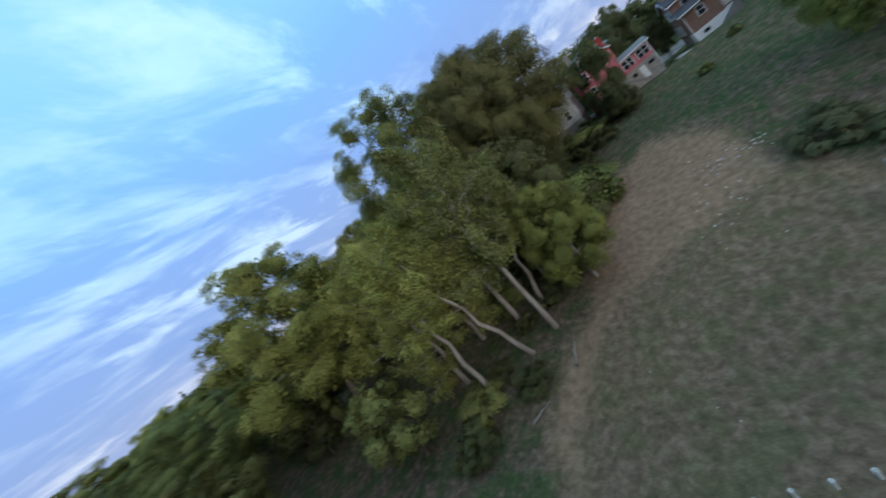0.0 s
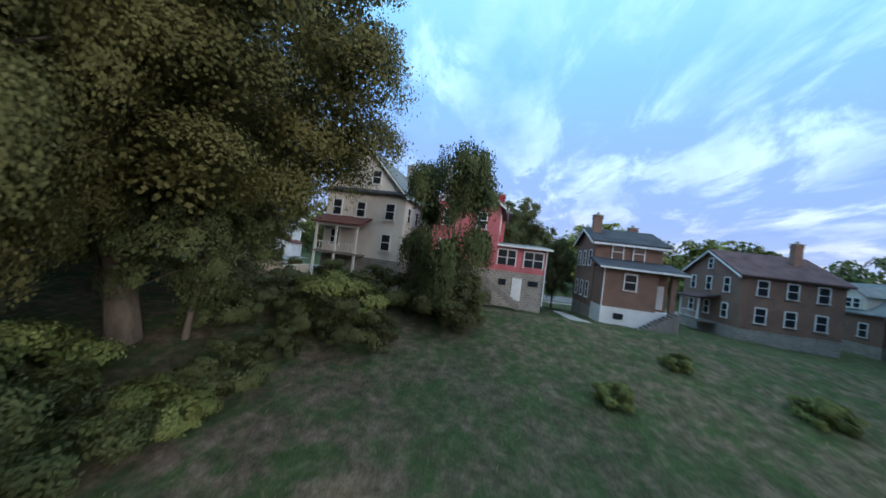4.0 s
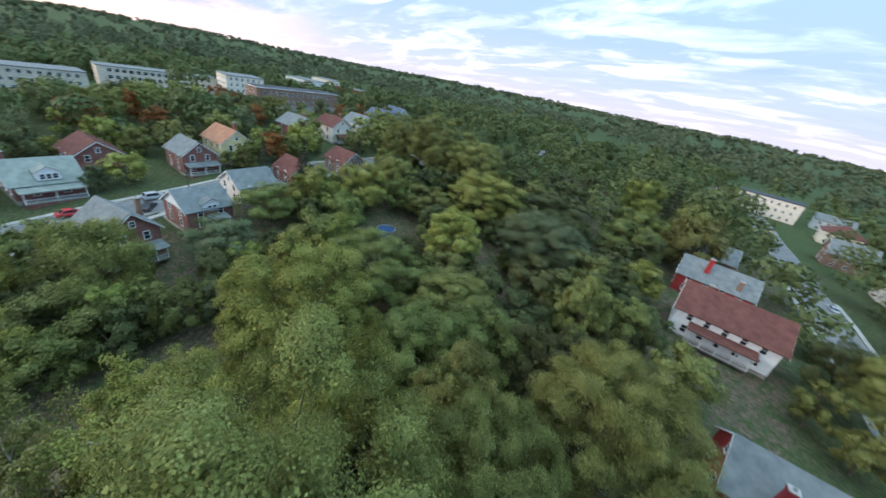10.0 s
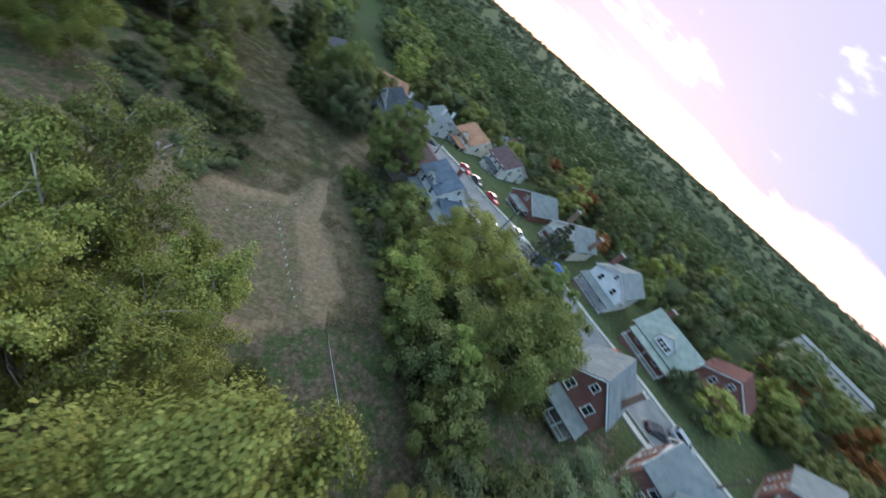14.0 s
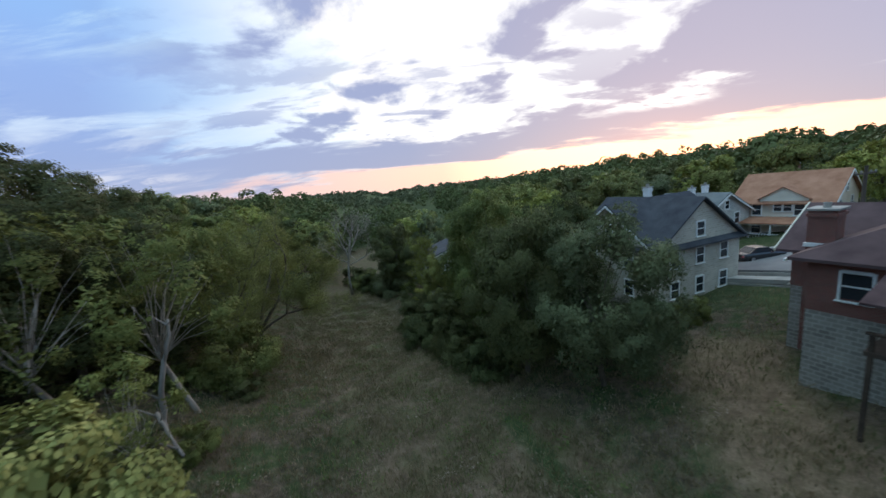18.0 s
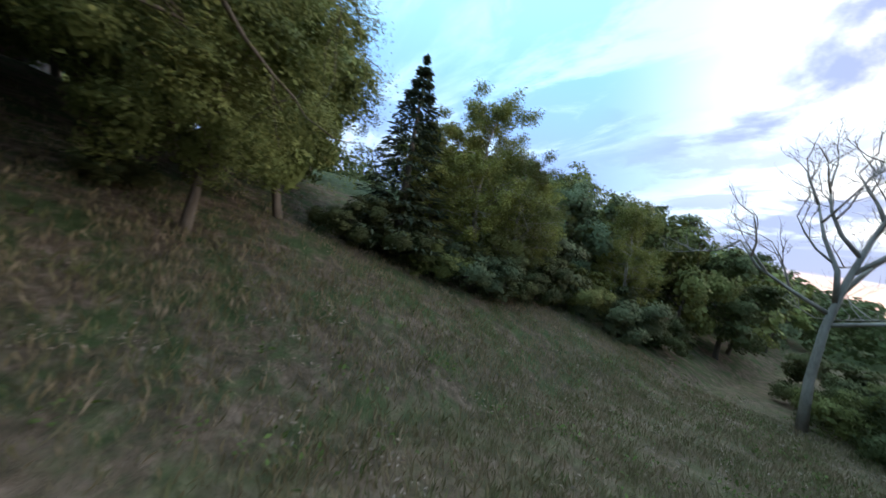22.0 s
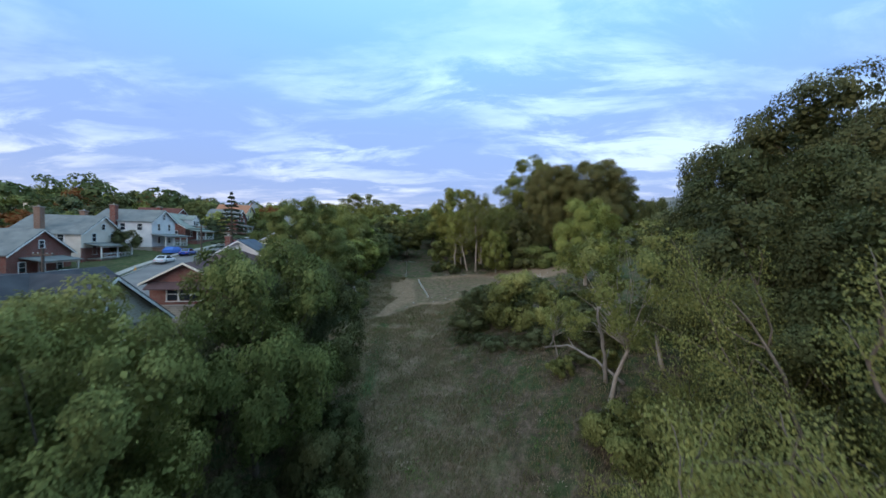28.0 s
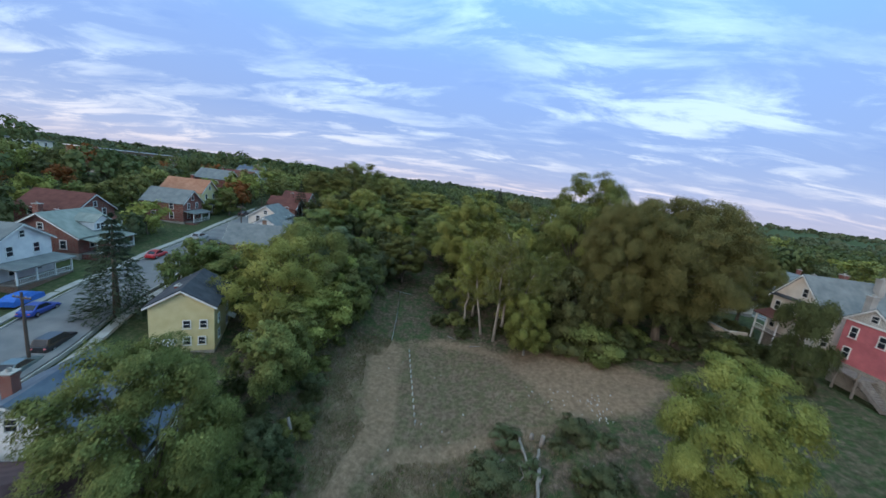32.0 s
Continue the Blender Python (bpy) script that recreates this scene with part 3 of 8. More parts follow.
def pad(name, points, mat, lift=0.08, label="", category="driveway"):
    """A driveway or slab: a quadrilateral laid over the land in a fine grid."""
    (p, q, r, s), k = points, 8
    top, faces = [], []
    for j in range(k + 1):
        for i in range(k + 1):
            u, v = i / k, j / k
            x = (p[0] * (1 - u) + q[0] * u) * (1 - v) + (s[0] * (1 - u) + r[0] * u) * v
            y = (p[1] * (1 - u) + q[1] * u) * (1 - v) + (s[1] * (1 - u) + r[1] * u) * v
            top.append((x, y, height(x, y) + lift))
    low = [(x, y, z - 0.4) for x, y, z in top]
    m, w = len(top), k + 1
    faces = [(j * w + i, j * w + i + 1, (j + 1) * w + i + 1, (j + 1) * w + i) for j in range(k) for i in range(k)]
    rim = [i for i in range(w)] + [j * w + k for j in range(1, w)] + [k * w + i for i in range(k - 1, -1, -1)] + [j * w for j in range(k - 1, 0, -1)]
    faces += [(a, a + m, b + m, b) for a, b in zip(rim, rim[1:] + rim[:1])]
    return tagged(new(name, mesh_from(name, top + low, faces, mat)), label, category, kind="structure")


pad("driveway", [(97, 61.5), (97.5, 58), (112, 61), (112, 63.5)], CONCRETE, 0.18, "pale concrete driveway between two white houses")
pad("driveway", [(94, 80), (95, 77), (105, 80), (104.5, 83)], CONCRETE, 0.18, "pale concrete driveway beside the lawn")
pad("driveway", [(98, 43), (99, 38), (116, 42), (115, 46)], GRAVEL, 0.18, "grey gravel drive beside the farmhouse lawn")
pad("driveway", [(-31, -27), (-29.5, -33), (-24, -31.5), (-25, -25)], CONCRETE, 0.15, "pale concrete drive beside the white house")
pad("parking_court", [(-27, -52), (-26, -62), (-14, -61), (-17, -50)], CONCRETE, 0.12, "pale concrete parking court by the stone house")
pad("driveway", [(-46, 27), (-45.5, 23.5), (-34, 26.5), (-35, 30)], CONCRETE, 0.18, "pale concrete drive behind the kerb")


# ---- shaping tools ----
class Shape:
    """Collects faces for one mesh."""

    def __init__(self):
        self.v, self.f = [], []

    def add(self, verts, faces):
        k = len(self.v)
        self.v += [tuple(p) for p in verts]
        self.f += [tuple(k + i for i in f) for f in faces]
        return self

    def box(self, x0, y0, z0, x1, y1, z1, taper=0.0):
        t = taper
        return self.add([(x0, y0, z0), (x1, y0, z0), (x1, y1, z0), (x0, y1, z0), (x0 + t, y0 + t, z1), (x1 - t, y0 + t, z1), (x1 - t, y1 - t, z1), (x0 + t, y1 - t, z1)],
                        [(3, 2, 1, 0), (4, 5, 6, 7), (0, 1, 5, 4), (1, 2, 6, 5), (2, 3, 7, 6), (3, 0, 4, 7)])

    def slab(self, corners, thick):
        """A sheet of any corner count with thickness downwards."""
        n = len(corners)
        low = [(x, y, z - thick) for x, y, z in corners]
        return self.add(list(corners) + low, [tuple(range(n)), tuple(range(2 * n - 1, n - 1, -1))] + [(i, n + i, n + (i + 1) % n, (i + 1) % n) for i in range(n)])

    def tube(self, points, radii, sides=7, cap=True):
        rings = []
        for i, p in enumerate(points):
            p = Vector(p)
            a = Vector(points[max(i - 1, 0)])
            b = Vector(points[min(i + 1, len(points) - 1)])
            d = (b - a).normalized()
            u = d.orthogonal().normalized()
            w = d.cross(u)
            rings.append([p + radii[i] * (math.cos(2 * math.pi * k / sides) * u + math.sin(2 * math.pi * k / sides) * w) for k in range(sides)])
        # keep the rings from twisting
        for i in range(1, len(rings)):
            best = min(range(sides), key=lambda s: (rings[i][s] - rings[i - 1][0] - (Vector(points[i]) - Vector(points[i - 1]))).length)
            rings[i] = rings[i][best:] + rings[i][:best]
        verts = [q for r in rings for q in r]
        faces = [(i * sides + k, i * sides + (k + 1) % sides, (i + 1) * sides + (k + 1) % sides, (i + 1) * sides + k) for i in range(len(rings) - 1) for k in range(sides)]
        if cap:
            faces += [tuple(range(sides - 1, -1, -1)), tuple(range((len(rings) - 1) * sides, len(rings) * sides))]
        return self.add(verts, faces)

    def lathe(self, profile, sides=20, at=(0, 0, 0)):
        verts = [(at[0] + r * math.cos(2 * math.pi * k / sides), at[1] + r * math.sin(2 * math.pi * k / sides), at[2] + z) for r, z in profile for k in range(sides)]
        faces = [(i * sides + k, i * sides + (k + 1) % sides, (i + 1) * sides + (k + 1) % sides, (i + 1) * sides + k) for i in range(len(profile) - 1) for k in range(sides)]
        return self.add(verts, faces)

    def mesh(self, name, mat, smooth_shade=False):
        return mesh_from(name, self.v, self.f, mat, smooth_shade)


def root(name, x, y, z, turn=0.0, scale=1.0, lean=(0, 0)):
    ob = new(name)
    ob.empty_display_size = 0.3
    ob.matrix_basis = pose(x, y, z, lean[0], lean[1], turn)
    ob.scale = (scale,) * 3 if isinstance(scale, (int, float)) else scale
    return ob


def part(name, what, mat, parent, label="", at=None):
    me = what.mesh(name, mat) if isinstance(what, Shape) else what
    ob = new(name, me)
    ob.parent = parent
    if at is not None:
        ob.matrix_basis = at
    return tagged(ob, label)


# ---- trees: tapered trunk and limbs, crowns of many single leaves gathered in clumps ----
def leaf_sheet(name, centres, normals, ways, sizes, mat, slim=0.55):
    """One diamond leaf spray for each centre, lying across its normal along its way."""
    n = len(centres)
    side = np.cross(normals, ways)
    side /= np.linalg.norm(side, axis=1, keepdims=True) + 1e-9
    s = sizes[:, None]
    droop = normals * s * 0.12
    verts = np.empty((n, 4, 3))
    verts[:, 0] = centres - ways * s * 0.5 - droop
    verts[:, 1] = centres + side * s * slim * 0.5 + ways * s * 0.05
    verts[:, 2] = centres + ways * s * 0.5 - droop
    verts[:, 3] = centres - side * s * slim * 0.5 + ways * s * 0.05
    me = bpy.data.meshes.new(name)
    me.vertices.add(4 * n)
    me.vertices.foreach_set("co", verts.ravel())
    me.loops.add(4 * n)
    me.loops.foreach_set("vertex_index", np.arange(4 * n))
    me.polygons.add(n)
    me.polygons.foreach_set("loop_start", np.arange(0, 4 * n, 4))
    me.materials.append(mat)
    me.update(calc_edges=True)
    return me


def unit(v):
    return v / (np.linalg.norm(v, axis=-1, keepdims=True) + 1e-9)


def clump_centres(rng, clumps, radius, tall, squash=0.36, boughs=0):
    """Places and outward ways of leaf tufts: they cover the boughs, rounded masses with gaps between them that together fill a dome widest at squash of its height."""
    boughs = boughs or max(12, clumps // 8)
    centres = []
    for i in range(boughs):
        best, far = None, -1
        for _ in range(14):
            z, far_out = rng.random(), rng.uniform(0.15, 0.6) if i % 5 == 4 else rng.uniform(0.8, 1.08)
            wide = 0.62 + 0.38 * math.sin(0.5 * math.pi * z / squash) if z < squash else math.sqrt(max(1 - ((z - squash) / (1.05 - squash)) ** 2.2, 0.02))
            a, r = rng.random() * 2 * math.pi, 0.74 * wide * far_out
            p = np.array((radius * r * math.cos(a), radius * r * math.sin(a), tall * (0.10 + 0.76 * z)))
            gap = min((np.linalg.norm(p - q) for q in centres), default=1e9)
            if gap > far:
                best, far = p, gap
        centres.append(best)
    swell = radius * 0.9 / boughs ** 0.36 * rng.uniform(0.7, 1.25, boughs)
    out, way = [], []
    axis = np.array((0, 0, tall * 0.35))
    for i in range(clumps):
        b = i % boughs
        outward = unit(centres[b] - axis)
        d = unit(rng.normal(size=3) + outward * 0.8 + (0, 0, 0.5))
        out.append(centres[b] + d * swell[b] * rng.uniform(0.78, 1.0) * (1, 1, 0.95))
        way.append(d)
    return np.array(out), np.array(way)


def crown_mesh(name, seed, radius, tall, clumps, leaves, leaf, mat, spread=0.22, weep=0.0, squash=0.36, deep=2.1):
    rng = np.random.default_rng(seed)
    c, face = clump_centres(rng, clumps, radius, tall, squash)
    size = radius * spread * rng.uniform(0.6, 1.3, clumps)
    share = size ** 2
    which = rng.choice(clumps, leaves, p=share / share.sum())
    # each tuft is a ragged cap that bulges outwards and upwards
    d = unit(unit(rng.normal(size=(leaves, 3))) + face[which] * 0.8 + (0, 0, 0.3))
    r = 0.58 + 0.5 * rng.random(leaves) ** 0.9
    rough = 1 + 0.22 * np.sin(d[:, 0] * 9 + which * 1.7) * np.cos(d[:, 1] * 8 + which)
    p = c[which] + d * (r * rough * size[which])[:, None] * (1.05, 1.05, 0.9)
    p[:, 2] -= weep * size[which] * rng.random(leaves) * 2.2
    # a deeper layer of larger leaves that closes each bough
    k = leaves // 5
    inner = which[:k]
    p[:k] = c[inner] - face[inner] * (size[inner] * rng.uniform(0.3, 1.6, k))[:, None] + rng.normal(size=(k, 3)) * (size[inner] * 0.45)[:, None]
    fill = 1.2 * radius / np.quantile(np.hypot(p[:, 0], p[:, 1]), 0.98), 1.2 * radius / np.quantile(np.hypot(p[:, 0], p[:, 1]), 0.98), 1.05 * tall / np.quantile(p[:, 2], 0.997)
    p, c = p * fill, c * fill
    normal = unit(d * 0.7 + face[which] * 0.85 + rng.normal(size=(leaves, 3)) * 0.34 + (0, 0, 0.1))
    way = unit(np.cross(normal, rng.normal(size=(leaves, 3))) + (0, 0, -0.3 - 2.2 * weep))
    sizes = leaf * rng.uniform(0.6, 1.35, leaves)
    sizes[:k] *= deep
    return leaf_sheet(name, p, normal, way, sizes, mat, 0.72), c


def trunk_mesh(name, seed, tall, girth, tips, mat, lean=0.06, fork=0.45, heavy=0):
    """A trunk up to fork * tall, which parts into limbs that reach the given tips."""
    rng = np.random.default_rng(seed)
    s = Shape()
    top = Vector((rng.normal() * lean * tall, rng.normal() * lean * tall, tall * fork))
    pts = [Vector((0, 0, -0.5)), Vector((0, 0, 0.15)), top * 0.35 + Vector(rng.normal(size=3) * 0.12), top * 0.7 + Vector(rng.normal(size=3) * 0.18), top]
    s.tube(pts, [girth * (1.7 if not heavy else 1.4), girth * 1.25, girth, girth * 0.85, girth * 0.72], 9)
    for i, tip in enumerate(tips):
        tip = Vector(tip)
        begin = pts[3].lerp(top, rng.random())
        bend = begin.lerp(tip, 0.5) + Vector((rng.normal() * 0.4, rng.normal() * 0.4, 0.10 * (tip - begin).length))
        r = girth * (rng.uniform(0.2, 0.36) if i >= heavy else rng.uniform(0.5, 0.62))
        s.tube([begin - (bend - begin) * 0.1, begin.lerp(bend, 0.5), bend, bend.lerp(tip, 0.6), tip], [r, r * 0.85, r * 0.6, r * 0.35, r * 0.1], 5)
    return s.mesh(name, mat, True)


TREE_KINDS = {}


def make_kind(key, seed, radius, tall, stem, clumps, leaves, leaf, mat, bark=BARK, girth=0.28, spread=0.24, weep=0.0, squash=0.36, limbs=12, fork=0.4, heavy=0, deep=2.1):
    """Keeps one trunk mesh and one crown mesh; tall is the crown, which begins stem metres up."""
    crown, c = crown_mesh("crown", seed, radius, tall, clumps, leaves, leaf, mat, spread, weep, squash, deep)
    tips = [tuple(c[i] * (0.8, 0.8, 0.92) + (0, 0, stem)) for i in range(limbs)]
    trunk = trunk_mesh("trunk", seed + 5, stem + tall, girth, tips, bark, fork=fork, heavy=heavy)
    TREE_KINDS[key] = (trunk, crown, stem, stem + tall, radius)


LEAF_OF = {}


def crown_again(key, like, mat):
    """The same growth in leaves of another colour."""
    TREE_KINDS[key] = TREE_KINDS[like]
    LEAF_OF[key] = mat


make_kind("yellow", 11, 5.4, 11.8, 0.7, 260, 100000, 0.125, LEAF_YELLOW, BARK_PALE, spread=0.14)
make_kind("dome", 12, 6.0, 13.0, 3.0, 210, 52000, 0.18, LEAF_GREEN, spread=0.145)
make_kind("giant", 19, 10.5, 25.0, 5.0, 440, 240000, 0.152, LEAF_TALL, girth=0.6, spread=0.105, limbs=26, squash=0.42)
make_kind("hill", 20, 7.6, 19.0, 4.0, 320, 140000, 0.165, LEAF_YELLOW, girth=0.4, spread=0.12, limbs=18, weep=0.1)
make_kind("broad", 13, 6.5, 12.0, 2.4, 210, 52000, 0.18, LEAF_GREEN, spread=0.145)
make_kind("oak", 14, 9.0, 20.0, 4.4, 620, 330000, 0.132, LEAF_BROWN, girth=0.55, spread=0.108, limbs=34, weep=0.22, deep=1.8)
make_kind("ash", 16, 5.0, 10.0, 3.0, 160, 36000, 0.172, LEAF_BLUE, spread=0.16)
make_kind("willow", 17, 5.0, 11.0, 2.5, 120, 42000, 0.19, LEAF_GREEN, weep=0.8, spread=0.18)
make_kind("mid_a", 21, 5.3, 11.2, 2.3, 120, 9500, 0.36, LEAF_GREEN, spread=0.18)
make_kind("mid_b", 22, 4.9, 12.7, 1.8, 120, 9500, 0.36, LEAF_GREEN, spread=0.18)
make_kind("mid_c", 23, 5.9, 10.7, 1.3, 130, 10000, 0.36, LEAF_GREEN, spread=0.175)
make_kind("bush", 31, 2.6, 3.6, 0.1, 100, 19000, 0.112, LEAF_GREEN, girth=0.05, spread=0.17, squash=0.3, limbs=10, fork=0.15)
make_kind("scrub", 32, 2.4, 2.6, 0.0, 80, 11000, 0.13, LEAF_BLUE, girth=0.04, spread=0.2, squash=0.28, limbs=8, fork=0.1)
make_kind("sparse", 33, 4.2, 9.0, 5.0, 80, 8000, 0.16, LEAF_OLD, BARK_PALE, girth=0.16, spread=0.15, limbs=30)
for base in ("mid_a", "mid_b", "mid_c"):
    for tail, mat in (("_dark", LEAF_DARK), ("_yellow", LEAF_YELLOW), ("_blue", LEAF_BLUE), ("_brown", LEAF_BROWN), ("_russet", RUSSET)):
        crown_again(base + tail, base, mat)
crown_again("oak_green", "oak", LEAF_GREEN)
crown_again("oak_blue", "oak", LEAF_BLUE)
crown_again("giant_green", "giant", LEAF_GREEN)
crown_again("hill_green", "hill", LEAF_GREEN)
for base in ("dome", "broad", "ash"):
    for tail, mat in (("_dark", LEAF_DARK), ("_yellow", LEAF_YELLOW), ("_blue", LEAF_BLUE), ("_brown", LEAF_BROWN), ("_green", LEAF_GREEN)):
        crown_again(base + tail, base, mat)
crown_again("willow_dark", "willow", LEAF_DARK)
crown_again("bush_yellow", "bush", LEAF_YELLOW)
crown_again("bush_dark", "bush", LEAF_DARK)
crown_again("scrub_green", "scrub", LEAF_GREEN)


def make_airy(key, seed, tall, radius, leaves, size, mat, bark, start=0.3, limbs=24, girth=0.2):
    """A slender open tree: a bare lower trunk, rising limbs that part twice, and separate sprays of leaves along them."""
    r = np.random.default_rng(seed)
    wood, sprays = Shape(), []

    def grow(at_, way, length, thick, depth):
        line, here, course = [at_], at_.copy(), way.copy()
        for _ in range(3):
            course = (course + Vector(r.normal(size=3) * 0.17)).normalized()
            here = here + course * (length / 3)
            line.append(here.copy())
        wood.tube(line, [thick, thick * 0.8, thick * 0.6, thick * 0.3], 4 if depth < 2 else 5)
        if depth < 2:
            sprays.extend(line[1:])
        if depth:
            for i in range(4):
                fan = (course * 0.8 + Vector(r.normal(size=3) * 0.6)).normalized()
                grow(line[1 + i % 3], fan, length * r.uniform(0.42, 0.62), thick * 0.5, depth - 1)

    stem = [Vector((r.normal() * 0.05 * i, r.normal() * 0.05 * i, tall * 0.94 * i / 8 - (0.5 if i == 0 else 0))) for i in range(9)]
    wood.tube(stem, [girth * w for w in (1.35, 1.0, 0.9, 0.8, 0.68, 0.55, 0.42, 0.28, 0.1)], 9)
    for i in range(limbs):
        f = start + (0.97 - start) * (i + r.random()) / limbs
        k = min(int(f * 8), 7)
        at_ = stem[k].lerp(stem[k + 1], f * 8 - k)
        a = i * 2.4 + r.normal() * 0.3
        swell = 0.45 + 0.55 * math.sin(math.pi * min(1.0, (f - start) / (1.0 - start) * 0.75 + 0.22))
        grow(at_, Vector((math.cos(a), math.sin(a), r.uniform(-0.1, 0.5) + 0.5 * f)).normalized(), radius * 0.72 * swell * r.uniform(0.7, 1.15), girth * 0.36 * (1.15 - f), 2)
    t = np.array([tuple(v) for v in sprays])
    keep = r.random(len(t)) < 0.5
    t = t[keep]
    which = r.integers(0, len(t), leaves)
    d = unit(r.normal(size=(leaves, 3)))
    p = t[which] + d * (r.random(leaves) ** 0.6 * 0.52)[:, None] * (1, 1, 0.6)
    p[:, 2] -= 0.08 + 0.5 * r.random(leaves) ** 2
    nn = unit(d * 0.6 + r.normal(size=(leaves, 3)) * 0.4 + (0, 0, 0.6))
    crown = leaf_sheet("crown", p, nn, unit(np.cross(nn, r.normal(size=(leaves, 3))) + (0, 0, -0.5)), r.uniform(size * 0.7, size * 1.3, leaves), mat, 0.55)
    TREE_KINDS[key] = (wood.mesh("trunk", bark, True), crown, 0.0, tall, radius)


make_airy("airy_a", 51, 14.0, 3.4, 17000, 0.17, LEAF_YELLOW, BARK_PALE, 0.46, 16)
make_airy("airy_b", 52, 14.0, 4.0, 22000, 0.165, LEAF_GREEN, BARK_PALE, 0.36, 20)
make_airy("airy_c", 53, 14.0, 4.4, 48000, 0.135, LEAF_YELLOW, BARK_PALE, 0.14, 30)
for base in ("airy_a", "airy_b", "airy_c"):
    for tail, mat in (("_dark", LEAF_DARK), ("_yellow", LEAF_YELLOW), ("_green", LEAF_GREEN), ("_blue", LEAF_BLUE)):
        crown_again(base + tail, base, mat)


def conifer_mesh(seed, tall, radius):
    rng = np.random.default_rng(seed)
    n = 4200
    z = rng.random(n) ** 1.25 * 0.96 + 0.04
    tier = np.round(z * 16) / 16 + rng.normal(size=n) * 0.008
    a = rng.integers(0, 9, n) * (2 * math.pi / 9) + np.round(z * 16) * 0.7 + rng.normal(size=n) * 0.16
    reach = np.clip(1 - tier, 0, 1) ** 0.85 * radius * (0.25 + 0.75 * rng.random(n) ** 0.7)
    p = np.stack([reach * np.cos(a), reach * np.sin(a), tall * tier - reach * 0.18], 1)
    out = np.stack([np.cos(a), np.sin(a), np.full(n, -0.25)], 1)
    normal = unit(rng.normal(size=(n, 3)) * 0.4 + (0, 0, 1))
    return leaf_sheet("crown", p, normal, unit(out + rng.normal(size=(n, 3)) * 0.4), rng.uniform(0.25, 0.62, n), NEEDLE, 0.28)


TREE_KINDS["conifer"] = (Shape().tube([(0, 0, -0.5), (0, 0, 5), (0, 0, 11.5)], [0.32, 0.2, 0.03], 8).mesh("trunk", BARK, True), conifer_mesh(41, 12.0, 3.4), 0.5, 12.5, 3.4)

KIND_WORDS = {
    "yellow": "round yellow-green leafy tree standing in the grass", "dome": "tall broad leafy tree with a domed crown", "broad": "wide leafy green tree beside the field",
    "oak": "very large old tree with olive-brown late leaves", "ash": "blue-green leafy tree with an airy crown",
    "willow": "drooping green tree behind the houses", "giant": "very tall broad green tree in the grove", "hill": "tall yellow-green tree with a domed crown", "mid": "leafy green tree of the wood",
    "bush": "dense leafy green bush in the weeds", "scrub": "low dark scrub at the field's edge", "sparse": "thin tree with sparse yellow-green leaves", "airy": "slender open tree with sprays of light green leaves", "conifer": "dark green conifer with layered branches",
}
TREE_SPOTS = []


def tree(kind, x, y, tall=None, turn=0.0, wide=1.0, label="", sink=0.0, name=None, lean=(0, 0)):
    trunk, crown, stem, full, radius = TREE_KINDS[kind]
    k = (tall or full) / full
    stock = kind.split("_")[0]
    name = name or ("bush" if stock == "bush" else "shrub" if stock == "scrub" else "tree")
    ob = root(name, x, y, height(x, y) - sink, turn, (k * wide, k * wide, k), lean)
    part("trunk" if name == "tree" else "stem", trunk, None, ob)
    leafage = part("crown" if name == "tree" else "foliage", crown, None, ob, at=pose(0, 0, stem))
    if kind in LEAF_OF:
        leafage.material_slots[0].link = "OBJECT"
        leafage.material_slots[0].material = LEAF_OF[kind]
    TREE_SPOTS.append((x, y, radius * k * wide))
    words = label or KIND_WORDS[stock]
    return tagged(ob, words, name, "shrubs of the field's edge" if name != "tree" else "trees of the valley")


def tree_to(kind, x, y, top, reach, turn=0.0, label=""):
    """A tree whose crown reaches the level top and spreads to reach on each side."""
    full, stem, radius = TREE_KINDS[kind][3], TREE_KINDS[kind][2], TREE_KINDS[kind][4]
    tall = (top - height(x, y)) * full / (stem + 1.05 * (full - stem))
    return tree(kind, x, y, tall, turn, reach / (1.2 * radius * tall / full), label)


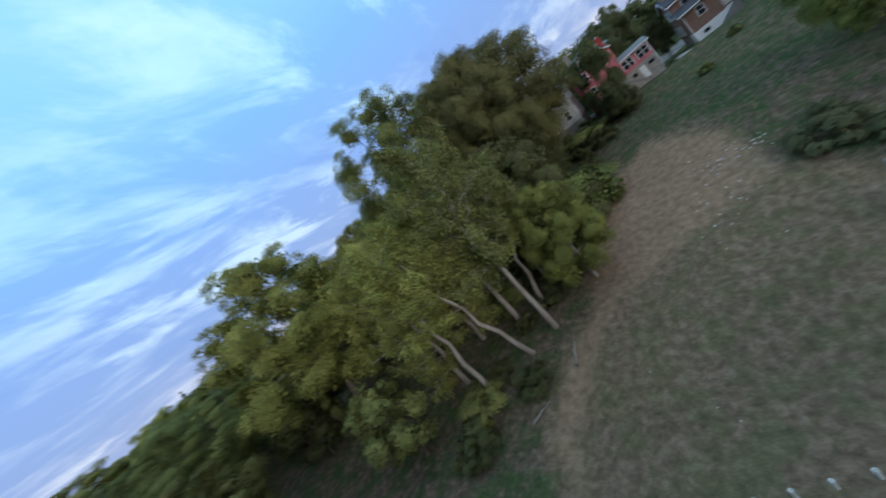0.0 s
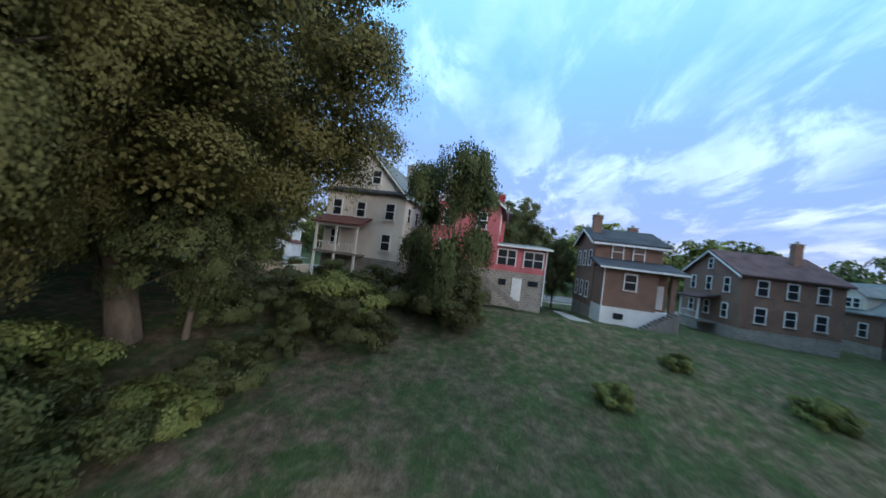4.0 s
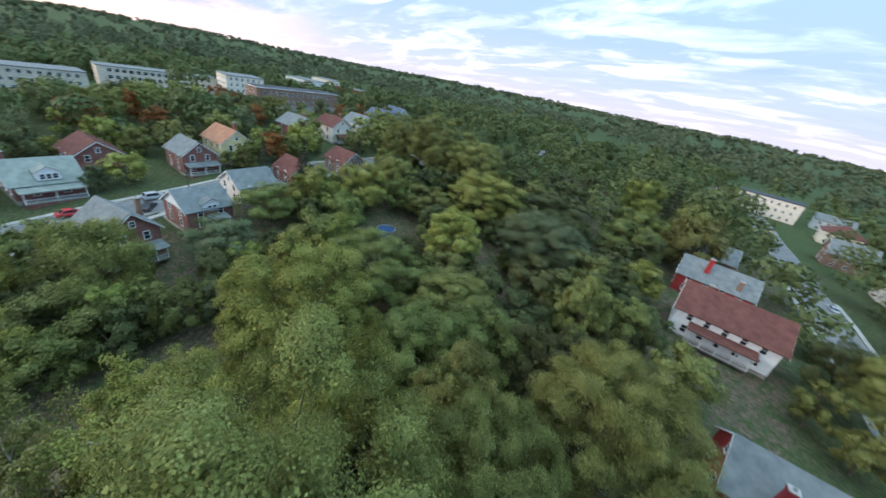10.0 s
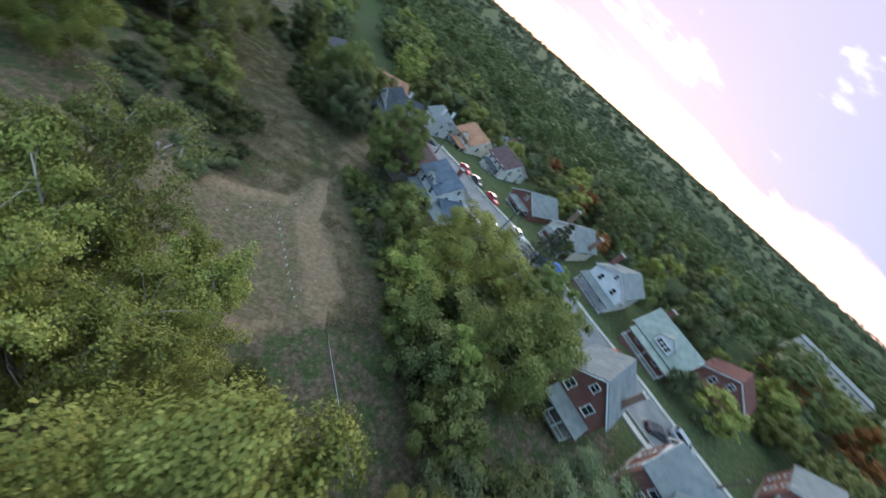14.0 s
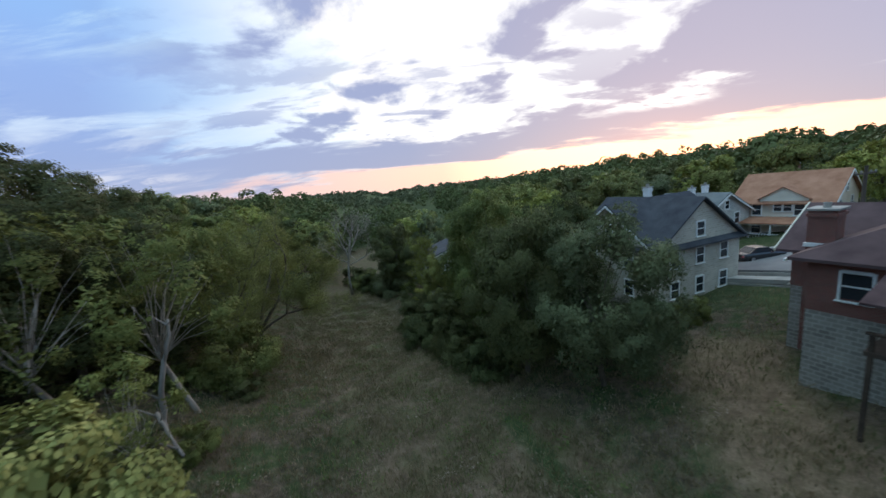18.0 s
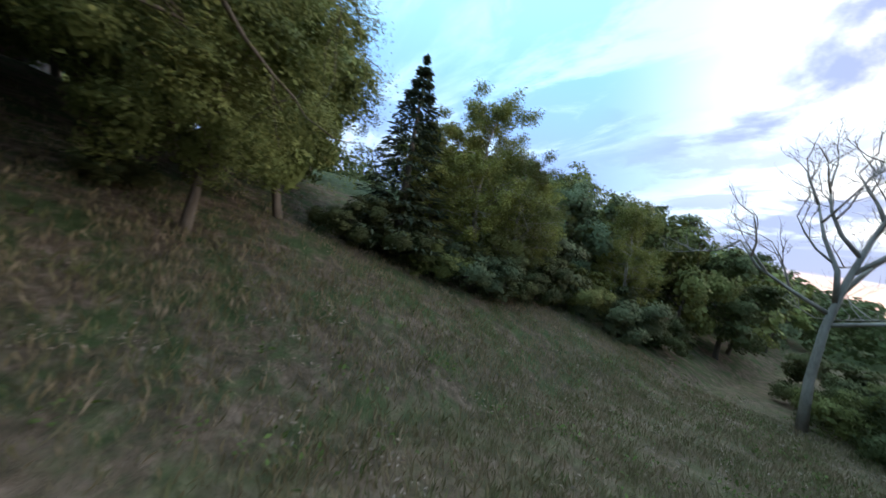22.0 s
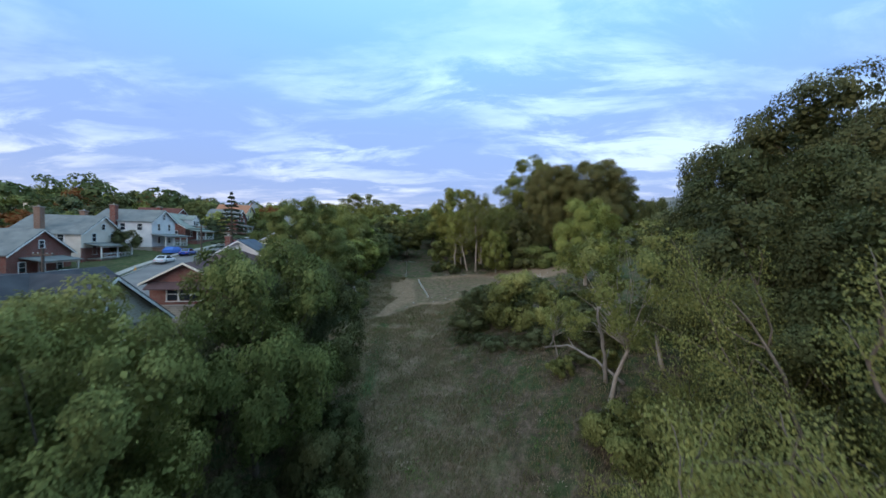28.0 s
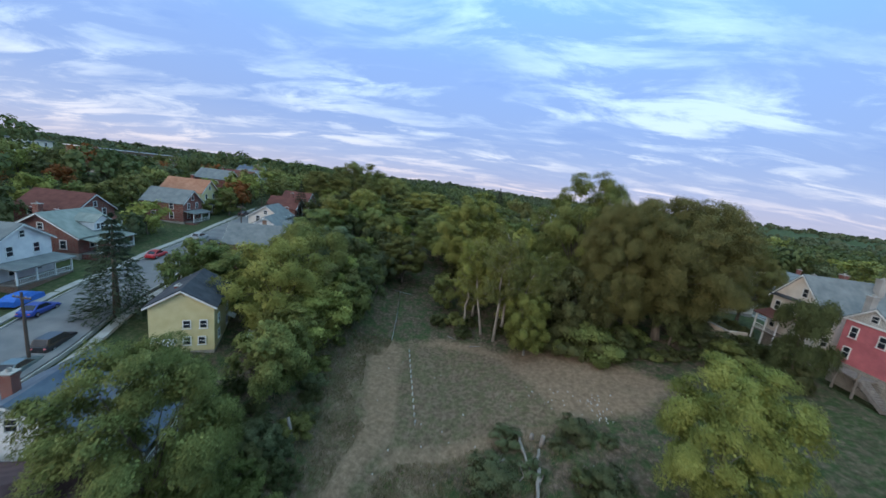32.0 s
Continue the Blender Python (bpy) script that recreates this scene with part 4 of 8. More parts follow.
def thicket(spots, label):
    """Far trees that nobody could count, as one mass of trunks and crowns."""
    verts, faces, mats, which = [], [], [], []
    count = 0
    for kind, x, y, tall, turn, wide in spots:
        trunk, crown, stem, full, radius = TREE_KINDS[kind]
        k, a = tall / full, math.radians(turn)
        for me, lift in ((trunk, 0.0), (crown, stem)):
            co = np.empty(len(me.vertices) * 3)
            me.vertices.foreach_get("co", co)
            co = co.reshape(-1, 3) + (0, 0, lift)
            quads = [f.vertices[:] for f in me.polygons if len(f.vertices) == 4]
            if me is crown:
                # a fifth of the leaves, grown larger, is enough so far away
                q = co.reshape(-1, 4, 3)[::5]
                q = q.mean(1, keepdims=True) + (q - q.mean(1, keepdims=True)) * 1.85
                co = q.reshape(-1, 3)
                quads = [(4 * i, 4 * i + 1, 4 * i + 2, 4 * i + 3) for i in range(len(q))]
            px_, py_ = co[:, 0] * k * wide, co[:, 1] * k * wide
            verts.append(np.stack([x + px_ * math.cos(a) - py_ * math.sin(a), y + px_ * math.sin(a) + py_ * math.cos(a), co[:, 2] * k + height(x, y)], 1))
            look_of = LEAF_OF.get(kind, me.materials[0]) if me is crown else me.materials[0]
            if look_of not in mats:
                mats.append(look_of)
            slot = mats.index(look_of)
            for f in quads:
                faces.append(tuple(v + count for v in f))
                which.append(slot)
            count += len(co)
        TREE_SPOTS.append((x, y, radius * k * wide))
    v = np.concatenate(verts)
    n = len(faces)
    me = bpy.data.meshes.new("thicket")
    me.vertices.add(len(v))
    me.vertices.foreach_set("co", v.ravel())
    me.loops.add(4 * n)
    me.loops.foreach_set("vertex_index", np.array(faces).ravel())
    me.polygons.add(n)
    me.polygons.foreach_set("loop_start", np.arange(0, 4 * n, 4))
    me.polygons.foreach_set("material_index", which)
    for m in mats:
        me.materials.append(m)
    me.update(calc_edges=True)
    return tagged(new("thicket", me), label, "wood", kind="stuff")


# ---- houses ----
WINDOW_CACHE = {}


def window_meshes(w, h, trim, bars):
    key = (w, h, trim.name, bars)
    if key not in WINDOW_CACHE:
        t = 0.11
        s = Shape().box(-w / 2 - t, -0.09, -t, -w / 2, 0.02, h + t).box(w / 2, -0.09, -t, w / 2 + t, 0.02, h + t)
        s.box(-w / 2, -0.09, h, w / 2, 0.02, h + t + 0.04).box(-w / 2, -0.07, h * 0.5 - 0.035, w / 2, 0.0, h * 0.5 + 0.035)
        if bars:
            s.box(-0.03, -0.06, 0, 0.03, 0.0, h * 0.5 - 0.035).box(-0.03, -0.06, h * 0.5 + 0.035, 0.03, 0.0, h)
        WINDOW_CACHE[key] = (s.mesh("window", trim), Shape().box(-w / 2, -0.035, 0, w / 2, -0.01, h).mesh("pane", GLASS), Shape().box(-w / 2 - 0.18, -0.16, -0.16, w / 2 + 0.18, 0.02, -0.10).mesh("sill", trim))
    return WINDOW_CACHE[key]


SHUTTERS = {}
FACES = {"S": (0, 0, -1), "E": (90, 1, 0), "N": (180, 0, 1), "W": (270, -1, 0)}


def on_face(face, w, d, u, z, out=0.0):
    """The pose of something fixed to a wall: u along the wall (to the right as one faces it), z up, its back on the wall."""
    turn, ox, oy = FACES[face]
    flat = {"S": (u, -d / 2 - out), "N": (-u, d / 2 + out), "E": (w / 2 + out, u), "W": (-w / 2 - out, -u)}[face]
    return pose(flat[0], flat[1], z, 0, 0, turn)


def add_window(house, face, w, d, u, z, ww=0.9, wh=1.4, trim=WHITE_TRIM, bars=False, shutters=None):
    frame_mesh, pane, sill = window_meshes(ww, wh, trim, bars)
    ob = part("window", frame_mesh, None, house, at=on_face(face, w, d, u, z))
    part("pane", pane, None, ob)
    part("sill", sill, None, ob)
    if shutters:
        key = (ww, wh, shutters.name)
        if key not in SHUTTERS:
            s = Shape().box(-0.22, -0.05, 0, 0.22, 0.0, wh)
            for i in range(9):
                s.box(-0.17, -0.07, wh * (0.06 + i * 0.1), 0.17, -0.05, wh * (0.06 + i * 0.1) + wh * 0.06)
            SHUTTERS[key] = s.mesh("shutter", shutters)
        for side in (-1, 1):
            part("shutter", SHUTTERS[key], None, ob, "black louvred shutter", pose(side * (ww / 2 + 0.36), 0, 0))
    return ob


def add_door(house, face, w, d, u, z, dw=0.95, dh=2.05, mat=WHITE_TRIM):
    ob = part("door", Shape().box(-dw / 2, -0.06, 0, dw / 2, 0.0, dh).box(-dw / 2 - 0.12, -0.09, 0, -dw / 2, 0, dh + 0.12).box(dw / 2, -0.09, 0, dw / 2 + 0.12, 0, dh + 0.12).box(-dw / 2, -0.09, dh, dw / 2, 0, dh + 0.12), mat, house, at=on_face(face, w, d, u, z))
    part("door_handle", Shape().box(dw * 0.33, -0.12, dh * 0.48, dw * 0.4, -0.06, dh * 0.53), STEEL, ob)
    return ob


def gable_roof(w, d, z, rise, axis, over=0.45, thick=0.16):
    """Two sloping slabs; axis is the way the ridge runs."""
    s = Shape()
    half, length = (d / 2, w / 2) if axis == "x" else (w / 2, d / 2)
    drop = rise * over / half
    for side in (-1, 1):
        c = [(-length - over, side * (half + over), z - drop), (length + over, side * (half + over), z - drop), (length + over, 0, z + rise), (-length - over, 0, z + rise)]
        if axis == "y":
            c = [(y, x, q) for x, y, q in c]
        if (side == 1) == (axis == "x"):
            c = c[::-1]
        s.slab([(x, y, q + thick) for x, y, q in c], thick)
    return s


def hip_roof(w, d, z, rise, over=0.5, thick=0.16, ridge=None):
    long_x = w >= d
    r = ridge if ridge is not None else max(abs(w - d) / 2, 0.25)
    a, b = w / 2 + over, d / 2 + over
    e = [(-a, -b, z), (a, -b, z), (a, b, z), (-a, b, z)]
    t = [(-r, 0, z + rise), (r, 0, z + rise)] if long_x else [(0, -r, z + rise), (0, r, z + rise)]
    v = [(x, y, q + thick) for x, y, q in e + t] + e
    f = [(0, 1, 5, 4), (1, 2, 5), (2, 3, 4, 5), (3, 0, 4)] if long_x else [(0, 1, 4), (1, 2, 5, 4), (2, 3, 5), (3, 0, 4, 5)]
    return Shape().add(v, f + [(0, 6, 7, 1), (1, 7, 8, 2), (2, 8, 9, 3), (3, 9, 6, 0), (9, 8, 7, 6)])


def walls(w, d, z0, z1, gable=None, rise=0.0):
    """Four walls with a closed top; gable 'x' or 'y' raises the two end walls to the ridge."""
    a, b = w / 2, d / 2
    s = Shape()
    if gable is None:
        return s.box(-a, -b, z0, a, b, z1)
    if gable == "x":
        v = [(-a, -b, z0), (-a, b, z0), (-a, b, z1), (-a, 0, z1 + rise), (-a, -b, z1)]
        v += [(-x, y, z) for x, y, z in v]
    else:
        v = [(b_, -b, z) for b_, z in ((a, z0), (-a, z0), (-a, z1), (0, z1 + rise), (a, z1))]
        v += [(x, -y, z) for x, y, z in v]
    faces = [(0, 4, 3, 2, 1) if gable == "x" else (4, 3, 2, 1, 0), (5, 6, 7, 8, 9)] + [(i, (i + 1) % 5, 5 + (i + 1) % 5, 5 + i) for i in range(5)]
    return s.add(v, faces)


def add_chimney(house, x, y, z0, z1, mat=BRICK_RED, size=0.75, cap=CONCRETE):
    h = size / 2
    ob = part("chimney", Shape().box(x - h, y - h, z0, x + h, y + h, z1).box(x - h - 0.06, y - h - 0.06, z1 - 0.35, x + h + 0.06, y + h + 0.06, z1 - 0.15), mat, house)
    part("chimney_cap", Shape().box(x - h - 0.1, y - h - 0.1, z1, x + h + 0.1, y + h + 0.1, z1 + 0.1).lathe([(0.16, 0.1), (0.16, 0.38), (0.12, 0.38), (0.12, 0.1)], 10, (x, y, z1)), cap, ob)
    return ob


def add_porch(house, face, w, d, u, width, depth, floor, roof_z, roof_mat, trim=WHITE_TRIM, deck=GREY_WOOD, posts=4, rail=True, skirt=None, slope=0.5):
    at = on_face(face, w, d, u, 0)
    part("porch_deck", Shape().box(-width / 2, -depth, floor - 0.2, width / 2, -0.01, floor), deck, house, at=at)
    if skirt:
        part("porch_base", Shape().box(-width / 2 + 0.08, -depth + 0.08, -1.0, width / 2 - 0.08, -0.02, floor - 0.2), skirt, house, at=at)
    o = 0.35
    part("porch_roof", Shape().slab([(-width / 2 - o, -depth - o, roof_z), (width / 2 + o, -depth - o, roof_z), (width / 2 + o, -0.01, roof_z + slope), (-width / 2 - o, -0.01, roof_z + slope)], 0.16), roof_mat, house, at=at)
    part("porch_beam", Shape().box(-width / 2, -depth, roof_z - 0.36, width / 2, -depth + 0.18, roof_z - 0.12), trim, house, at=at)
    for i in range(posts):
        x = -width / 2 + 0.12 + (width - 0.24) * i / max(posts - 1, 1)
        low = floor if skirt or floor < 1.2 else -0.6
        part("post", Shape().box(x - 0.09, -depth + 0.01, low, x + 0.09, -depth + 0.19, roof_z - 0.36), trim, house, at=at)
    if rail:
        r = Shape().box(-width / 2 + 0.2, -depth + 0.06, floor + 0.82, width / 2 - 0.2, -depth + 0.13, floor + 0.9).box(-width / 2 + 0.2, -depth + 0.06, floor + 0.1, width / 2 - 0.2, -depth + 0.13, floor + 0.16)
        for i in range(int(width / 0.3)):
            x = -width / 2 + 0.3 + i * 0.3
            r.box(x - 0.02, -depth + 0.08, floor + 0.16, x + 0.02, -depth + 0.11, floor + 0.82)
        part("railing", r, trim, house, at=at)


def add_stairs(house, face, w, d, u, width, top, mat=GREY_WOOD, drop=0.0, out=0.0):
    n = max(int(round((top + drop) / 0.18)), 1)
    s = Shape()
    for i in range(n):
        s.box(-width / 2, -out - (i + 1) * 0.28, top - (i + 1) * 0.18 - 0.6, width / 2, -out - i * 0.28, top - i * 0.18 - 0.18)
    part("steps", s, mat, house, at=on_face(face, w, d, u, 0))


def add_dormer(house, face, w, d, u, z, width, tall, reach, wall_mat, roof_mat, glass=1):
    at = on_face(face, w, d, u, z)
    rise = width * 0.32
    v = [(-width / 2, 0, 0), (width / 2, 0, 0), (width / 2, 0, tall), (0, 0, tall + rise), (-width / 2, 0, tall)]
    v += [(x, y + reach, q) for x, y, q in v]
    ob = part("dormer", Shape().add(v, [(0, 1, 2, 3, 4), (9, 8, 7, 6, 5)] + [(i, 5 + i, 5 + (i + 1) % 5, (i + 1) % 5) for i in range(5)]), wall_mat, house, at=at)
    s = Shape()
    for side in (-1, 1):
        c = [(side * (width / 2 + 0.25), -0.3, tall - 0.16), (side * (width / 2 + 0.25), reach, tall - 0.16), (0, reach, tall + rise), (0, -0.3, tall + rise)]
        s.slab([(x, y, q + 0.1) for x, y, q in (c if side > 0 else c[::-1])], 0.1)
    part("dormer_roof", s, roof_mat, ob)
    for i in range(glass):
        x = (i - (glass - 1) / 2) * 0.95
        f, p, q = window_meshes(0.75, min(1.0, tall * 0.75), WHITE_TRIM, False)
        win = part("window", f, None, ob, at=pose(x, 0, tall * 0.15))
        part("pane", p, None, win)
        part("sill", q, None, win)


HOUSE_SPOTS = []


def house(x, y, turn, w, d, eave, rise, wall_mat, roof_mat, label, roof="x", base=None, stone=STONE, plinth=0.6, storeys=2, wins=None, win=(0.9, 1.4), trim=WHITE_TRIM, bars=False, shutters=None, over=0.45, attic=True, group="houses of the two streets", sill=0.85, name="house"):
    """eave: wall height above the plinth. wins: columns of windows on each face, as {'S': 3}."""
    z = min(height(x + a * w * 0.45, y + b * d * 0.45) for a in (-1, 1) for b in (-1, 1)) if base is None else base
    ob = root(name, x, y, z, turn)
    HOUSE_SPOTS.append((x, y, max(w, d) * 0.62))
    part("foundation", Shape().box(-w / 2 + 0.02, -d / 2 + 0.02, -2.4, w / 2 - 0.02, d / 2 - 0.02, plinth), stone, ob)
    top = plinth + eave
    part("wall", walls(w, d, plinth, top, roof if roof in ("x", "y") else None, rise), wall_mat, ob)
    if roof == "hip":
        part("roof", hip_roof(w, d, top, rise, over), roof_mat, ob)
        part("gutter", Shape().box(-w / 2 - over - 0.1, -d / 2 - over - 0.1, top - 0.06, w / 2 + over + 0.1, -d / 2 - over - 0.005, top + 0.08), trim, ob)
        part("gutter", Shape().box(-w / 2 - over - 0.1, d / 2 + over + 0.005, top - 0.06, w / 2 + over + 0.1, d / 2 + over + 0.1, top + 0.08), trim, ob)
    elif roof == "flat":
        part("roof", Shape().box(-w / 2 - 0.3, -d / 2 - 0.3, top, w / 2 + 0.3, d / 2 + 0.3, top + 0.35), roof_mat, ob)
    else:
        part("roof", gable_roof(w, d, top, rise, roof, over), roof_mat, ob)
        half, length = (d / 2, w / 2) if roof == "x" else (w / 2, d / 2)
        drop = rise * over / half
        for end in (-1, 1):
            s = Shape()
            for side in (-1, 1):
                e = end * (length + over)
                q = [(e, side * (half + over), top - drop), (e, 0, top + rise), (e, 0, top + rise - 0.22), (e, side * (half + over), top - drop - 0.22)]
                k = [(e + end * 0.06, b_, c_) for _, b_, c_ in q]
                if roof == "y":
                    q, k = [(b_, a_, c_) for a_, b_, c_ in q], [(b_, a_, c_) for a_, b_, c_ in k]
                s.add(q + k, [(0, 1, 2, 3), (7, 6, 5, 4), (0, 4, 5, 1), (1, 5, 6, 2), (2, 6, 7, 3), (3, 7, 4, 0)])
            part("bargeboard", s, trim, ob)
    for face, count in (wins or {}).items():
        length = w if face in "SN" else d
        for storey in range(storeys):
            for i in range(count):
                u = ((i + 0.5) / count - 0.5) * length * 0.88
                add_window(ob, face, w, d, u, plinth + storey * (eave / storeys) + sill, *win, trim, bars, shutters)
        if attic and ((roof == "x" and face in "EW") or (roof == "y" and face in "SN")) and rise > 2.2:
            add_window(ob, face, w, d, 0, top + rise * 0.22, 0.75, 1.0, trim, bars)
    return tagged(ob, label, "house", group)


# ---- vehicles ----
def car(x, y, turn, mat, label, kind="saloon", z=None, category="car", name="car"):
    """Length along local y; kinds: saloon, suv, van, pickup."""
    length, tall, belt, wide = {"saloon": (4.6, 1.45, 0.92, 1.8), "suv": (4.6, 1.7, 1.05, 1.86), "van": (5.4, 2.1, 1.15, 1.95), "pickup": (5.6, 1.85, 1.05, 1.95)}[kind]
    ob = root(name, x, y, height(x, y) + 0.14 if z is None else z, turn)
    h, s = wide / 2, Shape()
    f, r = length / 2, -length / 2
    low, up = 0.28, belt
    # lower body: lofted rings from tail to nose, rounded in plan and in height
    rings = []
    for yy, half, zt in ((r, h * 0.82, up * 0.86), (r + 0.18, h * 0.96, up * 0.97), (r + 0.9, h, up), (0, h, up), (f - 1.35, h, up * 0.98), (f - 0.4, h * 0.95, up * 0.86), (f, h * 0.78, up * 0.66)):
        rings.append([(-half, yy, low + 0.1), (-half * 0.94, yy, low), (half * 0.94, yy, low), (half, yy, low + 0.1), (half, yy, zt - 0.16), (half * 0.9, yy, zt), (-half * 0.9, yy, zt), (-half, yy, zt - 0.16)])
    v = [p for ring in rings for p in ring]
    k = len(rings)
    faces = [(i * 8 + j, i * 8 + (j + 1) % 8, (i + 1) * 8 + (j + 1) % 8, (i + 1) * 8 + j) for i in range(k - 1) for j in range(8)] + [tuple(range(7, -1, -1)), tuple(range((k - 1) * 8, k * 8))]
    s.add(v, faces)
    cab = {"saloon": (r + 0.5, r + 1.3, f - 2.1, f - 1.2), "suv": (r + 0.1, r + 0.45, f - 2.0, f - 1.15), "van": (r + 0.04, r + 0.16, f - 1.7, f - 0.75), "pickup": (r + 2.05, r + 2.25, f - 2.15, f - 1.35)}[kind]
    roof = [(-h * 0.9, cab[0], up - 0.02), (h * 0.9, cab[0], up - 0.02), (h * 0.9, cab[3], up - 0.06), (-h * 0.9, cab[3], up - 0.06), (-h * 0.74, cab[1], tall), (h * 0.74, cab[1], tall), (h * 0.74, cab[2], tall), (-h * 0.74, cab[2], tall)]
    s.add(roof, [(4, 5, 6, 7), (0, 1, 5, 4), (1, 2, 6, 5), (2, 3, 7, 6), (3, 0, 4, 7)])
    if kind == "pickup":
        s.box(-h, r + 0.05, up - 0.05, -h + 0.1, r + 2.0, up + 0.12).box(h - 0.1, r + 0.05, up - 0.05, h, r + 2.0, up + 0.12).box(-h, r, up - 0.05, h, r + 0.08, up + 0.12)
    part("body", s, mat, ob)
    quads = ((1, 2, 6, 5), (3, 0, 4, 7), (2, 3, 7, 6), (0, 1, 5, 4)) if kind != "van" else ((2, 3, 7, 6), (0, 1, 5, 4))
    for q in quads:
        c = [Vector(roof[i]) for i in q]
        m = sum(c, Vector()) / 4
        n = (c[1] - c[0]).cross(c[2] - c[0]).normalized()
        c = [m + (p - m) * 0.82 for p in c]
        glass = Shape().add([p + n * 0.012 for p in c] + [p - n * 0.03 for p in c], [(0, 1, 2, 3), (0, 4, 5, 1), (1, 5, 6, 2), (2, 6, 7, 3), (3, 7, 4, 0)])
        part("window", glass, GLASS, ob)
    for sx in (-1, 1):
        for yy in (r + 0.85, f - 0.9):
            wheel = part("wheel", Shape().tube([(-0.11, 0, 0), (-0.08, 0, 0), (0.08, 0, 0), (0.11, 0, 0)], [0.29, 0.33, 0.33, 0.29], 18), RUBBER, ob, at=pose(sx * (h - 0.1), yy, 0.33))
            part("rim", Shape().tube([(-0.125, 0, 0), (0.125, 0, 0)], [0.2, 0.2], 14), STEEL, wheel)
        part("headlight", Shape().box(sx * h * 0.62 - 0.16, f - 0.12, up * 0.5, sx * h * 0.62 + 0.16, f - 0.02, up * 0.5 + 0.14), WHITE_TRIM, ob, "clear headlight")
        part("tail_light", Shape().box(sx * h * 0.68 - 0.12, r - 0.02, up * 0.6, sx * h * 0.68 + 0.12, r + 0.06, up * 0.6 + 0.16), PINK_TRIM, ob, "red tail light")
    for bump in (Shape().box(-h * 0.85, r - 0.06, 0.32, h * 0.85, r + 0.1, 0.5), Shape().box(-h * 0.8, f - 0.12, 0.3, h * 0.8, f + 0.03, 0.48)):
        part("bumper", bump, BLACK if kind in ("van", "suv") else mat, ob)
    if kind == "pickup":
        part("load_bed", Shape().box(-h + 0.12, r + 0.1, up - 0.04, h - 0.12, r + 1.98, up - 0.02), BLACK, ob, "dark open load bed")
    return tagged(ob, label, category, "parked vehicles")


def power_pole(x, y, tall, label, arm=True, lamp=None):
    ob = root("utility_pole", x, y, height(x, y))
    part("pole", Shape().tube([(0, 0, -0.6), (0, 0, tall * 0.5), (0, 0, tall)], [0.17, 0.15, 0.11], 10), POLE_WOOD, ob)
    if arm:
        part("crossarm", Shape().box(-1.1, -0.06, tall - 0.7, 1.1, 0.06, tall - 0.56), POLE_WOOD, ob)
        for dx in (-1.0, -0.5, 0.5, 1.0):
            part("insulator", Shape().lathe([(0.0, 0), (0.05, 0.0), (0.07, 0.08), (0.04, 0.16), (0.0, 0.17)], 8, (dx, 0, tall - 0.56)), CONCRETE, ob)
    if lamp:
        part("lamp_arm", Shape().tube([(0, 0, tall - 1.2), (lamp * 0.5, 0, tall - 0.7), (lamp, 0, tall - 0.6)], [0.05, 0.04, 0.04], 8), STEEL, ob)
        part("lamp_head", Shape().tube([(lamp, 0, tall - 0.6), (lamp * 1.15, 0, tall - 0.58), (lamp * 1.35, 0, tall - 0.62)], [0.08, 0.16, 0.08], 10), WHITE_TRIM, ob)
    return tagged(ob, label, "utility pole")


# ---- houses behind the field on the east street ----
cream = house(75.9, 7.7, 0, 12, 8.4, 6.7, 4.3, CREAM_SIDING, ROOF_GREY, "tall cream weatherboard house with a slate gable and red-roofed rear balcony", "x", 8.8, plinth=2.6, attic=False)
for u, z, ww, wh in ((-2.9, 3.6, 0.85, 1.5), (2.6, 3.6, 0.85, 1.5), (2.7, 6.7, 0.85, 1.5), (-0.4, 6.7, 0.8, 1.4), (-3.0, 6.7, 0.85, 1.5), (0.9, 10.2, 0.8, 1.25)):
    add_window(cream, "W", 12, 8.4, u, z, ww, wh)
for i in range(4):
    for z in (3.6, 6.7):
        add_window(cream, "S", 12, 8.4, -4.5 + 3 * i, z)
part("pent_roof", Shape().slab([(-6.6, -4.4, 9.25), (-6.6, 4.4, 9.25), (-5.98, 4.4, 9.55), (-5.98, -4.4, 9.55)][::-1], 0.14), ROOF_DARK, cream, "narrow dark roof band under the gable")
add_porch(cream, "W", 12, 8.4, -1.6, 4.4, 2.3, 2.9, 5.7, ROOF_RED, posts=3, slope=0.9)
add_chimney(cream, 3.6, -1.4, 9, 14.6, CONCRETE, 0.9)
add_chimney(cream, 1.4, 1.8, 11, 14.2)

pink = house(75.0, -2.7, 0, 9.8, 6.4, 6.2, 2.3, BRICK_PINK, ROOF_GREY, "pink-painted brick house with a grey roof and stone basement", "x", 9.0, plinth=2.9, attic=False, wins={"S": 3})
for u, z in ((-1.8, 6.7), (1.5, 6.7), (-1.9, 3.7)):
    add_window(pink, "W", 9.8, 6.4, u, z, 0.8, 1.4)
part("gable_shingles", Shape().add([(-4.98, -3.2, 9.1), (-4.98, 3.2, 9.1), (-4.98, 0, 11.35), (-4.9, -3.2, 9.1), (-4.9, 3.2, 9.1), (-4.9, 0, 11.35)], [(0, 2, 1), (3, 4, 5), (0, 1, 4, 3), (1, 2, 5, 4), (2, 0, 3, 5)]), GREY_SIDING, pink, "brown-grey shingled gable")
f_, p_, q_ = window_meshes(0.8, 0.8, WHITE_TRIM, False)
win_ = part("window", f_, None, pink, at=pose(-4.98, 0, 9.6, 0, 0, 270))
part("pane", p_, None, win_)
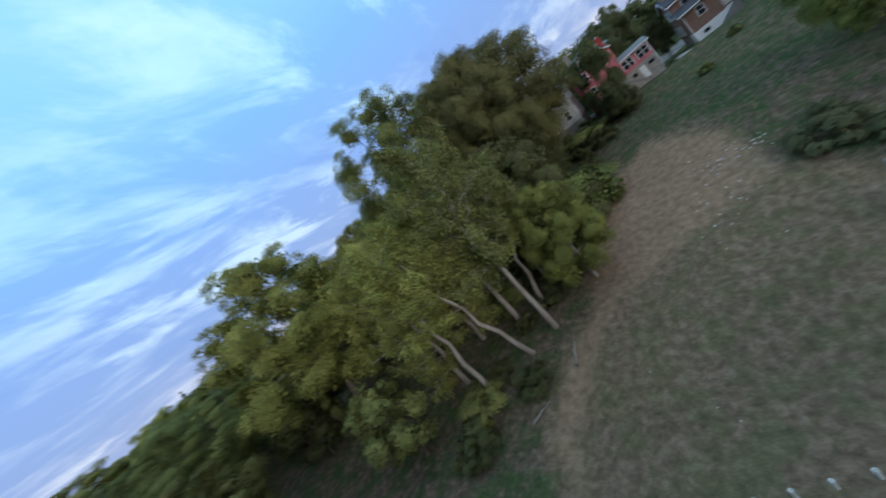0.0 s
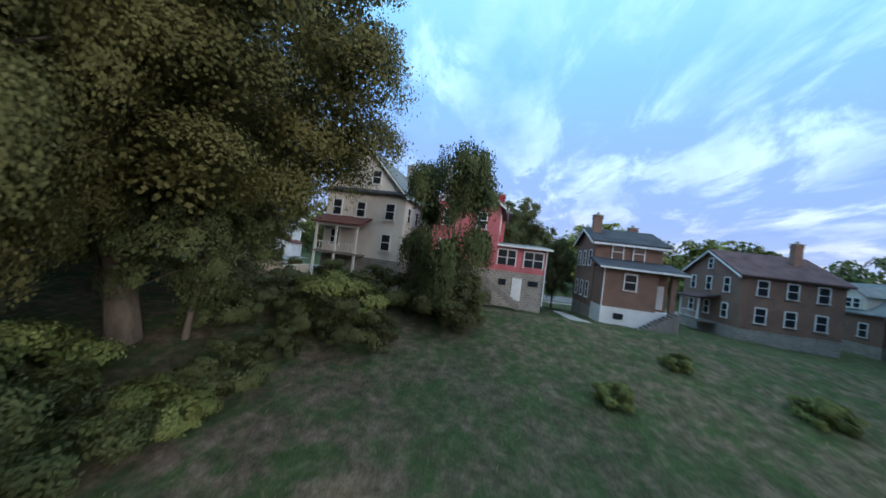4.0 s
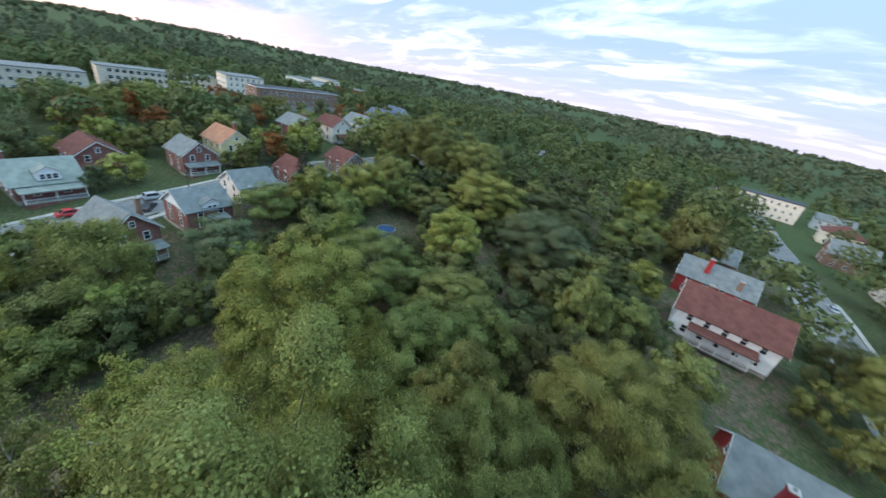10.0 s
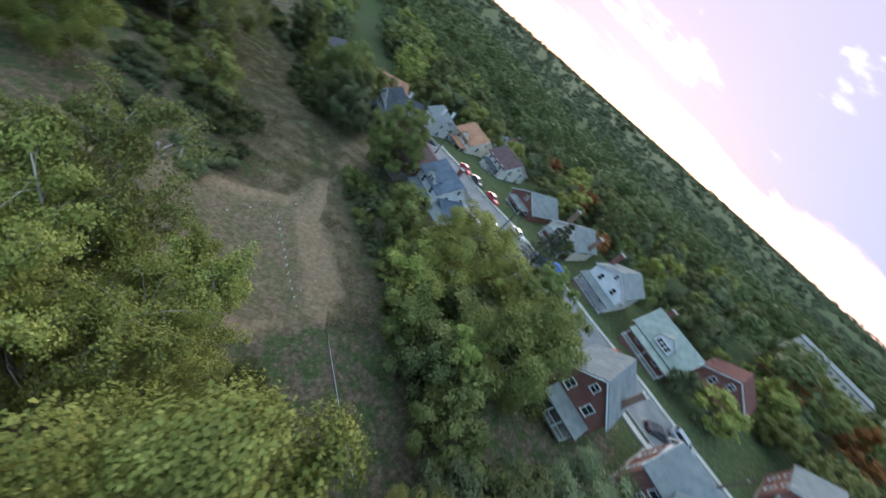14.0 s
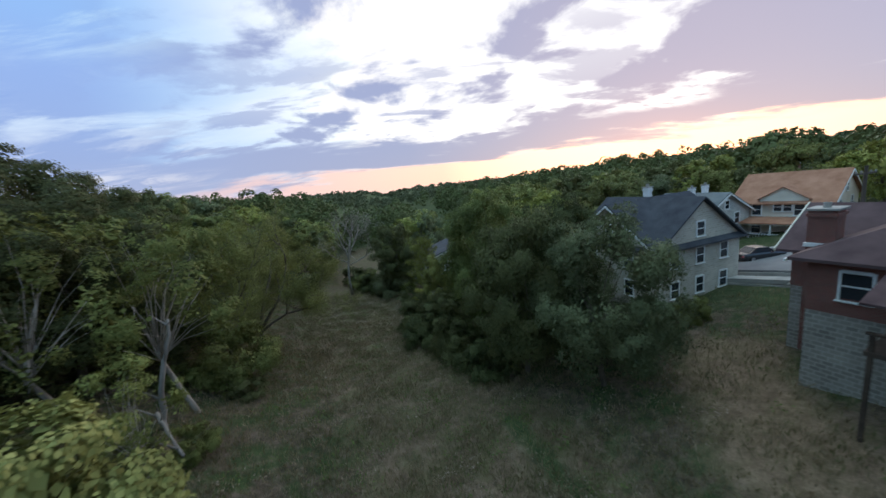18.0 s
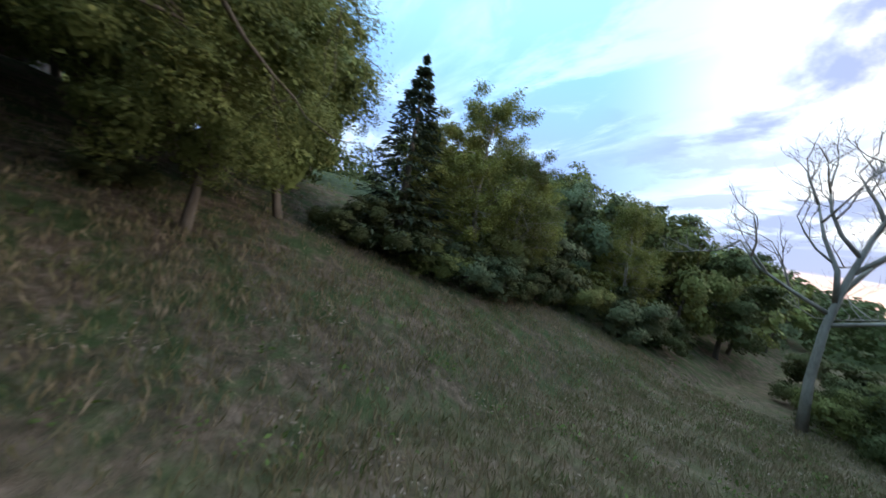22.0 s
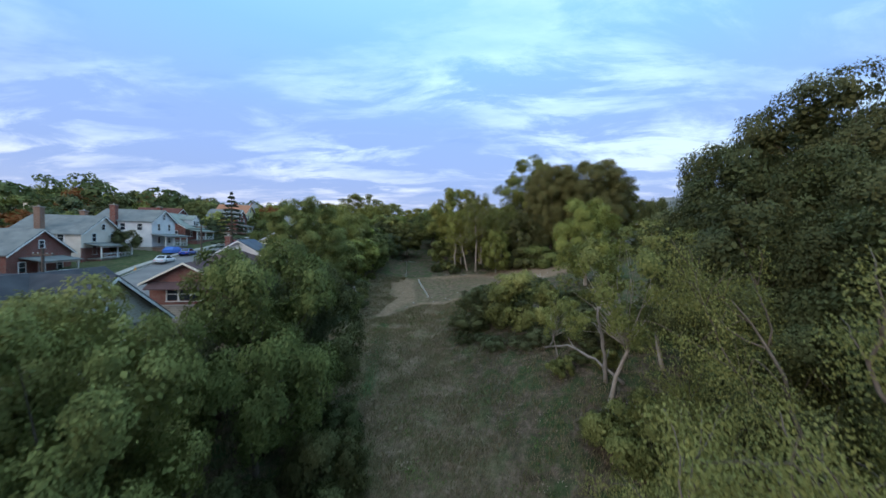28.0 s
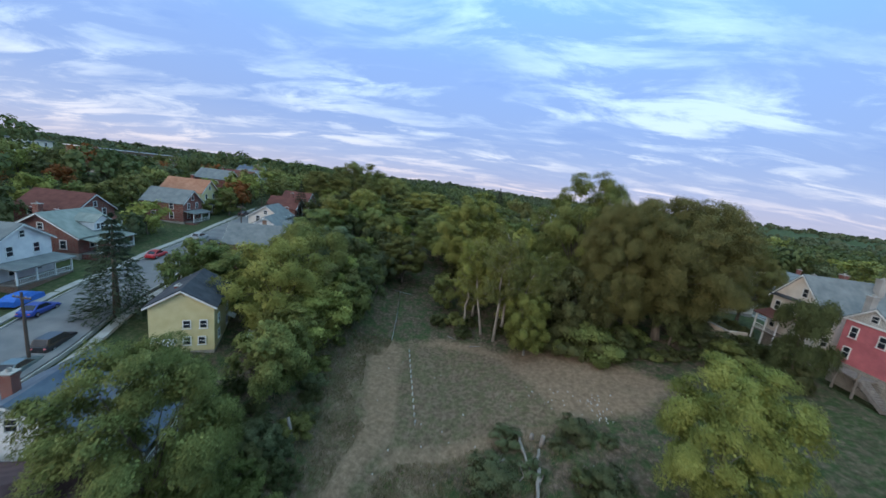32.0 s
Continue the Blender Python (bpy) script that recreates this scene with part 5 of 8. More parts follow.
part("eave_trim", Shape().box(-5.1, -3.6, 8.9, -4.92, 3.6, 9.12), WHITE_TRIM, pink)
part("side_gutter", Shape().box(-5.3, -3.95, 8.6, 5.3, -3.82, 8.78), WHITE_TRIM, pink)
part("rear_block", Shape().box(4.9, -3.6, -1, 12.5, 5.2, 9.6), BRICK_PINK, pink)
part("rear_block_roof", hip_roof(8.2, 9.4, 9.6, 2.4, 0.5), ROOF_GREY, pink, at=pose(8.7, 0.8, 0))
part("rear_wing", Shape().box(-4.0, -7.9, 2.9, 3.0, -3.2, 5.4), BRICK_PINK, pink)
part("rear_wing_base", Shape().box(-3.98, -7.88, -1.6, 2.98, -3.2, 2.9), STONE, pink)
part("rear_wing_roof", Shape().slab([(-4.5, -8.4, 5.4), (3.3, -8.4, 6.0), (3.3, -3.2, 6.0), (-4.5, -3.2, 5.4)], 0.16), ROOF_GREY, pink)
part("wing_gutter", Shape().box(-4.62, -8.4, 5.22, -4.5, -3.2, 5.4), WHITE_TRIM, pink)
part("downpipe", Shape().box(-4.1, -7.98, 0, -4.0, -7.88, 5.3), WHITE_TRIM, pink)
for y_, z_, ww, wh in ((-3.8, 3.5, 0.8, 1.4), (-4.7, 3.5, 0.7, 1.4), (-6.3, 3.5, 0.8, 1.4), (-7.2, 3.5, 0.8, 1.4)):
    f_, p_, q_ = window_meshes(ww, wh, WHITE_TRIM, False)
    win_ = part("window", f_, None, pink, at=pose(-4.0, y_, z_, 0, 0, 270))
    part("pane", p_, None, win_)
part("basement_door", Shape().box(-4.06, -5.9, 0.2, -3.98, -5.0, 2.3), WHITE_TRIM, pink, "white basement door")
part("basement_window", Shape().box(-4.05, -4.4, 1.5, -3.97, -3.7, 2.1), GLASS, pink)
part("basement_window", Shape().box(-4.05, -7.4, 1.7, -3.97, -6.5, 2.2), GLASS, pink)
add_chimney(pink, 2.6, -2.9, 6, 11.4, BRICK_SCARLET, 0.8)
add_chimney(pink, -3.4, 2.5, 8, 12.6, CONCRETE, 0.8)
part("rear_deck", Shape().box(-7.4, -2.6, 2.2, -4.9, 2.9, 2.4), GREY_WOOD, pink)
for y_ in (-2.5, 0, 2.7):
    part("deck_post", Shape().box(-7.3, y_, -1.6, -7.1, y_ + 0.18, 3.3), GREY_WOOD, pink)
part("deck_rail", Shape().box(-7.4, -2.6, 3.2, -7.3, 2.9, 3.3), GREY_WOOD, pink)
for i in range(11):
    part("step", Shape().box(-7.2, -2.6 - (i + 1) * 0.28, 1.6 - i * 0.19, -6.0, -2.6 - i * 0.28, 2.2 - i * 0.19), GREY_WOOD, pink)

brick = house(77.0, -18.4, 0, 8.0, 6.0, 6.5, 1.5, BRICK_BROWN, ROOF_DARK, "brown brick two-storey house with a dark low roof", "y", 8.3, plinth=1.2, wins={"N": 3}, attic=False)
part("rear_bay", Shape().box(-7.2, -1.5, 0.2, -3.9, 2.9, 5.2).box(-5.6, -3.0, 0.2, -3.9, -1.5, 5.2).box(-7.2, -3.0, 0.2, -6.8, -2.6, 5.2), BRICK_BROWN, brick)
part("rear_bay_base", Shape().box(-7.24, -3.04, -1.2, -3.9, 2.94, 1.7), WHITE_TRIM, brick, "white-painted basement wall")
part("rear_bay_roof", Shape().slab([(-7.9, -3.7, 5.2), (-3.95, -3.7, 6.1), (-3.95, 3.5, 6.1), (-7.9, 3.5, 5.2)], 0.18), ROOF_DARK, brick)
part("bay_gutter", Shape().box(-8.0, -3.7, 5.06, -7.9, 3.5, 5.22), WHITE_TRIM, brick)
part("eave_gutter", Shape().box(-4.62, -3.4, 7.32, -4.5, 3.4, 7.5), WHITE_TRIM, brick)
part("porch_door", Shape().box(-5.66, -2.7, 1.9, -5.58, -1.8, 4.0), WHITE_TRIM, brick, "pale back door in the recess")
for y_, z_, x_ in ((0.7, 3.4, -7.2), (1.0, 6.15, -4.0), (-0.9, 6.15, -4.0)):
    f_, p_, q_ = window_meshes(0.9, 1.25, WHITE_TRIM, False)
    win_ = part("window", f_, None, brick, at=pose(x_, y_, z_, 0, 0, 270))
    part("pane", p_, None, win_)
    part("sill", q_, None, win_)
part("basement_window", Shape().box(-7.3, 1.0, 0.7, -7.22, 1.8, 1.2), GLASS, brick)
part("downpipe", Shape().tube([(-7.3, 2.9, 0), (-7.3, 2.9, 5.2)], [0.06, 0.06], 8), WHITE_TRIM, brick)
for i in range(10):
    part("step", Shape().box(-8.4, -2.9 + i * 0.28, -0.9, -7.27, -2.62 + i * 0.28, 1.9 - i * 0.19), GREY_WOOD, brick)
add_chimney(brick, -1.3, 2.5, 8, 10.5, BRICK_BROWN, 0.8)
add_chimney(brick, 1.6, -2.0, 8, 9.9, BRICK_BROWN, 0.8)

nextb = house(83, -35.5, 0, 11, 9, 5.6, 2.6, BRICK_BROWN, ROOF_BROWN, "brown brick house with a low gabled roof and rear stair", "y", 8.0, plinth=1.0, wins={"W": 3, "N": 3}, attic=True)
add_chimney(nextb, -2, -2.5, 7, 10.6, BRICK_BROWN)
add_porch(nextb, "N", 11, 9, 0, 4, 2, 1.0, 3.6, ROOF_BROWN, posts=2)
half = house(87, -52, 0, 10, 9, 3.6, 3.4, BRICK_BROWN, ROOF_GREY, "low brick house with half-timbered gables", "x", 8.0, plinth=0.6, storeys=1, wins={"W": 2, "N": 3})
add_dormer(half, "N", 10, 9, 1.5, 4.4, 3.0, 1.6, 2.6, STUCCO_WHITE, ROOF_GREY, 2)

whiteE = house(80.5, 36, 2, 8.5, 7.5, 3.4, 3.0, CREAM_SIDING, ROOF_GREY, "small tan gabled house with a grey roof by the street", "x", plinth=0.8, storeys=1, wins={"W": 2, "S": 2, "E": 2})
stoneE = house(66, 40, 4, 11, 9, 5.4, 3.6, STONE, ROOF_GREY, "grey stone house with a steep shingle roof behind trees", "x", plinth=0.8, wins={"W": 2, "S": 3, "E": 2})
add_chimney(stoneE, 1, 1, 8, 10.8, BRICK_BROWN)
slateE = house(70.5, 50, 6, 12, 9.5, 5.2, 3.8, BRICK_RED, ROOF_BLUE, "brick house under a broad slate-blue roof", "x", plinth=0.6, wins={"S": 3, "E": 2, "W": 2})
add_dormer(slateE, "S", 12, 9.5, -2, 5.9, 2.4, 1.4, 2.4, ROOF_BLUE, ROOF_BLUE)
add_chimney(slateE, 4, 0, 8, 11, BRICK_BROWN, 1.0)
scarlet = house(65, 62.5, 8, 13, 9.5, 3.6, 3.6, BRICK_SCARLET, ROOF_GREY, "scarlet-painted brick house with a grey shingle roof and dormer", "x", plinth=0.8, storeys=1, wins={"S": 4, "W": 2, "E": 2})
add_dormer(scarlet, "S", 13, 9.5, 1.4, 5.2, 1.9, 1.5, 3.2, WHITE_SIDING, ROOF_GREY)
add_chimney(scarlet, -2.6, -4.2, 3, 8.4, BRICK_SCARLET, 0.8)
redroof = house(54.5, 96.5, 6, 16, 11, 5.4, 3.6, WHITE_SIDING, ROOF_RED, "white house with a broad red-brown gabled roof", "x", plinth=0.8, wins={"S": 5, "W": 3}, over=0.7)
add_chimney(redroof, -4.5, 1, 7, 10.2, BRICK_BROWN)
add_porch(redroof, "S", 16, 11, 0, 10, 2.2, 0.9, 3.8, ROOF_RED, posts=5)
scarlet2 = house(50, 117, 6, 15, 10, 4.6, 3.4, BRICK_SCARLET, ROOF_GREY, "scarlet brick house with a grey-green roof and tall chimneys", "x", plinth=0.6, wins={"S": 4, "W": 2})
add_chimney(scarlet2, -2.5, -2.6, 5, 10.2, BRICK_SCARLET, 1.0)
add_chimney(scarlet2, 4.2, -3.8, 4, 8.0, BRICK_BROWN, 0.8)
greyN = house(45, 139, 6, 14, 11, 4.4, 3.2, BRICK_BROWN, ROOF_GREY, "brick bungalow with a wide grey roof", "x", plinth=0.6, storeys=1, wins={"S": 4})
add_chimney(greyN, 3, -2, 5, 9.4, BRICK_RED, 0.9)
add_dormer(greyN, "S", 14, 11, -2, 5.0, 2.6, 1.5, 3.0, WHITE_SIDING, ROOF_GREY, 2)
tanN = house(34, 262, 0, 16, 12, 6, 5, BRICK_BROWN, ROOF_BROWN, "tan brick gabled house at the street's end", "y", wins={"S": 3}, plinth=0.5)
apartN = house(53.5, 285, 0, 30, 14, 10.5, 0.4, STUCCO_WHITE, ROOF_DARK, "tan three-storey apartment block at the street's end", "flat", storeys=3, wins={"S": 8}, plinth=0.4)
whiteN = house(94.7, 187, 6, 12, 10, 6.5, 4, STUCCO_WHITE, ROOF_GREY, "cream two-storey house with a grey gabled roof", "x", wins={"S": 3, "W": 3}, plinth=0.5)
add_chimney(whiteN, -3, 0, 9, 12)
tudor = house(82.5, 215, 6, 13, 11, 5.5, 4.5, BRICK_BROWN, ROOF_GREY, "brown brick house with steep grey gables", "x", wins={"S": 3, "W": 2})
redN = house(84.6, 263, 0, 15, 13, 6, 4, STUCCO_WHITE, ROOF_RED, "white house under a big red hipped roof", "hip", wins={"S": 4, "W": 3})
whiteN2 = house(84, 300, 0, 16, 10, 6, 3, WHITE_SIDING, ROOF_GREY, "long white house at the far end of the street", "x", wins={"S": 4})

villa = house(112.6, 73.5, 6, 11.5, 9.5, 6.6, 1.5, STUCCO_WHITE, ROOF_RED, "cream-white two-storey house with coral-trimmed low red roof", "hip", plinth=0.6, over=0.5, trim=PINK_TRIM, wins=None)
for face, us in (("W", (-3, 0.2, 3)), ("S", (-3.6, 0.6, 4.2))):
    for u in us:
        for z in (1.6, 4.9):
            add_window(villa, face, 11.5, 9.5, u, z, 0.85, 1.6, STUCCO_WHITE)
part("window_hood", Shape().slab([(-1.0, -0.7, 4.1), (2.2, -0.7, 4.1), (2.2, 0, 4.6), (-1.0, 0, 4.6)], 0.12), ROOF_RED, villa, "small red window hood", on_face("S", 11.5, 9.5, 0, 0))
add_porch(villa, "W", 11.5, 9.5, -3.0, 3.6, 2.6, 0.7, 3.3, ROOF_RED, STUCCO_WHITE, posts=3, slope=0.8)
add_chimney(villa, -1.6, 1.2, 7.6, 9.8, BRICK_BROWN, 0.9)
add_chimney(villa, 3.0, 0.6, 7.6, 9.8, BRICK_BROWN, 0.9)

farm = house(114.2, 53.6, 6, 8.6, 14, 6.2, 2.0, WHITE_SIDING, ROOF_GREY, "white weatherboard house with black shutters and a full front porch", "y", plinth=0.8, attic=False)
for u in (-4.6, 0, 4.6):
    add_window(farm, "W", 8.6, 14, u, 4.7, 1.3, 1.6, WHITE_TRIM, True, BLACK)
for u in (-4.4, -1.4, 1.8, 4.8):
    add_window(farm, "W", 8.6, 14, u, 1.5, 1.1, 1.5)
add_door(farm, "W", 8.6, 14, 0.2, 0.8)
add_porch(farm, "W", 8.6, 14, -1, 11.5, 2.6, 0.9, 3.5, ROOF_GREY, posts=5, slope=0.8, skirt=BRICK_RED)
add_stairs(farm, "W", 8.6, 14, 0, 2.2, 0.9, CONCRETE, out=2.6)
part("side_bay", Shape().box(-3.2, -8.6, -0.5, 2.4, -6.9, 3.6), WHITE_SIDING, farm)
part("side_bay_roof", Shape().slab([(-3.6, -9.0, 3.6), (2.8, -9.0, 3.6), (2.8, -6.9, 4.3), (-3.6, -6.9, 4.3)], 0.14), ROOF_RED, farm, "small red bay roof")
add_chimney(farm, 1.2, 3.4, 8, 10.4)
add_chimney(farm, -0.6, -2.2, 8.6, 10.2, BRICK_BROWN)
hipE = house(117, 30, 6, 10.5, 11, 6.0, 2.2, BRICK_RED, ROOF_GREY, "red brick foursquare house with a grey hipped roof", "hip", plinth=0.7, wins={"W": 3, "N": 3})
add_porch(hipE, "W", 10.5, 11, 0, 8, 2.3, 0.8, 3.5, ROOF_GREY, posts=3, skirt=BRICK_RED)
add_chimney(hipE, -1, 4.6, 5, 10.4)
garageE = house(126, 125, -12, 13, 6, 3.0, 1.8, WHITE_SIDING, ROOF_GREY, "long low white outbuilding beside the wood", "x", plinth=0.2, storeys=1, wins={"S": 3}, win=(1.4, 0.8), attic=False, sill=1.2, name="outbuilding")
barnE = house(133, 66, 6, 9, 8, 3.2, 2.2, BRICK_RED, ROOF_RED, "low garage with a red-brown roof behind the houses", "x", storeys=1, name="garage")

# ---- west street, valley side ----
bung = house(-12.3, -37.3, 15, 10.6, 12.6, 2.7, 3.0, BRICK_RED, ROOF_BROWN, "red brick bungalow with a purple-brown hipped roof on a stone basement", "hip", 0.4, plinth=2.4, storeys=1, over=0.6, wins={"N": 2})
add_window(bung, "S", 10.6, 12.6, 4.1, 3.3, 0.95, 1.3)
for u in (-4.6, -2.6):
    add_window(bung, "E", 10.6, 12.6, u, 3.3, 0.95, 1.3)
part("south_gable", Shape().add([(-5.3, -8.2, 2.4), (1.6, -8.2, 2.4), (1.6, -8.2, 5.0), (-1.85, -8.2, 6.9), (-5.3, -8.2, 5.0), (-5.3, -5, 2.4), (1.6, -5, 2.4), (1.6, -5, 5.0), (-1.85, -5, 6.9), (-5.3, -5, 5.0)], [(0, 1, 2, 3, 4), (9, 8, 7, 6, 5)] + [(i, 5 + i, 5 + (i + 1) % 5, (i + 1) % 5) for i in range(5)]), BRICK_RED, bung)
part("south_gable_base", Shape().box(-5.28, -8.18, -2.4, 1.58, -5, 2.4), STONE, bung)
for side in (-1, 1):
    cor = [(-1.85 + side * 4.2, -8.7, 4.65), (-1.85 + side * 4.2, -1, 4.65), (-1.85, -1, 6.95), (-1.85, -8.7, 6.95)]
    part("gable_roof", Shape().slab([(p, q, r + 0.15) for p, q, r in (cor if side > 0 else cor[::-1])], 0.15), ROOF_BROWN, bung)
    bb = [(-1.85 + side * 4.2, -8.72, 4.62), (-1.85, -8.72, 6.92), (-1.85, -8.72, 7.14), (-1.85 + side * 4.2, -8.72, 4.84)]
    part("bargeboard", Shape().add(bb + [(p, q - 0.08, r) for p, q, r in bb], [(0, 1, 2, 3), (7, 6, 5, 4), (0, 4, 5, 1), (1, 5, 6, 2), (2, 6, 7, 3), (3, 7, 4, 0)]), STUCCO_WHITE, bung, "pale bargeboard")
part("window_hood", Shape().slab([(-5.3, -9.3, 4.35), (1.4, -9.3, 4.35), (1.4, -8.2, 5.0), (-5.3, -8.2, 5.0)], 0.12), ROOF_BROWN, bung)
for x_ in (-3.1, -1.9, -0.7):
    f_, p_, q_ = window_meshes(1.0, 1.35, WHITE_TRIM, False)
    win_ = part("window", f_, None, bung, at=pose(x_, -8.2, 2.95))
    part("pane", p_, None, win_)
    part("sill", q_, None, win_)
part("stone_band", Shape().box(-5.4, -8.32, 2.3, 1.7, -8.16, 2.46), CONCRETE, bung)
add_chimney(bung, 2.6, -6.6, -1, 7.3, BRICK_RED, 1.1)
part("chimney_flashing", Shape().box(1.9, -7.2, 5.3, 3.3, -5.9, 5.5), WHITE_TRIM, bung, "pale flashing round the chimney")
part("rear_deck", Shape().box(5.3, -3.5, 1.9, 8.2, 3.6, 2.1), DARK_WOOD, bung)
for y_ in (-3.4, 0, 3.45):
    part("deck_post", Shape().box(8.0, y_, -2.4, 8.15, y_ + 0.15, 2.95), DARK_WOOD, bung)
part("deck_rail", Shape().box(8.0, -3.5, 2.85, 8.2, 3.6, 2.95), DARK_WOOD, bung)
part("deck_roof", Shape().slab([(5.2, -3.7, 5.0), (8.5, -3.7, 4.3), (8.5, 3.8, 4.3), (5.2, 3.8, 5.0)], 0.12), ROOF_BROWN, bung)

whiteW = house(-17.8, -26.4, 18, 9.6, 8.2, 5.4, 3.0, WHITE_SIDING, ROOF_BLUE, "white house with a slate-blue roof beside the street", "y", plinth=0.8, wins={"S": 2, "E": 2, "N": 2})
add_dormer(whiteW, "E", 9.6, 8.2, 0, 6.0, 3.4, 1.4, 3.2, WHITE_SIDING, ROOF_BLUE, 2)
add_porch(whiteW, "E", 9.6, 8.2, 0, 5.5, 2.6, 1.2, 3.6, ROOF_BLUE, posts=3)
add_chimney(whiteW, -2.4, -1, 6, 9.8)
part("north_wing", Shape().box(-2.6, 4.1, -0.6, 3.6, 8.0, 3.6), WHITE_SIDING, whiteW)
part("north_wing_roof", Shape().slab([(-3.0, 4.0, 5.2), (4.0, 4.0, 5.2), (4.0, 8.5, 3.6), (-3.0, 8.5, 3.6)][::-1], 0.16), ROOF_BLUE, whiteW)
yellow = house(-23.1, -6.4, 26, 7.3, 9.4, 6.6, 2.2, YELLOW_SIDING, ROOF_DARK, "pale yellow weatherboard house with a dark shingle roof", "y", 2.0, plinth=0.9, attic=False)
for u, z in ((0.5, 4.3), (2.4, 4.3), (0.5, 1.9), (2.2, 1.9), (-3.0, 2.4)):
    add_window(yellow, "S", 7.3, 9.4, u, z, 0.75 if u > 0 else 0.6, 1.0 if u > 0 else 0.5)
for u in (-2.5, 2.2):
    for z in (1.9, 4.3):
        add_window(yellow, "E", 7.3, 9.4, u, z, 0.8, 1.1)
part("awning", Shape().slab([(-2.2, -1.1, 2.2), (-0.6, -1.1, 2.2), (-0.6, 0, 2.8), (-2.2, 0, 2.8)], 0.06), WHITE_TRIM, yellow, "white metal door awning", on_face("S", 7.3, 9.4, 0, 0))
part("awning", Shape().slab([(-0.8, -1.1, 2.6), (0.8, -1.1, 2.6), (0.8, 0, 3.2), (-0.8, 0, 3.2)], 0.06), WHITE_TRIM, yellow, "white metal door awning", on_face("E", 7.3, 9.4, 3, 0))
part("patio", Shape().box(-3.6, -7.4, -0.6, 2.4, -4.7, 0.1), CONCRETE, yellow)
add_chimney(yellow, -1.2, -1.6, 7, 9.2)
cover = root("covered_boat", -15.6, -4.5, height(-15.6, -4.5), 26)
part("cover", Shape().add([(-0.9, -2, 0.5), (0.9, -2, 0.5), (0.9, 2, 0.5), (-0.9, 2, 0.5), (-0.5, -1.6, 1.3), (0.5, -1.6, 1.3), (0.5, 1.7, 1.5), (-0.5, 1.7, 1.5)], [(3, 2, 1, 0), (4, 5, 6, 7), (0, 1, 5, 4), (1, 2, 6, 5), (2, 3, 7, 6), (3, 0, 4, 7)]), plain("grey_cover", (0.35, 0.36, 0.38), (0.5, 0.5, 0.52)), cover)
part("trailer", Shape().box(-0.8, -1.9, 0.3, 0.8, 1.9, 0.5).tube([(-1, 0, 0.3), (1, 0, 0.3)], [0.3, 0.3], 12), STEEL, cover)
tagged(cover, "small trailer under a grey cover beside the yellow house", "trailer")
nbrick = house(-29.5, 17.6, 20, 10, 8, 5.8, 3.4, BRICK_RED, ROOF_GREY, "red brick house with a grey gabled roof and white rear deck", "x", 6.2, plinth=0.8, wins={"E": 2, "S": 2, "N": 2})
add_porch(nbrick, "E", 10, 8, 0.5, 5.6, 2.8, 1.0, 3.4, ROOF_GREY, posts=4)
add_chimney(nbrick, 0.5, 3.4, 6, 10.6, BRICK_BROWN)
nwhite = house(-35, 31, 14, 9.6, 9, 4.6, 3.2, BRICK_RED, ROOF_GREY, "brick house with white gables and a grey-green roof", "y", 8.0, plinth=0.7, wins={"E": 2, "S": 2})
add_dormer(nwhite, "E", 9.6, 9, 0.4, 4.6, 3.4, 1.7, 3.0, WHITE_SIDING, ROOF_GREY, 2)
part("rear_wing", Shape().box(4.7, -0.6, -1, 7.2, 2.6, 3.4), WHITE_SIDING, nwhite)
part("rear_wing_roof", Shape().slab([(4.5, -0.9, 3.9), (7.5, -0.9, 3.4), (7.5, 2.9, 3.4), (4.5, 2.9, 3.9)], 0.14), ROOF_GREY, nwhite)
part("side_gable", Shape().add([(-4.85, -4.56, 5.3), (4.85, -4.56, 5.3), (0, -4.56, 8.5), (-4.85, -4.5, 5.3), (4.85, -4.5, 5.3), (0, -4.5, 8.5)], [(0, 1, 2), (5, 4, 3), (0, 3, 4, 1), (1, 4, 5, 2), (2, 5, 3, 0)]), WHITE_SIDING, nwhite, "white weatherboard gable")
ncream = house(-42.5, 43.5, 12, 9, 9.5, 4.4, 3.0, CREAM_SIDING, ROOF_GREY, "cream house with a brick porch and grey roof", "y", plinth=0.7, wins={"E": 2, "S": 2})
part("long_wing", Shape().box(2, 2, -0.6, 6.4, 7.4, 3.2), BRICK_BROWN, ncream)
part("long_wing_roof", Shape().slab([(1.8, 1.6, 4.6), (6.8, 1.6, 3.4), (6.8, 7.8, 3.4), (1.8, 7.8, 4.6)], 0.15), ROOF_GREY, ncream)
nred = house(-46, 57, 8, 9, 8.5, 4, 3, BRICK_RED, ROOF_RED, "red brick house with white gable trim", "x", wins={"E": 2, "S": 2})
add_chimney(nred, 1, 2, 6, 9)
nred2 = house(-52, 76, 8, 9.5, 9, 4, 3, BRICK_BROWN, ROOF_RED, "brick house with a round-arched gable and red roof", "x", wins={"E": 2, "S": 2})
stone = house(-11.4, -59.4, 8, 10.4, 10.4, 5.6, 3.9, STONE_CREAM, ROOF_DARK, "cream stone house with steep dark cross gables", "x", -2.4, plinth=0.5, attic=True, wins={"E": 2, "N": 3})
gr = Shape()
for side in (-1, 1):
    c = [(side * 5.6, -5.65, 5.75), (side * 5.6, 5.65, 5.75), (0, 5.65, 10.02), (0, -5.65, 10.02)]
    gr.slab([(a, b, q + 0.17) for a, b, q in (c if side > 0 else c[::-1])], 0.16)
part("cross_roof", gr, ROOF_DARK, stone)
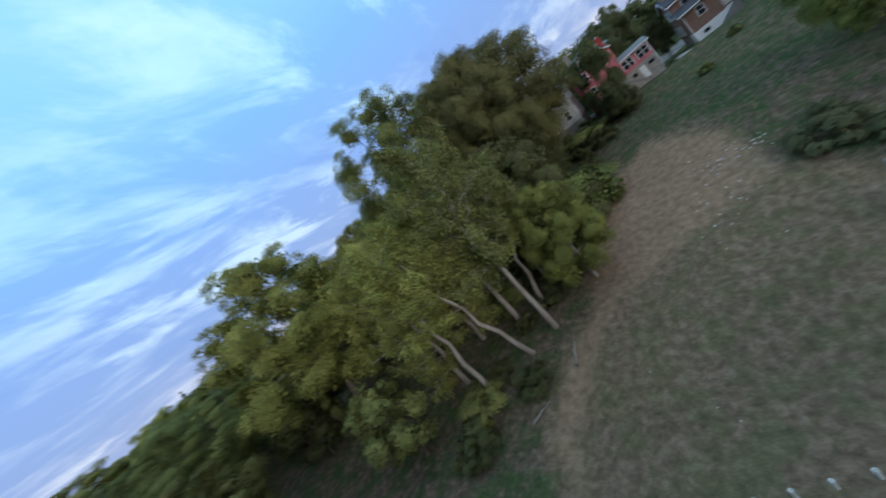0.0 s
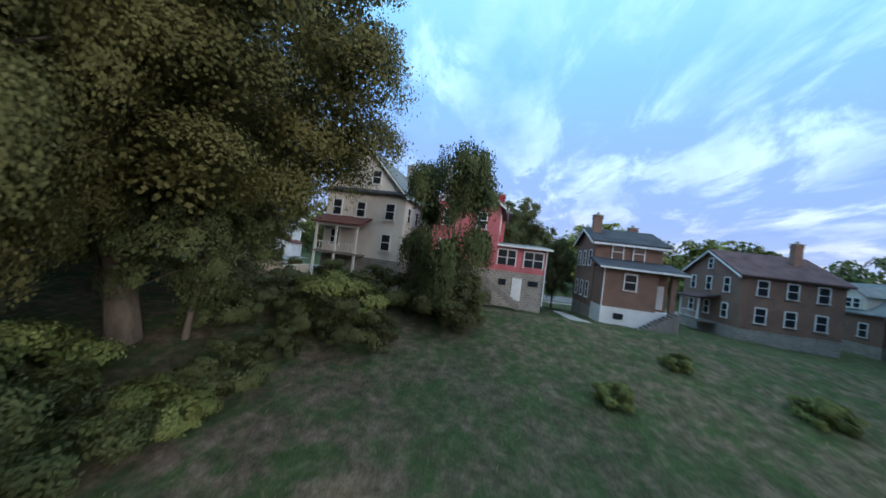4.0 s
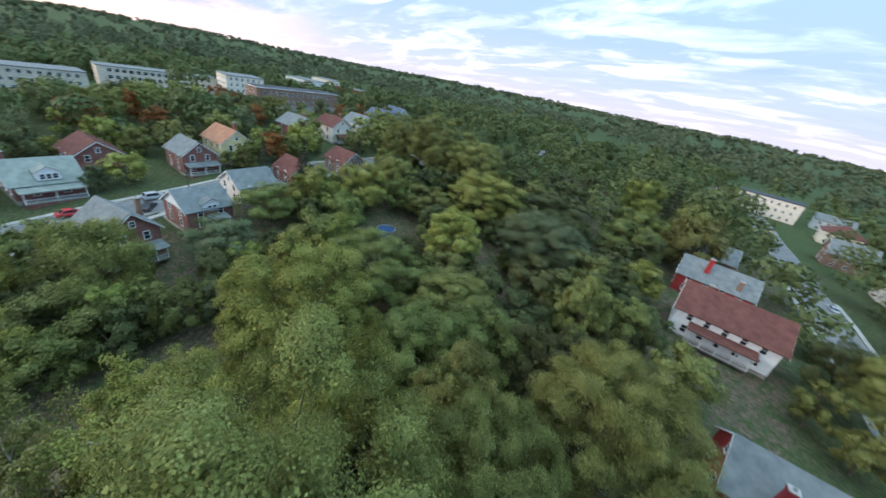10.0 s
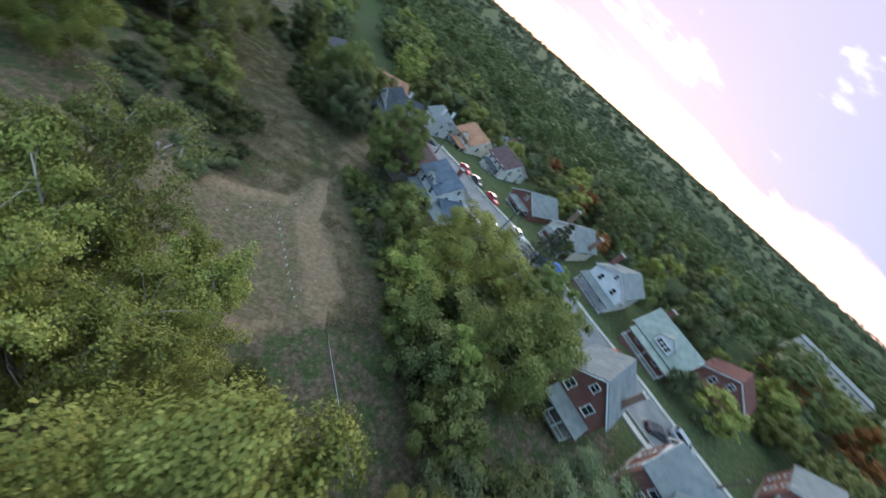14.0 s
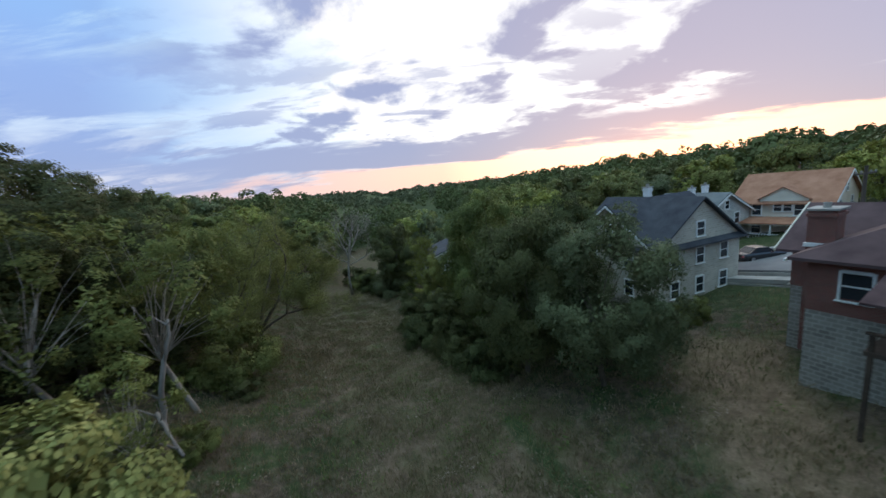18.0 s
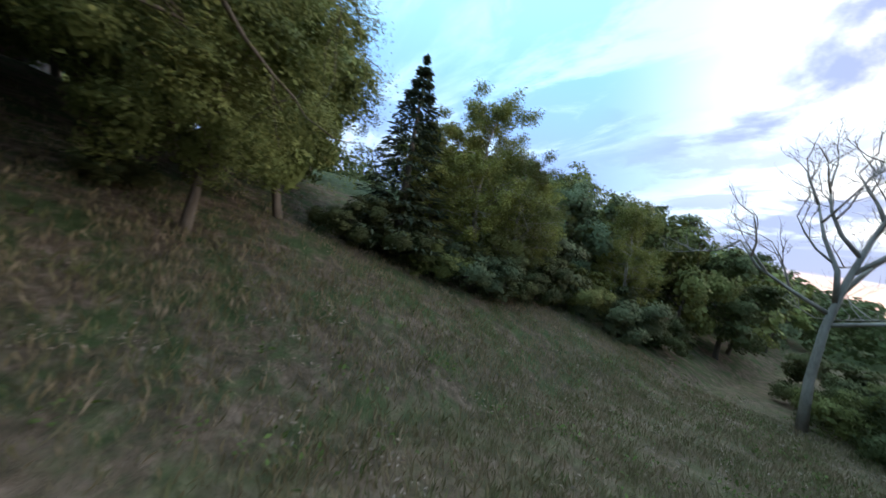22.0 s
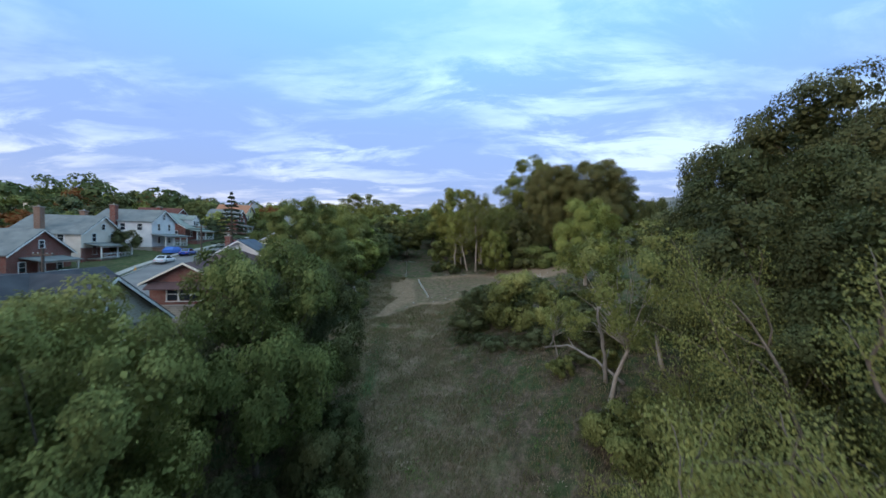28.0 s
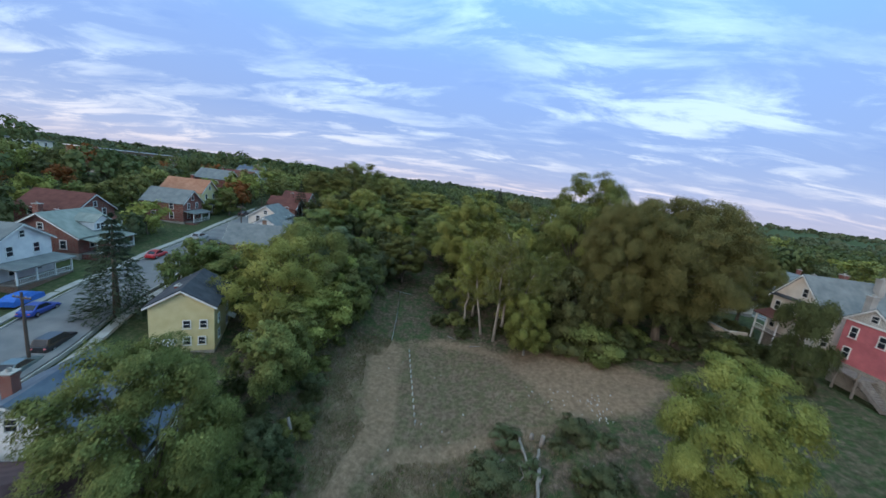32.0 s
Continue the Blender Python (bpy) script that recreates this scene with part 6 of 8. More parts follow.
part("cross_gable", Shape().add([(-5.2, 5.2, 6.1), (5.2, 5.2, 6.1), (0, 5.2, 10.0), (-5.2, -5.2, 6.1), (5.2, -5.2, 6.1), (0, -5.2, 10.0)], [(0, 2, 1), (3, 4, 5), (0, 1, 4, 3), (1, 2, 5, 4), (2, 0, 3, 5)]), STONE_CREAM, stone)
add_window(stone, "N", 10.4, 10.4, 0, 6.7, 0.9, 1.2)
add_chimney(stone, -1.5, -1.5, 8, 11, WHITE_TRIM, 0.6)
add_porch(stone, "E", 10.4, 10.4, -3.6, 3, 1.8, 0.6, 3.2, ROOF_DARK, DARK_WOOD, posts=2)
behind = house(-29, -71, 8, 9, 8.5, 5, 2.6, GREY_SIDING, ROOF_GREY, "grey house with white chimneys behind the stone house", "y", wins={"N": 2, "E": 2})
add_chimney(behind, -2, 0, 6, 9.2, WHITE_TRIM, 0.6)
add_chimney(behind, 2, 1, 6, 9.2, WHITE_TRIM, 0.6)
orange = house(-41, -67, 20, 12, 9.5, 5, 3.4, STUCCO_WHITE, ROOF_ORANGE, "cream stucco house with a tan-orange tile roof", "y", height(-41, -67) - 2.2, plinth=0.8, wins={"E": 2, "N": 2, "S": 2})
add_dormer(orange, "E", 12, 9.5, 0.5, 4.4, 4.6, 1.9, 3.2, STUCCO_WHITE, ROOF_ORANGE, 2)
add_porch(orange, "E", 12, 9.5, 0, 7, 2.2, 1, 3.4, ROOF_ORANGE, posts=3)
greyS = house(3.4, -98, -4, 9, 11.4, 5.2, 1.5, GREY_SIDING, ROOF_DARK, "grey weatherboard house on a brick basement above the weeds", "y", -9.0, plinth=1.7, stone=WHITE_BLOCK, wins={"N": 2}, attic=False, over=0.35)
for u, z in ((3.6, 5.0), (1.6, 5.0), (3.5, 2.7), (-1.6, 5.0), (-3.4, 2.7)):
    add_window(greyS, "E", 9, 11.4, u, z, 0.8, 1.15)
part("white_band", Shape().box(4.46, -5.72, 1.55, 4.56, 5.72, 1.95), WHITE_TRIM, greyS)
orangeS = house(-13, -87.5, 6, 11, 9, 4.6, 3.2, STUCCO_WHITE, ROOF_ORANGE, "white house with a tan-orange roof beyond the hedge", "x", wins={"E": 2, "S": 2, "N": 2})

# ---- west street, hill side ----
creamW = house(-55, -22, 15, 10.5, 10, 4.6, 3.2, CREAM_SIDING, ROOF_GREY, "cream house with brick ground floor and grey roof", "x", 5.0, plinth=0.6, wins={"E": 2, "S": 2})
part("brick_front", Shape().box(5.2, -5.02, -1, 5.34, 5.02, 2.6), BRICK_RED, creamW)
add_porch(creamW, "E", 10.5, 10, 0, 8, 2.4, 0.7, 3.0, ROOF_GREY, posts=3, skirt=BRICK_RED)
add_chimney(creamW, -1, -4.6, 4, 9.6, BRICK_BROWN, 0.9)
add_chimney(creamW, -1, 4.6, 4, 9.6, BRICK_BROWN, 0.9)
whiteP = house(-57.6, -6.5, 15, 11, 9, 5.8, 2.6, WHITE_SIDING, ROOF_GREY, "white weatherboard house with a grey roof and front porch", "x", 6.6, plinth=0.7, wins={"E": 2, "S": 3, "N": 2})
add_porch(whiteP, "E", 11, 9, 0, 9, 2.8, 0.8, 3.2, ROOF_GREY, posts=4, skirt=BRICK_BROWN)
add_chimney(whiteP, -1.5, -4.7, 1, 9.8, BRICK_RED, 1.0)
dorm = house(-61.6, 7.8, 15, 11, 10.5, 3.4, 3.6, BRICK_RED, ROOF_GREEN, "red brick house with a grey-green roof and white dormer", "y", 8.2, plinth=0.6, storeys=1, wins={"E": 2, "S": 3}, over=0.7)
add_dormer(dorm, "E", 11, 10.5, 0.3, 4.4, 3.6, 1.7, 3.6, WHITE_SIDING, ROOF_GREEN, 3)
add_porch(dorm, "E", 11, 10.5, 0, 9.5, 2.6, 0.6, 3.0, ROOF_GREEN, posts=3, skirt=BRICK_RED)
add_chimney(dorm, -1, -4.2, 5, 9, BRICK_RED, 0.9)
darkred = house(-73.4, 16.8, 12, 11, 10, 4.4, 3.4, BRICK_RED, ROOF_RED, "dark red brick house with a red-brown roof", "x", plinth=0.6, wins={"E": 2, "S": 2})
add_porch(darkred, "E", 11, 10, 0, 8, 2.4, 0.6, 3.0, ROOF_RED, posts=3, skirt=BRICK_RED)
wbrick = house(-67, 36.5, 12, 10, 8.5, 5.0, 3.2, BRICK_RED, ROOF_GREY, "dark brick house with white gable trim and porch", "x", plinth=0.6, wins={"E": 2, "S": 2})
add_porch(wbrick, "E", 10, 8.5, 0, 7.5, 2.4, 0.6, 3.0, ROOF_GREY, posts=3, skirt=BRICK_RED)
worange = house(-71, 46.8, 12, 11, 9, 6.0, 3.4, YELLOW_SIDING, ROOF_ORANGE, "pale yellow house with a tan-orange roof and porch", "x", plinth=0.6, wins={"E": 2, "S": 3})
add_porch(worange, "E", 11, 9, 0, 6.5, 2.4, 0.6, 3.2, ROOF_GREY, posts=3)
add_chimney(worange, -1, 3, 8, 11)
for x_, y_, wm, rm, words in ((-84, 74, BRICK_RED, ROOF_GREY, "dark brick house with a grey roof on the hill"), (-86, 90, STUCCO_WHITE, ROOF_RED, "white house with a red-brown roof on the hill"), (-92, 106, WHITE_SIDING, ROOF_GREY, "white house with a grey hipped roof on the hill"), (-108, 128, BRICK_BROWN, ROOF_BLUE, "brick house with a slate roof far up the hill"), (-118, 146, WHITE_SIDING, ROOF_BLUE, "pale blue-roofed house far up the hill")):
    hh_ = house(x_, y_, 10, 11, 10, 6, 3.2, wm, rm, words, "x", plinth=0.6, wins={"E": 2, "S": 2})
    add_chimney(hh_, 1, 2, 7, 10.6)
    add_porch(hh_, "E", 11, 10, 0, 7, 2.4, 0.6, 3.2, rm, posts=3)
hipW = house(-50.5, -35.5, 15, 12, 10, 3.6, 3.4, BRICK_RED, ROOF_GREY, "brick bungalow with a broad grey roof", "x", 3.2, plinth=0.5, storeys=1, wins={"E": 3, "S": 2})
add_porch(hipW, "E", 12, 10, 0, 6, 2.6, 0.6, 3.0, ROOF_GREY, posts=2, skirt=BRICK_RED)
purpleW = house(-48.5, -55, 18, 12, 9, 4.4, 3.2, CREAM_SIDING, ROOF_BROWN, "cream house with a purple-brown roof by the street", "y", plinth=0.6, wins={"E": 3, "N": 2})
add_porch(purpleW, "E", 12, 9, 0, 6, 2.2, 0.6, 3.0, ROOF_DARK, posts=3)
shedW = house(-66, -84, 10, 10, 9, 4, 3, WHITE_SIDING, ROOF_BROWN, "white house with chimneys among hill trees", "x", wins={"E": 2, "N": 2})
add_chimney(shedW, 0, 0, 6, 9)

# blocks of flats on the hill
flats = house(-200, 6, 10, 16, 30, 9.5, 0.5, BLOCK_TAN, ROOF_GREY, "tan three-storey block of flats on the hill", "flat", 9.0, storeys=3, wins={"E": 9, "S": 4}, plinth=0.4, win=(1.4, 1.3), name="apartment_building", group="blocks of flats")
flats2 = house(-214, 52, 4, 14, 52, 9.5, 0.5, BLOCK_TAN, ROOF_GREY, "long tan block of flats with rows of balconies", "flat", 12.0, storeys=3, wins={"E": 16}, plinth=0.4, win=(1.8, 1.5), name="apartment_building", group="blocks of flats")
flats3 = house(-196, 88, 0, 18, 20, 12, 0.5, STUCCO_WHITE, ROOF_GREY, "cream four-storey block of flats on the hill", "flat", 14.0, storeys=4, wins={"E": 6, "S": 5}, plinth=0.4, name="apartment_building", group="blocks of flats")
flats4 = house(-150, 101, 7, 12, 46, 7.2, 0.5, BRICK_BROWN, ROOF_DARK, "long red-brown brick block with a white roof edge", "flat", 19.0, storeys=2, wins={"E": 14, "S": 3}, plinth=0.4, name="apartment_building", group="blocks of flats")
part("cornice", Shape().box(-6.45, -23.45, 7.6, 6.45, 23.45, 7.9), WHITE_TRIM, flats4)

# ---- broken-down shed by the strip ----
shed = root("shed", 8.0, -78.9, -7.7, 23, 0.82)
part("wall", Shape().box(-2.9, -2.5, -0.6, -0.55, -2.25, 3.2).box(0.35, -2.5, -0.6, 2.9, -2.25, 3.0).box(-0.55, -2.5, -0.6, 0.35, -2.25, 1.3).box(-0.55, -2.5, 2.2, 0.35, -2.25, 3.1).box(-2.9, -2.25, -0.6, -2.65, 2.5, 3.4).box(2.65, -2.25, -0.6, 2.9, 2.5, 3.2).box(-2.65, 2.25, -0.6, 2.65, 2.5, 3.6), BLOCK_TAN, shed)
part("roof", Shape().slab([(-3.3, -2.9, 3.3), (3.2, -2.9, 3.05), (3.2, 2.9, 3.6), (-3.3, 2.9, 3.75)], 0.12), RUST_TIN, shed, "patched sagging tin roof")
for i, (x0, y0, a) in enumerate(((-1.6, -0.8, 12), (0.6, 0.4, -20), (1.8, -1.6, 35))):
    part("loose_sheet", Shape().slab([(-1.0, -0.5, 0), (1.0, -0.5, 0.05), (1.0, 0.5, 0.12), (-1.0, 0.5, 0.03)], 0.03), (RUST_TIN, DARK_WOOD, BLACK)[i], shed, at=pose(x0, y0, 3.62, 3, 2, a))
part("window_frame", Shape().box(-0.6, -2.54, 1.24, -0.5, -2.2, 2.26).box(0.3, -2.54, 1.24, 0.4, -2.2, 2.26).box(-0.6, -2.54, 2.2, 0.4, -2.2, 2.3).box(-0.6, -2.54, 1.2, 0.4, -2.2, 1.3), DARK_WOOD, shed)
tagged(shed, "derelict tan block shed with a sagging tin roof, half overgrown", "shed")
HOUSE_SPOTS.append((8.3, -77.9, 4))

# ---- above-ground pool in the trees ----
pool = root("swimming_pool", -10.3, 63.4, height(-10.3, 63.4), 0, 0.8)
part("pool_wall", Shape().lathe([(2.8, -0.5), (2.8, 1.25), (2.7, 1.25), (2.7, 0.2)], 40), plain("pool_wall_grey", (0.30, 0.31, 0.33), (0.42, 0.43, 0.45), 0.5), pool)
part("rim", Shape().lathe([(2.62, 1.25), (2.62, 1.32), (2.92, 1.32), (2.92, 1.25)], 40), STEEL, pool)
part("water", Shape().lathe([(0.01, 0.75), (2.7, 0.75)], 40), POOL_BLUE, pool, "dark blue still water")
for i in range(12):
    a = 2 * math.pi * i / 12
    part("upright", Shape().box(2.78, -0.08, -0.4, 2.9, 0.08, 1.28), STEEL, pool, at=pose(0, 0, 0, 0, 0, math.degrees(a)))
tagged(pool, "round above-ground pool with dark blue water", "pool")

# ---- vehicles ----
WHITE_P, RED_P, BLUE_P, BLACK_P, SILVER_P, GREY_P = (paint(n_, c_) for n_, c_ in (("white_car_paint", (0.72, 0.73, 0.75)), ("red_car_paint", (0.50, 0.02, 0.025)), ("blue_car_paint", (0.02, 0.06, 0.35)), ("black_car_paint", (0.015, 0.015, 0.018)), ("silver_car_paint", (0.40, 0.42, 0.45)), ("grey_green_car_paint", (0.10, 0.14, 0.15))))
ORANGE_P = paint("orange_truck_paint", (0.75, 0.33, 0.02))
car(93.3, 45, 8, WHITE_P, "white crew-cab pickup parked at the kerb", "pickup", category="pickup", name="pickup_truck")
car(89.9, 66.4, 186, WHITE_P, "white panel van parked at the kerb", "van", category="van", name="van")
car(97.6, 61.2, 100, RED_P, "red pickup parked across a driveway", "pickup", category="pickup", name="pickup_truck")
car(111.4, 64.6, 95, BLACK_P, "black saloon in a driveway", "saloon")
car(84.2, 86, 8, BLACK_P, "black pickup parked in the street", "pickup", category="pickup", name="pickup_truck")
car(77.4, 68.5, 100, GREY_P, "old grey-green saloon beside the scarlet house", "saloon")
car(76.2, 152, 12, SILVER_P, "silver saloon at the kerb", "saloon")
car(72.8, 170, 12, BLACK_P, "dark saloon at the kerb", "saloon")
car(71.2, 178, 12, BLACK_P, "dark estate car at the kerb", "suv")
car(58.6, 225, 12, ORANGE_P, "orange-yellow delivery truck far up the street", "van", category="truck", name="truck")
car(-37.8, -20.4, 18, WHITE_P, "white saloon parked on the street", "saloon")
car(-40.6, -11.8, 18, BLUE_P, "blue saloon parked on the street", "saloon")
car(-32.6, -16, 18, BLACK_P, "dark estate car at the kerb", "suv")
car(-31, -20.5, 18, GREY_P, "dark grey saloon at the kerb", "saloon")
car(-46.9, 11.4, 14, RED_P, "red saloon parked on the street", "saloon")
car(-44.4, 23.4, 60, BLACK_P, "black saloon on the drive", "saloon")
car(-49.3, 25.2, 14, SILVER_P, "silver estate car at the kerb", "suv")
car(-56.6, 51, 12, BLACK_P, "black saloon at the kerb", "saloon")
car(-55.4, 60, 12, WHITE_P, "white saloon at the kerb", "saloon")
car(-50, 62, 12, RED_P, "red saloon beside the brick house", "saloon")
car(-23.2, -57.6, 80, BLACK_P, "black saloon on the parking court", "saloon")
car(-31.5, -46, 20, RED_P, "dark red saloon at the kerb", "saloon")
car(-33.5, -41, 20, BLACK_P, "black saloon at the kerb", "saloon")
car(-36, -34, 20, RED_P, "red saloon at the kerb", "saloon")
car(1.5, -81.2, 70, GREY_P, "dark grey estate car behind the shed", "suv")

power_pole(-31.6, -19.2, 8.5, "wooden utility pole beside the street")
power_pole(-43, 31, 9, "wooden utility pole beside the street")
power_pole(-23, -50, 8.5, "wooden utility pole beside the street")
power_pole(84.5, 59, 8, "wooden pole with a street lamp on an arm", False, 2.0)
power_pole(77, 104, 8.5, "wooden utility pole by the pavement")
power_pole(69.5, 148, 8.5, "wooden utility pole by the pavement")

# ---- logs, stumps, stones and markers in the field ----


def log(points, r, label, stubs=0):
    rough = np.random.default_rng(int(abs(points[0][0]) * 100))
    ends = [Vector((x, y, height(x, y) + r * 0.7 + lift)) for x, y, lift in points]
    pts = [ends[0]]
    for a, b in zip(ends, ends[1:]):
        for i in range(1, 5):
            pts.append(a.lerp(b, i / 4) + Vector(rough.normal(size=3) * r * 0.22))
    n = len(pts)
    ob = new("log", Shape().tube(pts, [r * (1 - 0.6 * i / (n - 1)) * rough.uniform(0.8, 1.15) for i in range(n)], 9).mesh("log", DEADWOOD, True))
    for i in range(stubs):
        p = pts[(i * 4 + 3) % n]
        part("branch_stub", Shape().tube([p, p + Vector((0.3 * (-1) ** i, 0.2, 0.45)), p + Vector((0.55 * (-1) ** i, 0.5, 1.0))], [r * 0.4, r * 0.25, r * 0.08], 6), DEADWOOD, ob)
    return tagged(ob, label, "log")


log([(24.6, -12.6, 0.1), (24.9, -14.5, 0.2), (25.2, -16.4, 0.1), (25.3, -18.2, 0)], 0.22, "sawn pale log lying in the weeds")
log([(26.2, -17.6, 0.4), (25.6, -20.4, 0.5), (25.0, -23, 0.4), (24.0, -25.5, 0.3), (23.0, -27.5, 0.1), (22.6, -29.4, 0)], 0.24, "long fallen grey trunk with broken branches", 5)
log([(26.8, -14.6, 0), (26.2, -16.5, 0), (24.2, -18.6, 0)], 0.16, "thin fallen grey branch in the weeds", 2)
log([(22.9, -15.8, 0), (21.6, -16.5, 0.05), (20.3, -17.4, 0)], 0.12, "short broken grey branch in the weeds", 1)
log([(32.6, -51.8, 0.2), (31.0, -49.6, 1.6), (29.2, -47.4, 2.4), (27.4, -45.6, 1.8)], 0.17, "broken dead limb hung up in the brush", 4)
log([(31.6, -50.6, -0.2), (31.3, -50.8, 2.6), (30.6, -51.2, 5.2), (30.2, -51.6, 7.4)], 0.2, "leaning dead grey trunk standing in the brush", 3)
log([(18.3, 8.0, 0), (19.4, 8.1, 0), (20.6, 8.1, 0)], 0.12, "short pale log at the mown edge")
log([(13.9, 11.5, 0), (14.7, 10.9, 0), (15.6, 10.2, 0)], 0.10, "thin pale branch at the mown edge")
log([(12.4, -96.6, 0.1), (11.9, -95.0, 0.25), (11.6, -93.0, 0.1)], 0.10, "thin fallen branch below the grey house")
log([(14.0, -77.2, 0), (13.6, -73.6, 0.1), (14.6, -71.8, 0.1)], 0.12, "weathered plank beside the shed")
log([(29.7, -63.2, 0), (29.1, -63.9, 0.05), (28.4, -64.3, 0)], 0.04, "bleached fallen branch in the grass")
log([(26.3, -63.4, 0), (27.1, -64.8, 0.08), (27.9, -66.3, 0)], 0.045, "bleached fallen branch in the grass")
log([(26.2, -60.9, 0), (25.9, -61.8, 0.05), (25.7, -62.4, 0)], 0.045, "bleached fallen branch in the grass")


def stump(x, y, tall, r, label, lean=0.0):
    s = Shape().tube([(0, 0, -0.3), (0, 0, tall * 0.5), (lean, 0, tall)], [r * 1.3, r, r * 0.85], 10)
    ob = new("stump", s.mesh("stump", DEADWOOD, True))
    ob.matrix_basis = pose(x, y, height(x, y), 0, 0, random.uniform(0, 360))
    return tagged(ob, label, "stump")


stump(27.2, -13.9, 1.3, 0.26, "sawn pale stump in the weeds")
stump(26.2, -12.9, 0.7, 0.24, "short sawn stump in the weeds")
stump(-2.0, -17.0, 2.2, 0.2, "tall broken grey snag among bushes", 0.5)
stump(30, -19, 0.5, 0.3, "low grey stump in the weeds")
for i in range(13):
    x_, y_ = 7.7 + 4.0 * i / 12, 5.2 - 16.0 * i / 12
    ob = root("marker_stake", x_, y_, height(x_, y_) + 0.05)
    part("stake", Shape().box(-0.03, -0.03, -0.3, 0.03, 0.03, 0.34), GREY_WOOD, ob)
    part("tube", Shape().lathe([(0.09, 0.0), (0.09, 0.46), (0.06, 0.46), (0.06, 0.05)], 10), WHITE_TRIM, ob)
    tagged(ob, "small white seedling guard in the mown strip", "seedling guard", "row of seedling guards")
rng = np.random.default_rng(77)
for i in range(96):
    x_, y_ = (rng.normal(29.5, 2.2), rng.normal(-5.6, 1.2)) if i < 24 else (rng.normal(35.2, 0.9), rng.uniform(-10.6, -5.2)) if i < 70 else (rng.uniform(4, 34), rng.uniform(-34, 6))
    r_ = rng.uniform(0.03, 0.085)
    s = Shape().add([(r_ * rng.uniform(0.6, 1.2) * a, r_ * rng.uniform(0.6, 1.2) * b, r_ * rng.uniform(0.5, 0.9) * c) for a in (-1, 1) for b in (-1, 1) for c in (-1, 1)], [(0, 1, 3, 2), (4, 6, 7, 5), (0, 4, 5, 1), (2, 3, 7, 6), (0, 2, 6, 4), (1, 5, 7, 3)])
    ob = new("stone", s.mesh("stone", ROCK))
    ob.matrix_basis = pose(x_, y_, height(x_, y_) + 0.09, 0, 0, rng.uniform(0, 360))
    tagged(ob, "small pale stone lying in the mown grass", "stone", "stones in the field")
pole = root("broken_post", 13.4, -78.2, height(13.4, -78.2), 0, 1, (0, 14))
part("post", Shape().tube([(0, 0, -0.3), (0, 0, 1.1)], [0.11, 0.1], 10), plain("blue_grey_paint", (0.22, 0.28, 0.42), (0.34, 0.40, 0.55)), pole)
tagged(pole, "leaning blue-grey metal post by the shed", "post")
walle = root("retaining_wall", 62.5, 14.5, height(62.5, 14.5) - 0.4, 8)
part("wall", Shape().box(-0.2, -3.2, -0.6, 0.2, 3.4, 2.6).box(-0.2, -3.6, -0.6, 4.5, -3.2, 2.4), BLOCK_TAN, walle)
part("coping", Shape().box(-0.28, -3.7, 2.6, 0.28, 3.5, 2.72), CONCRETE, walle)
tagged(walle, "tan block retaining wall below a back yard", "retaining wall")
pad("path_slab", [(66, -12.4), (66.4, -14), (74.5, -13.2), (74.5, -12.2)], CONCRETE, 0.1, "pale concrete path beside the pink house", "path")


def lying_pipe(points, label):
    pts = [(x, y, height(x, y) + 0.18) for x, y in points]
    return tagged(new("pipe", Shape().tube(pts, [0.05] * len(pts), 8).mesh("pipe", STEEL, True)), label, "pipe")


lying_pipe([(3.9, 7.4), (3.3, 12), (2.6, 17), (1.8, 22), (0.8, 27)], "thin grey pipe laid along the grass")
lying_pipe([(-1.5, 27.4), (0.8, 27), (4.2, 26.4)], "thin grey pipe laid across the grass")
cone = root("traffic_cone", -36.5, -27.5, height(-36.5, -27.5) + 0.1)
part("cone", Shape().lathe([(0.17, 0.04), (0.05, 0.68), (0.0, 0.7)], 14), ORANGE_P, cone)
part("foot", Shape().box(-0.22, -0.22, 0, 0.22, 0.22, 0.05), ORANGE_P, cone)
tagged(cone, "orange traffic cone standing on the verge", "cone")
tarp = root("covered_car", -45.2, -10.5, height(-45.2, -10.5), 18)
part("cover", Shape().add([(-1, -2.3, 0.2), (1, -2.3, 0.2), (1, 2.3, 0.2), (-1, 2.3, 0.2), (-0.95, -2.2, 0.9), (0.95, -2.2, 0.9), (0.95, 2.2, 0.9), (-0.95, 2.2, 0.9), (-0.7, -1.2, 1.45), (0.7, -1.2, 1.45), (0.7, 0.8, 1.45), (-0.7, 0.8, 1.45)], [(0, 1, 5, 4), (1, 2, 6, 5), (2, 3, 7, 6), (3, 0, 4, 7), (4, 5, 9, 8), (5, 6, 10, 9), (6, 7, 11, 10), (7, 4, 8, 11), (8, 9, 10, 11), (3, 2, 1, 0)]), TARP, tarp)
tagged(tarp, "parked car under a bright blue tarp", "car")
for x_, y_, w_, d_, h_, mt_, rt_, words in ((-330, 190, 40, 22, 7, WHITE_SIDING, ROOF_GREY, "white commercial building far on the hill"), (-300, 225, 30, 16, 6, BRICK_SCARLET, ROOF_GREY, "red-fronted commercial building far on the hill"), (-380, 240, 34, 20, 7, STUCCO_WHITE, ROOF_GREY, "pale commercial building far on the hill")):
    house(x_, y_, 20, w_, d_, h_, 0.5, mt_, rt_, words, "flat", storeys=1, wins={"E": 5, "S": 6}, plinth=0.5, win=(2.4, 2.0), name="commercial_building", group="far buildings")


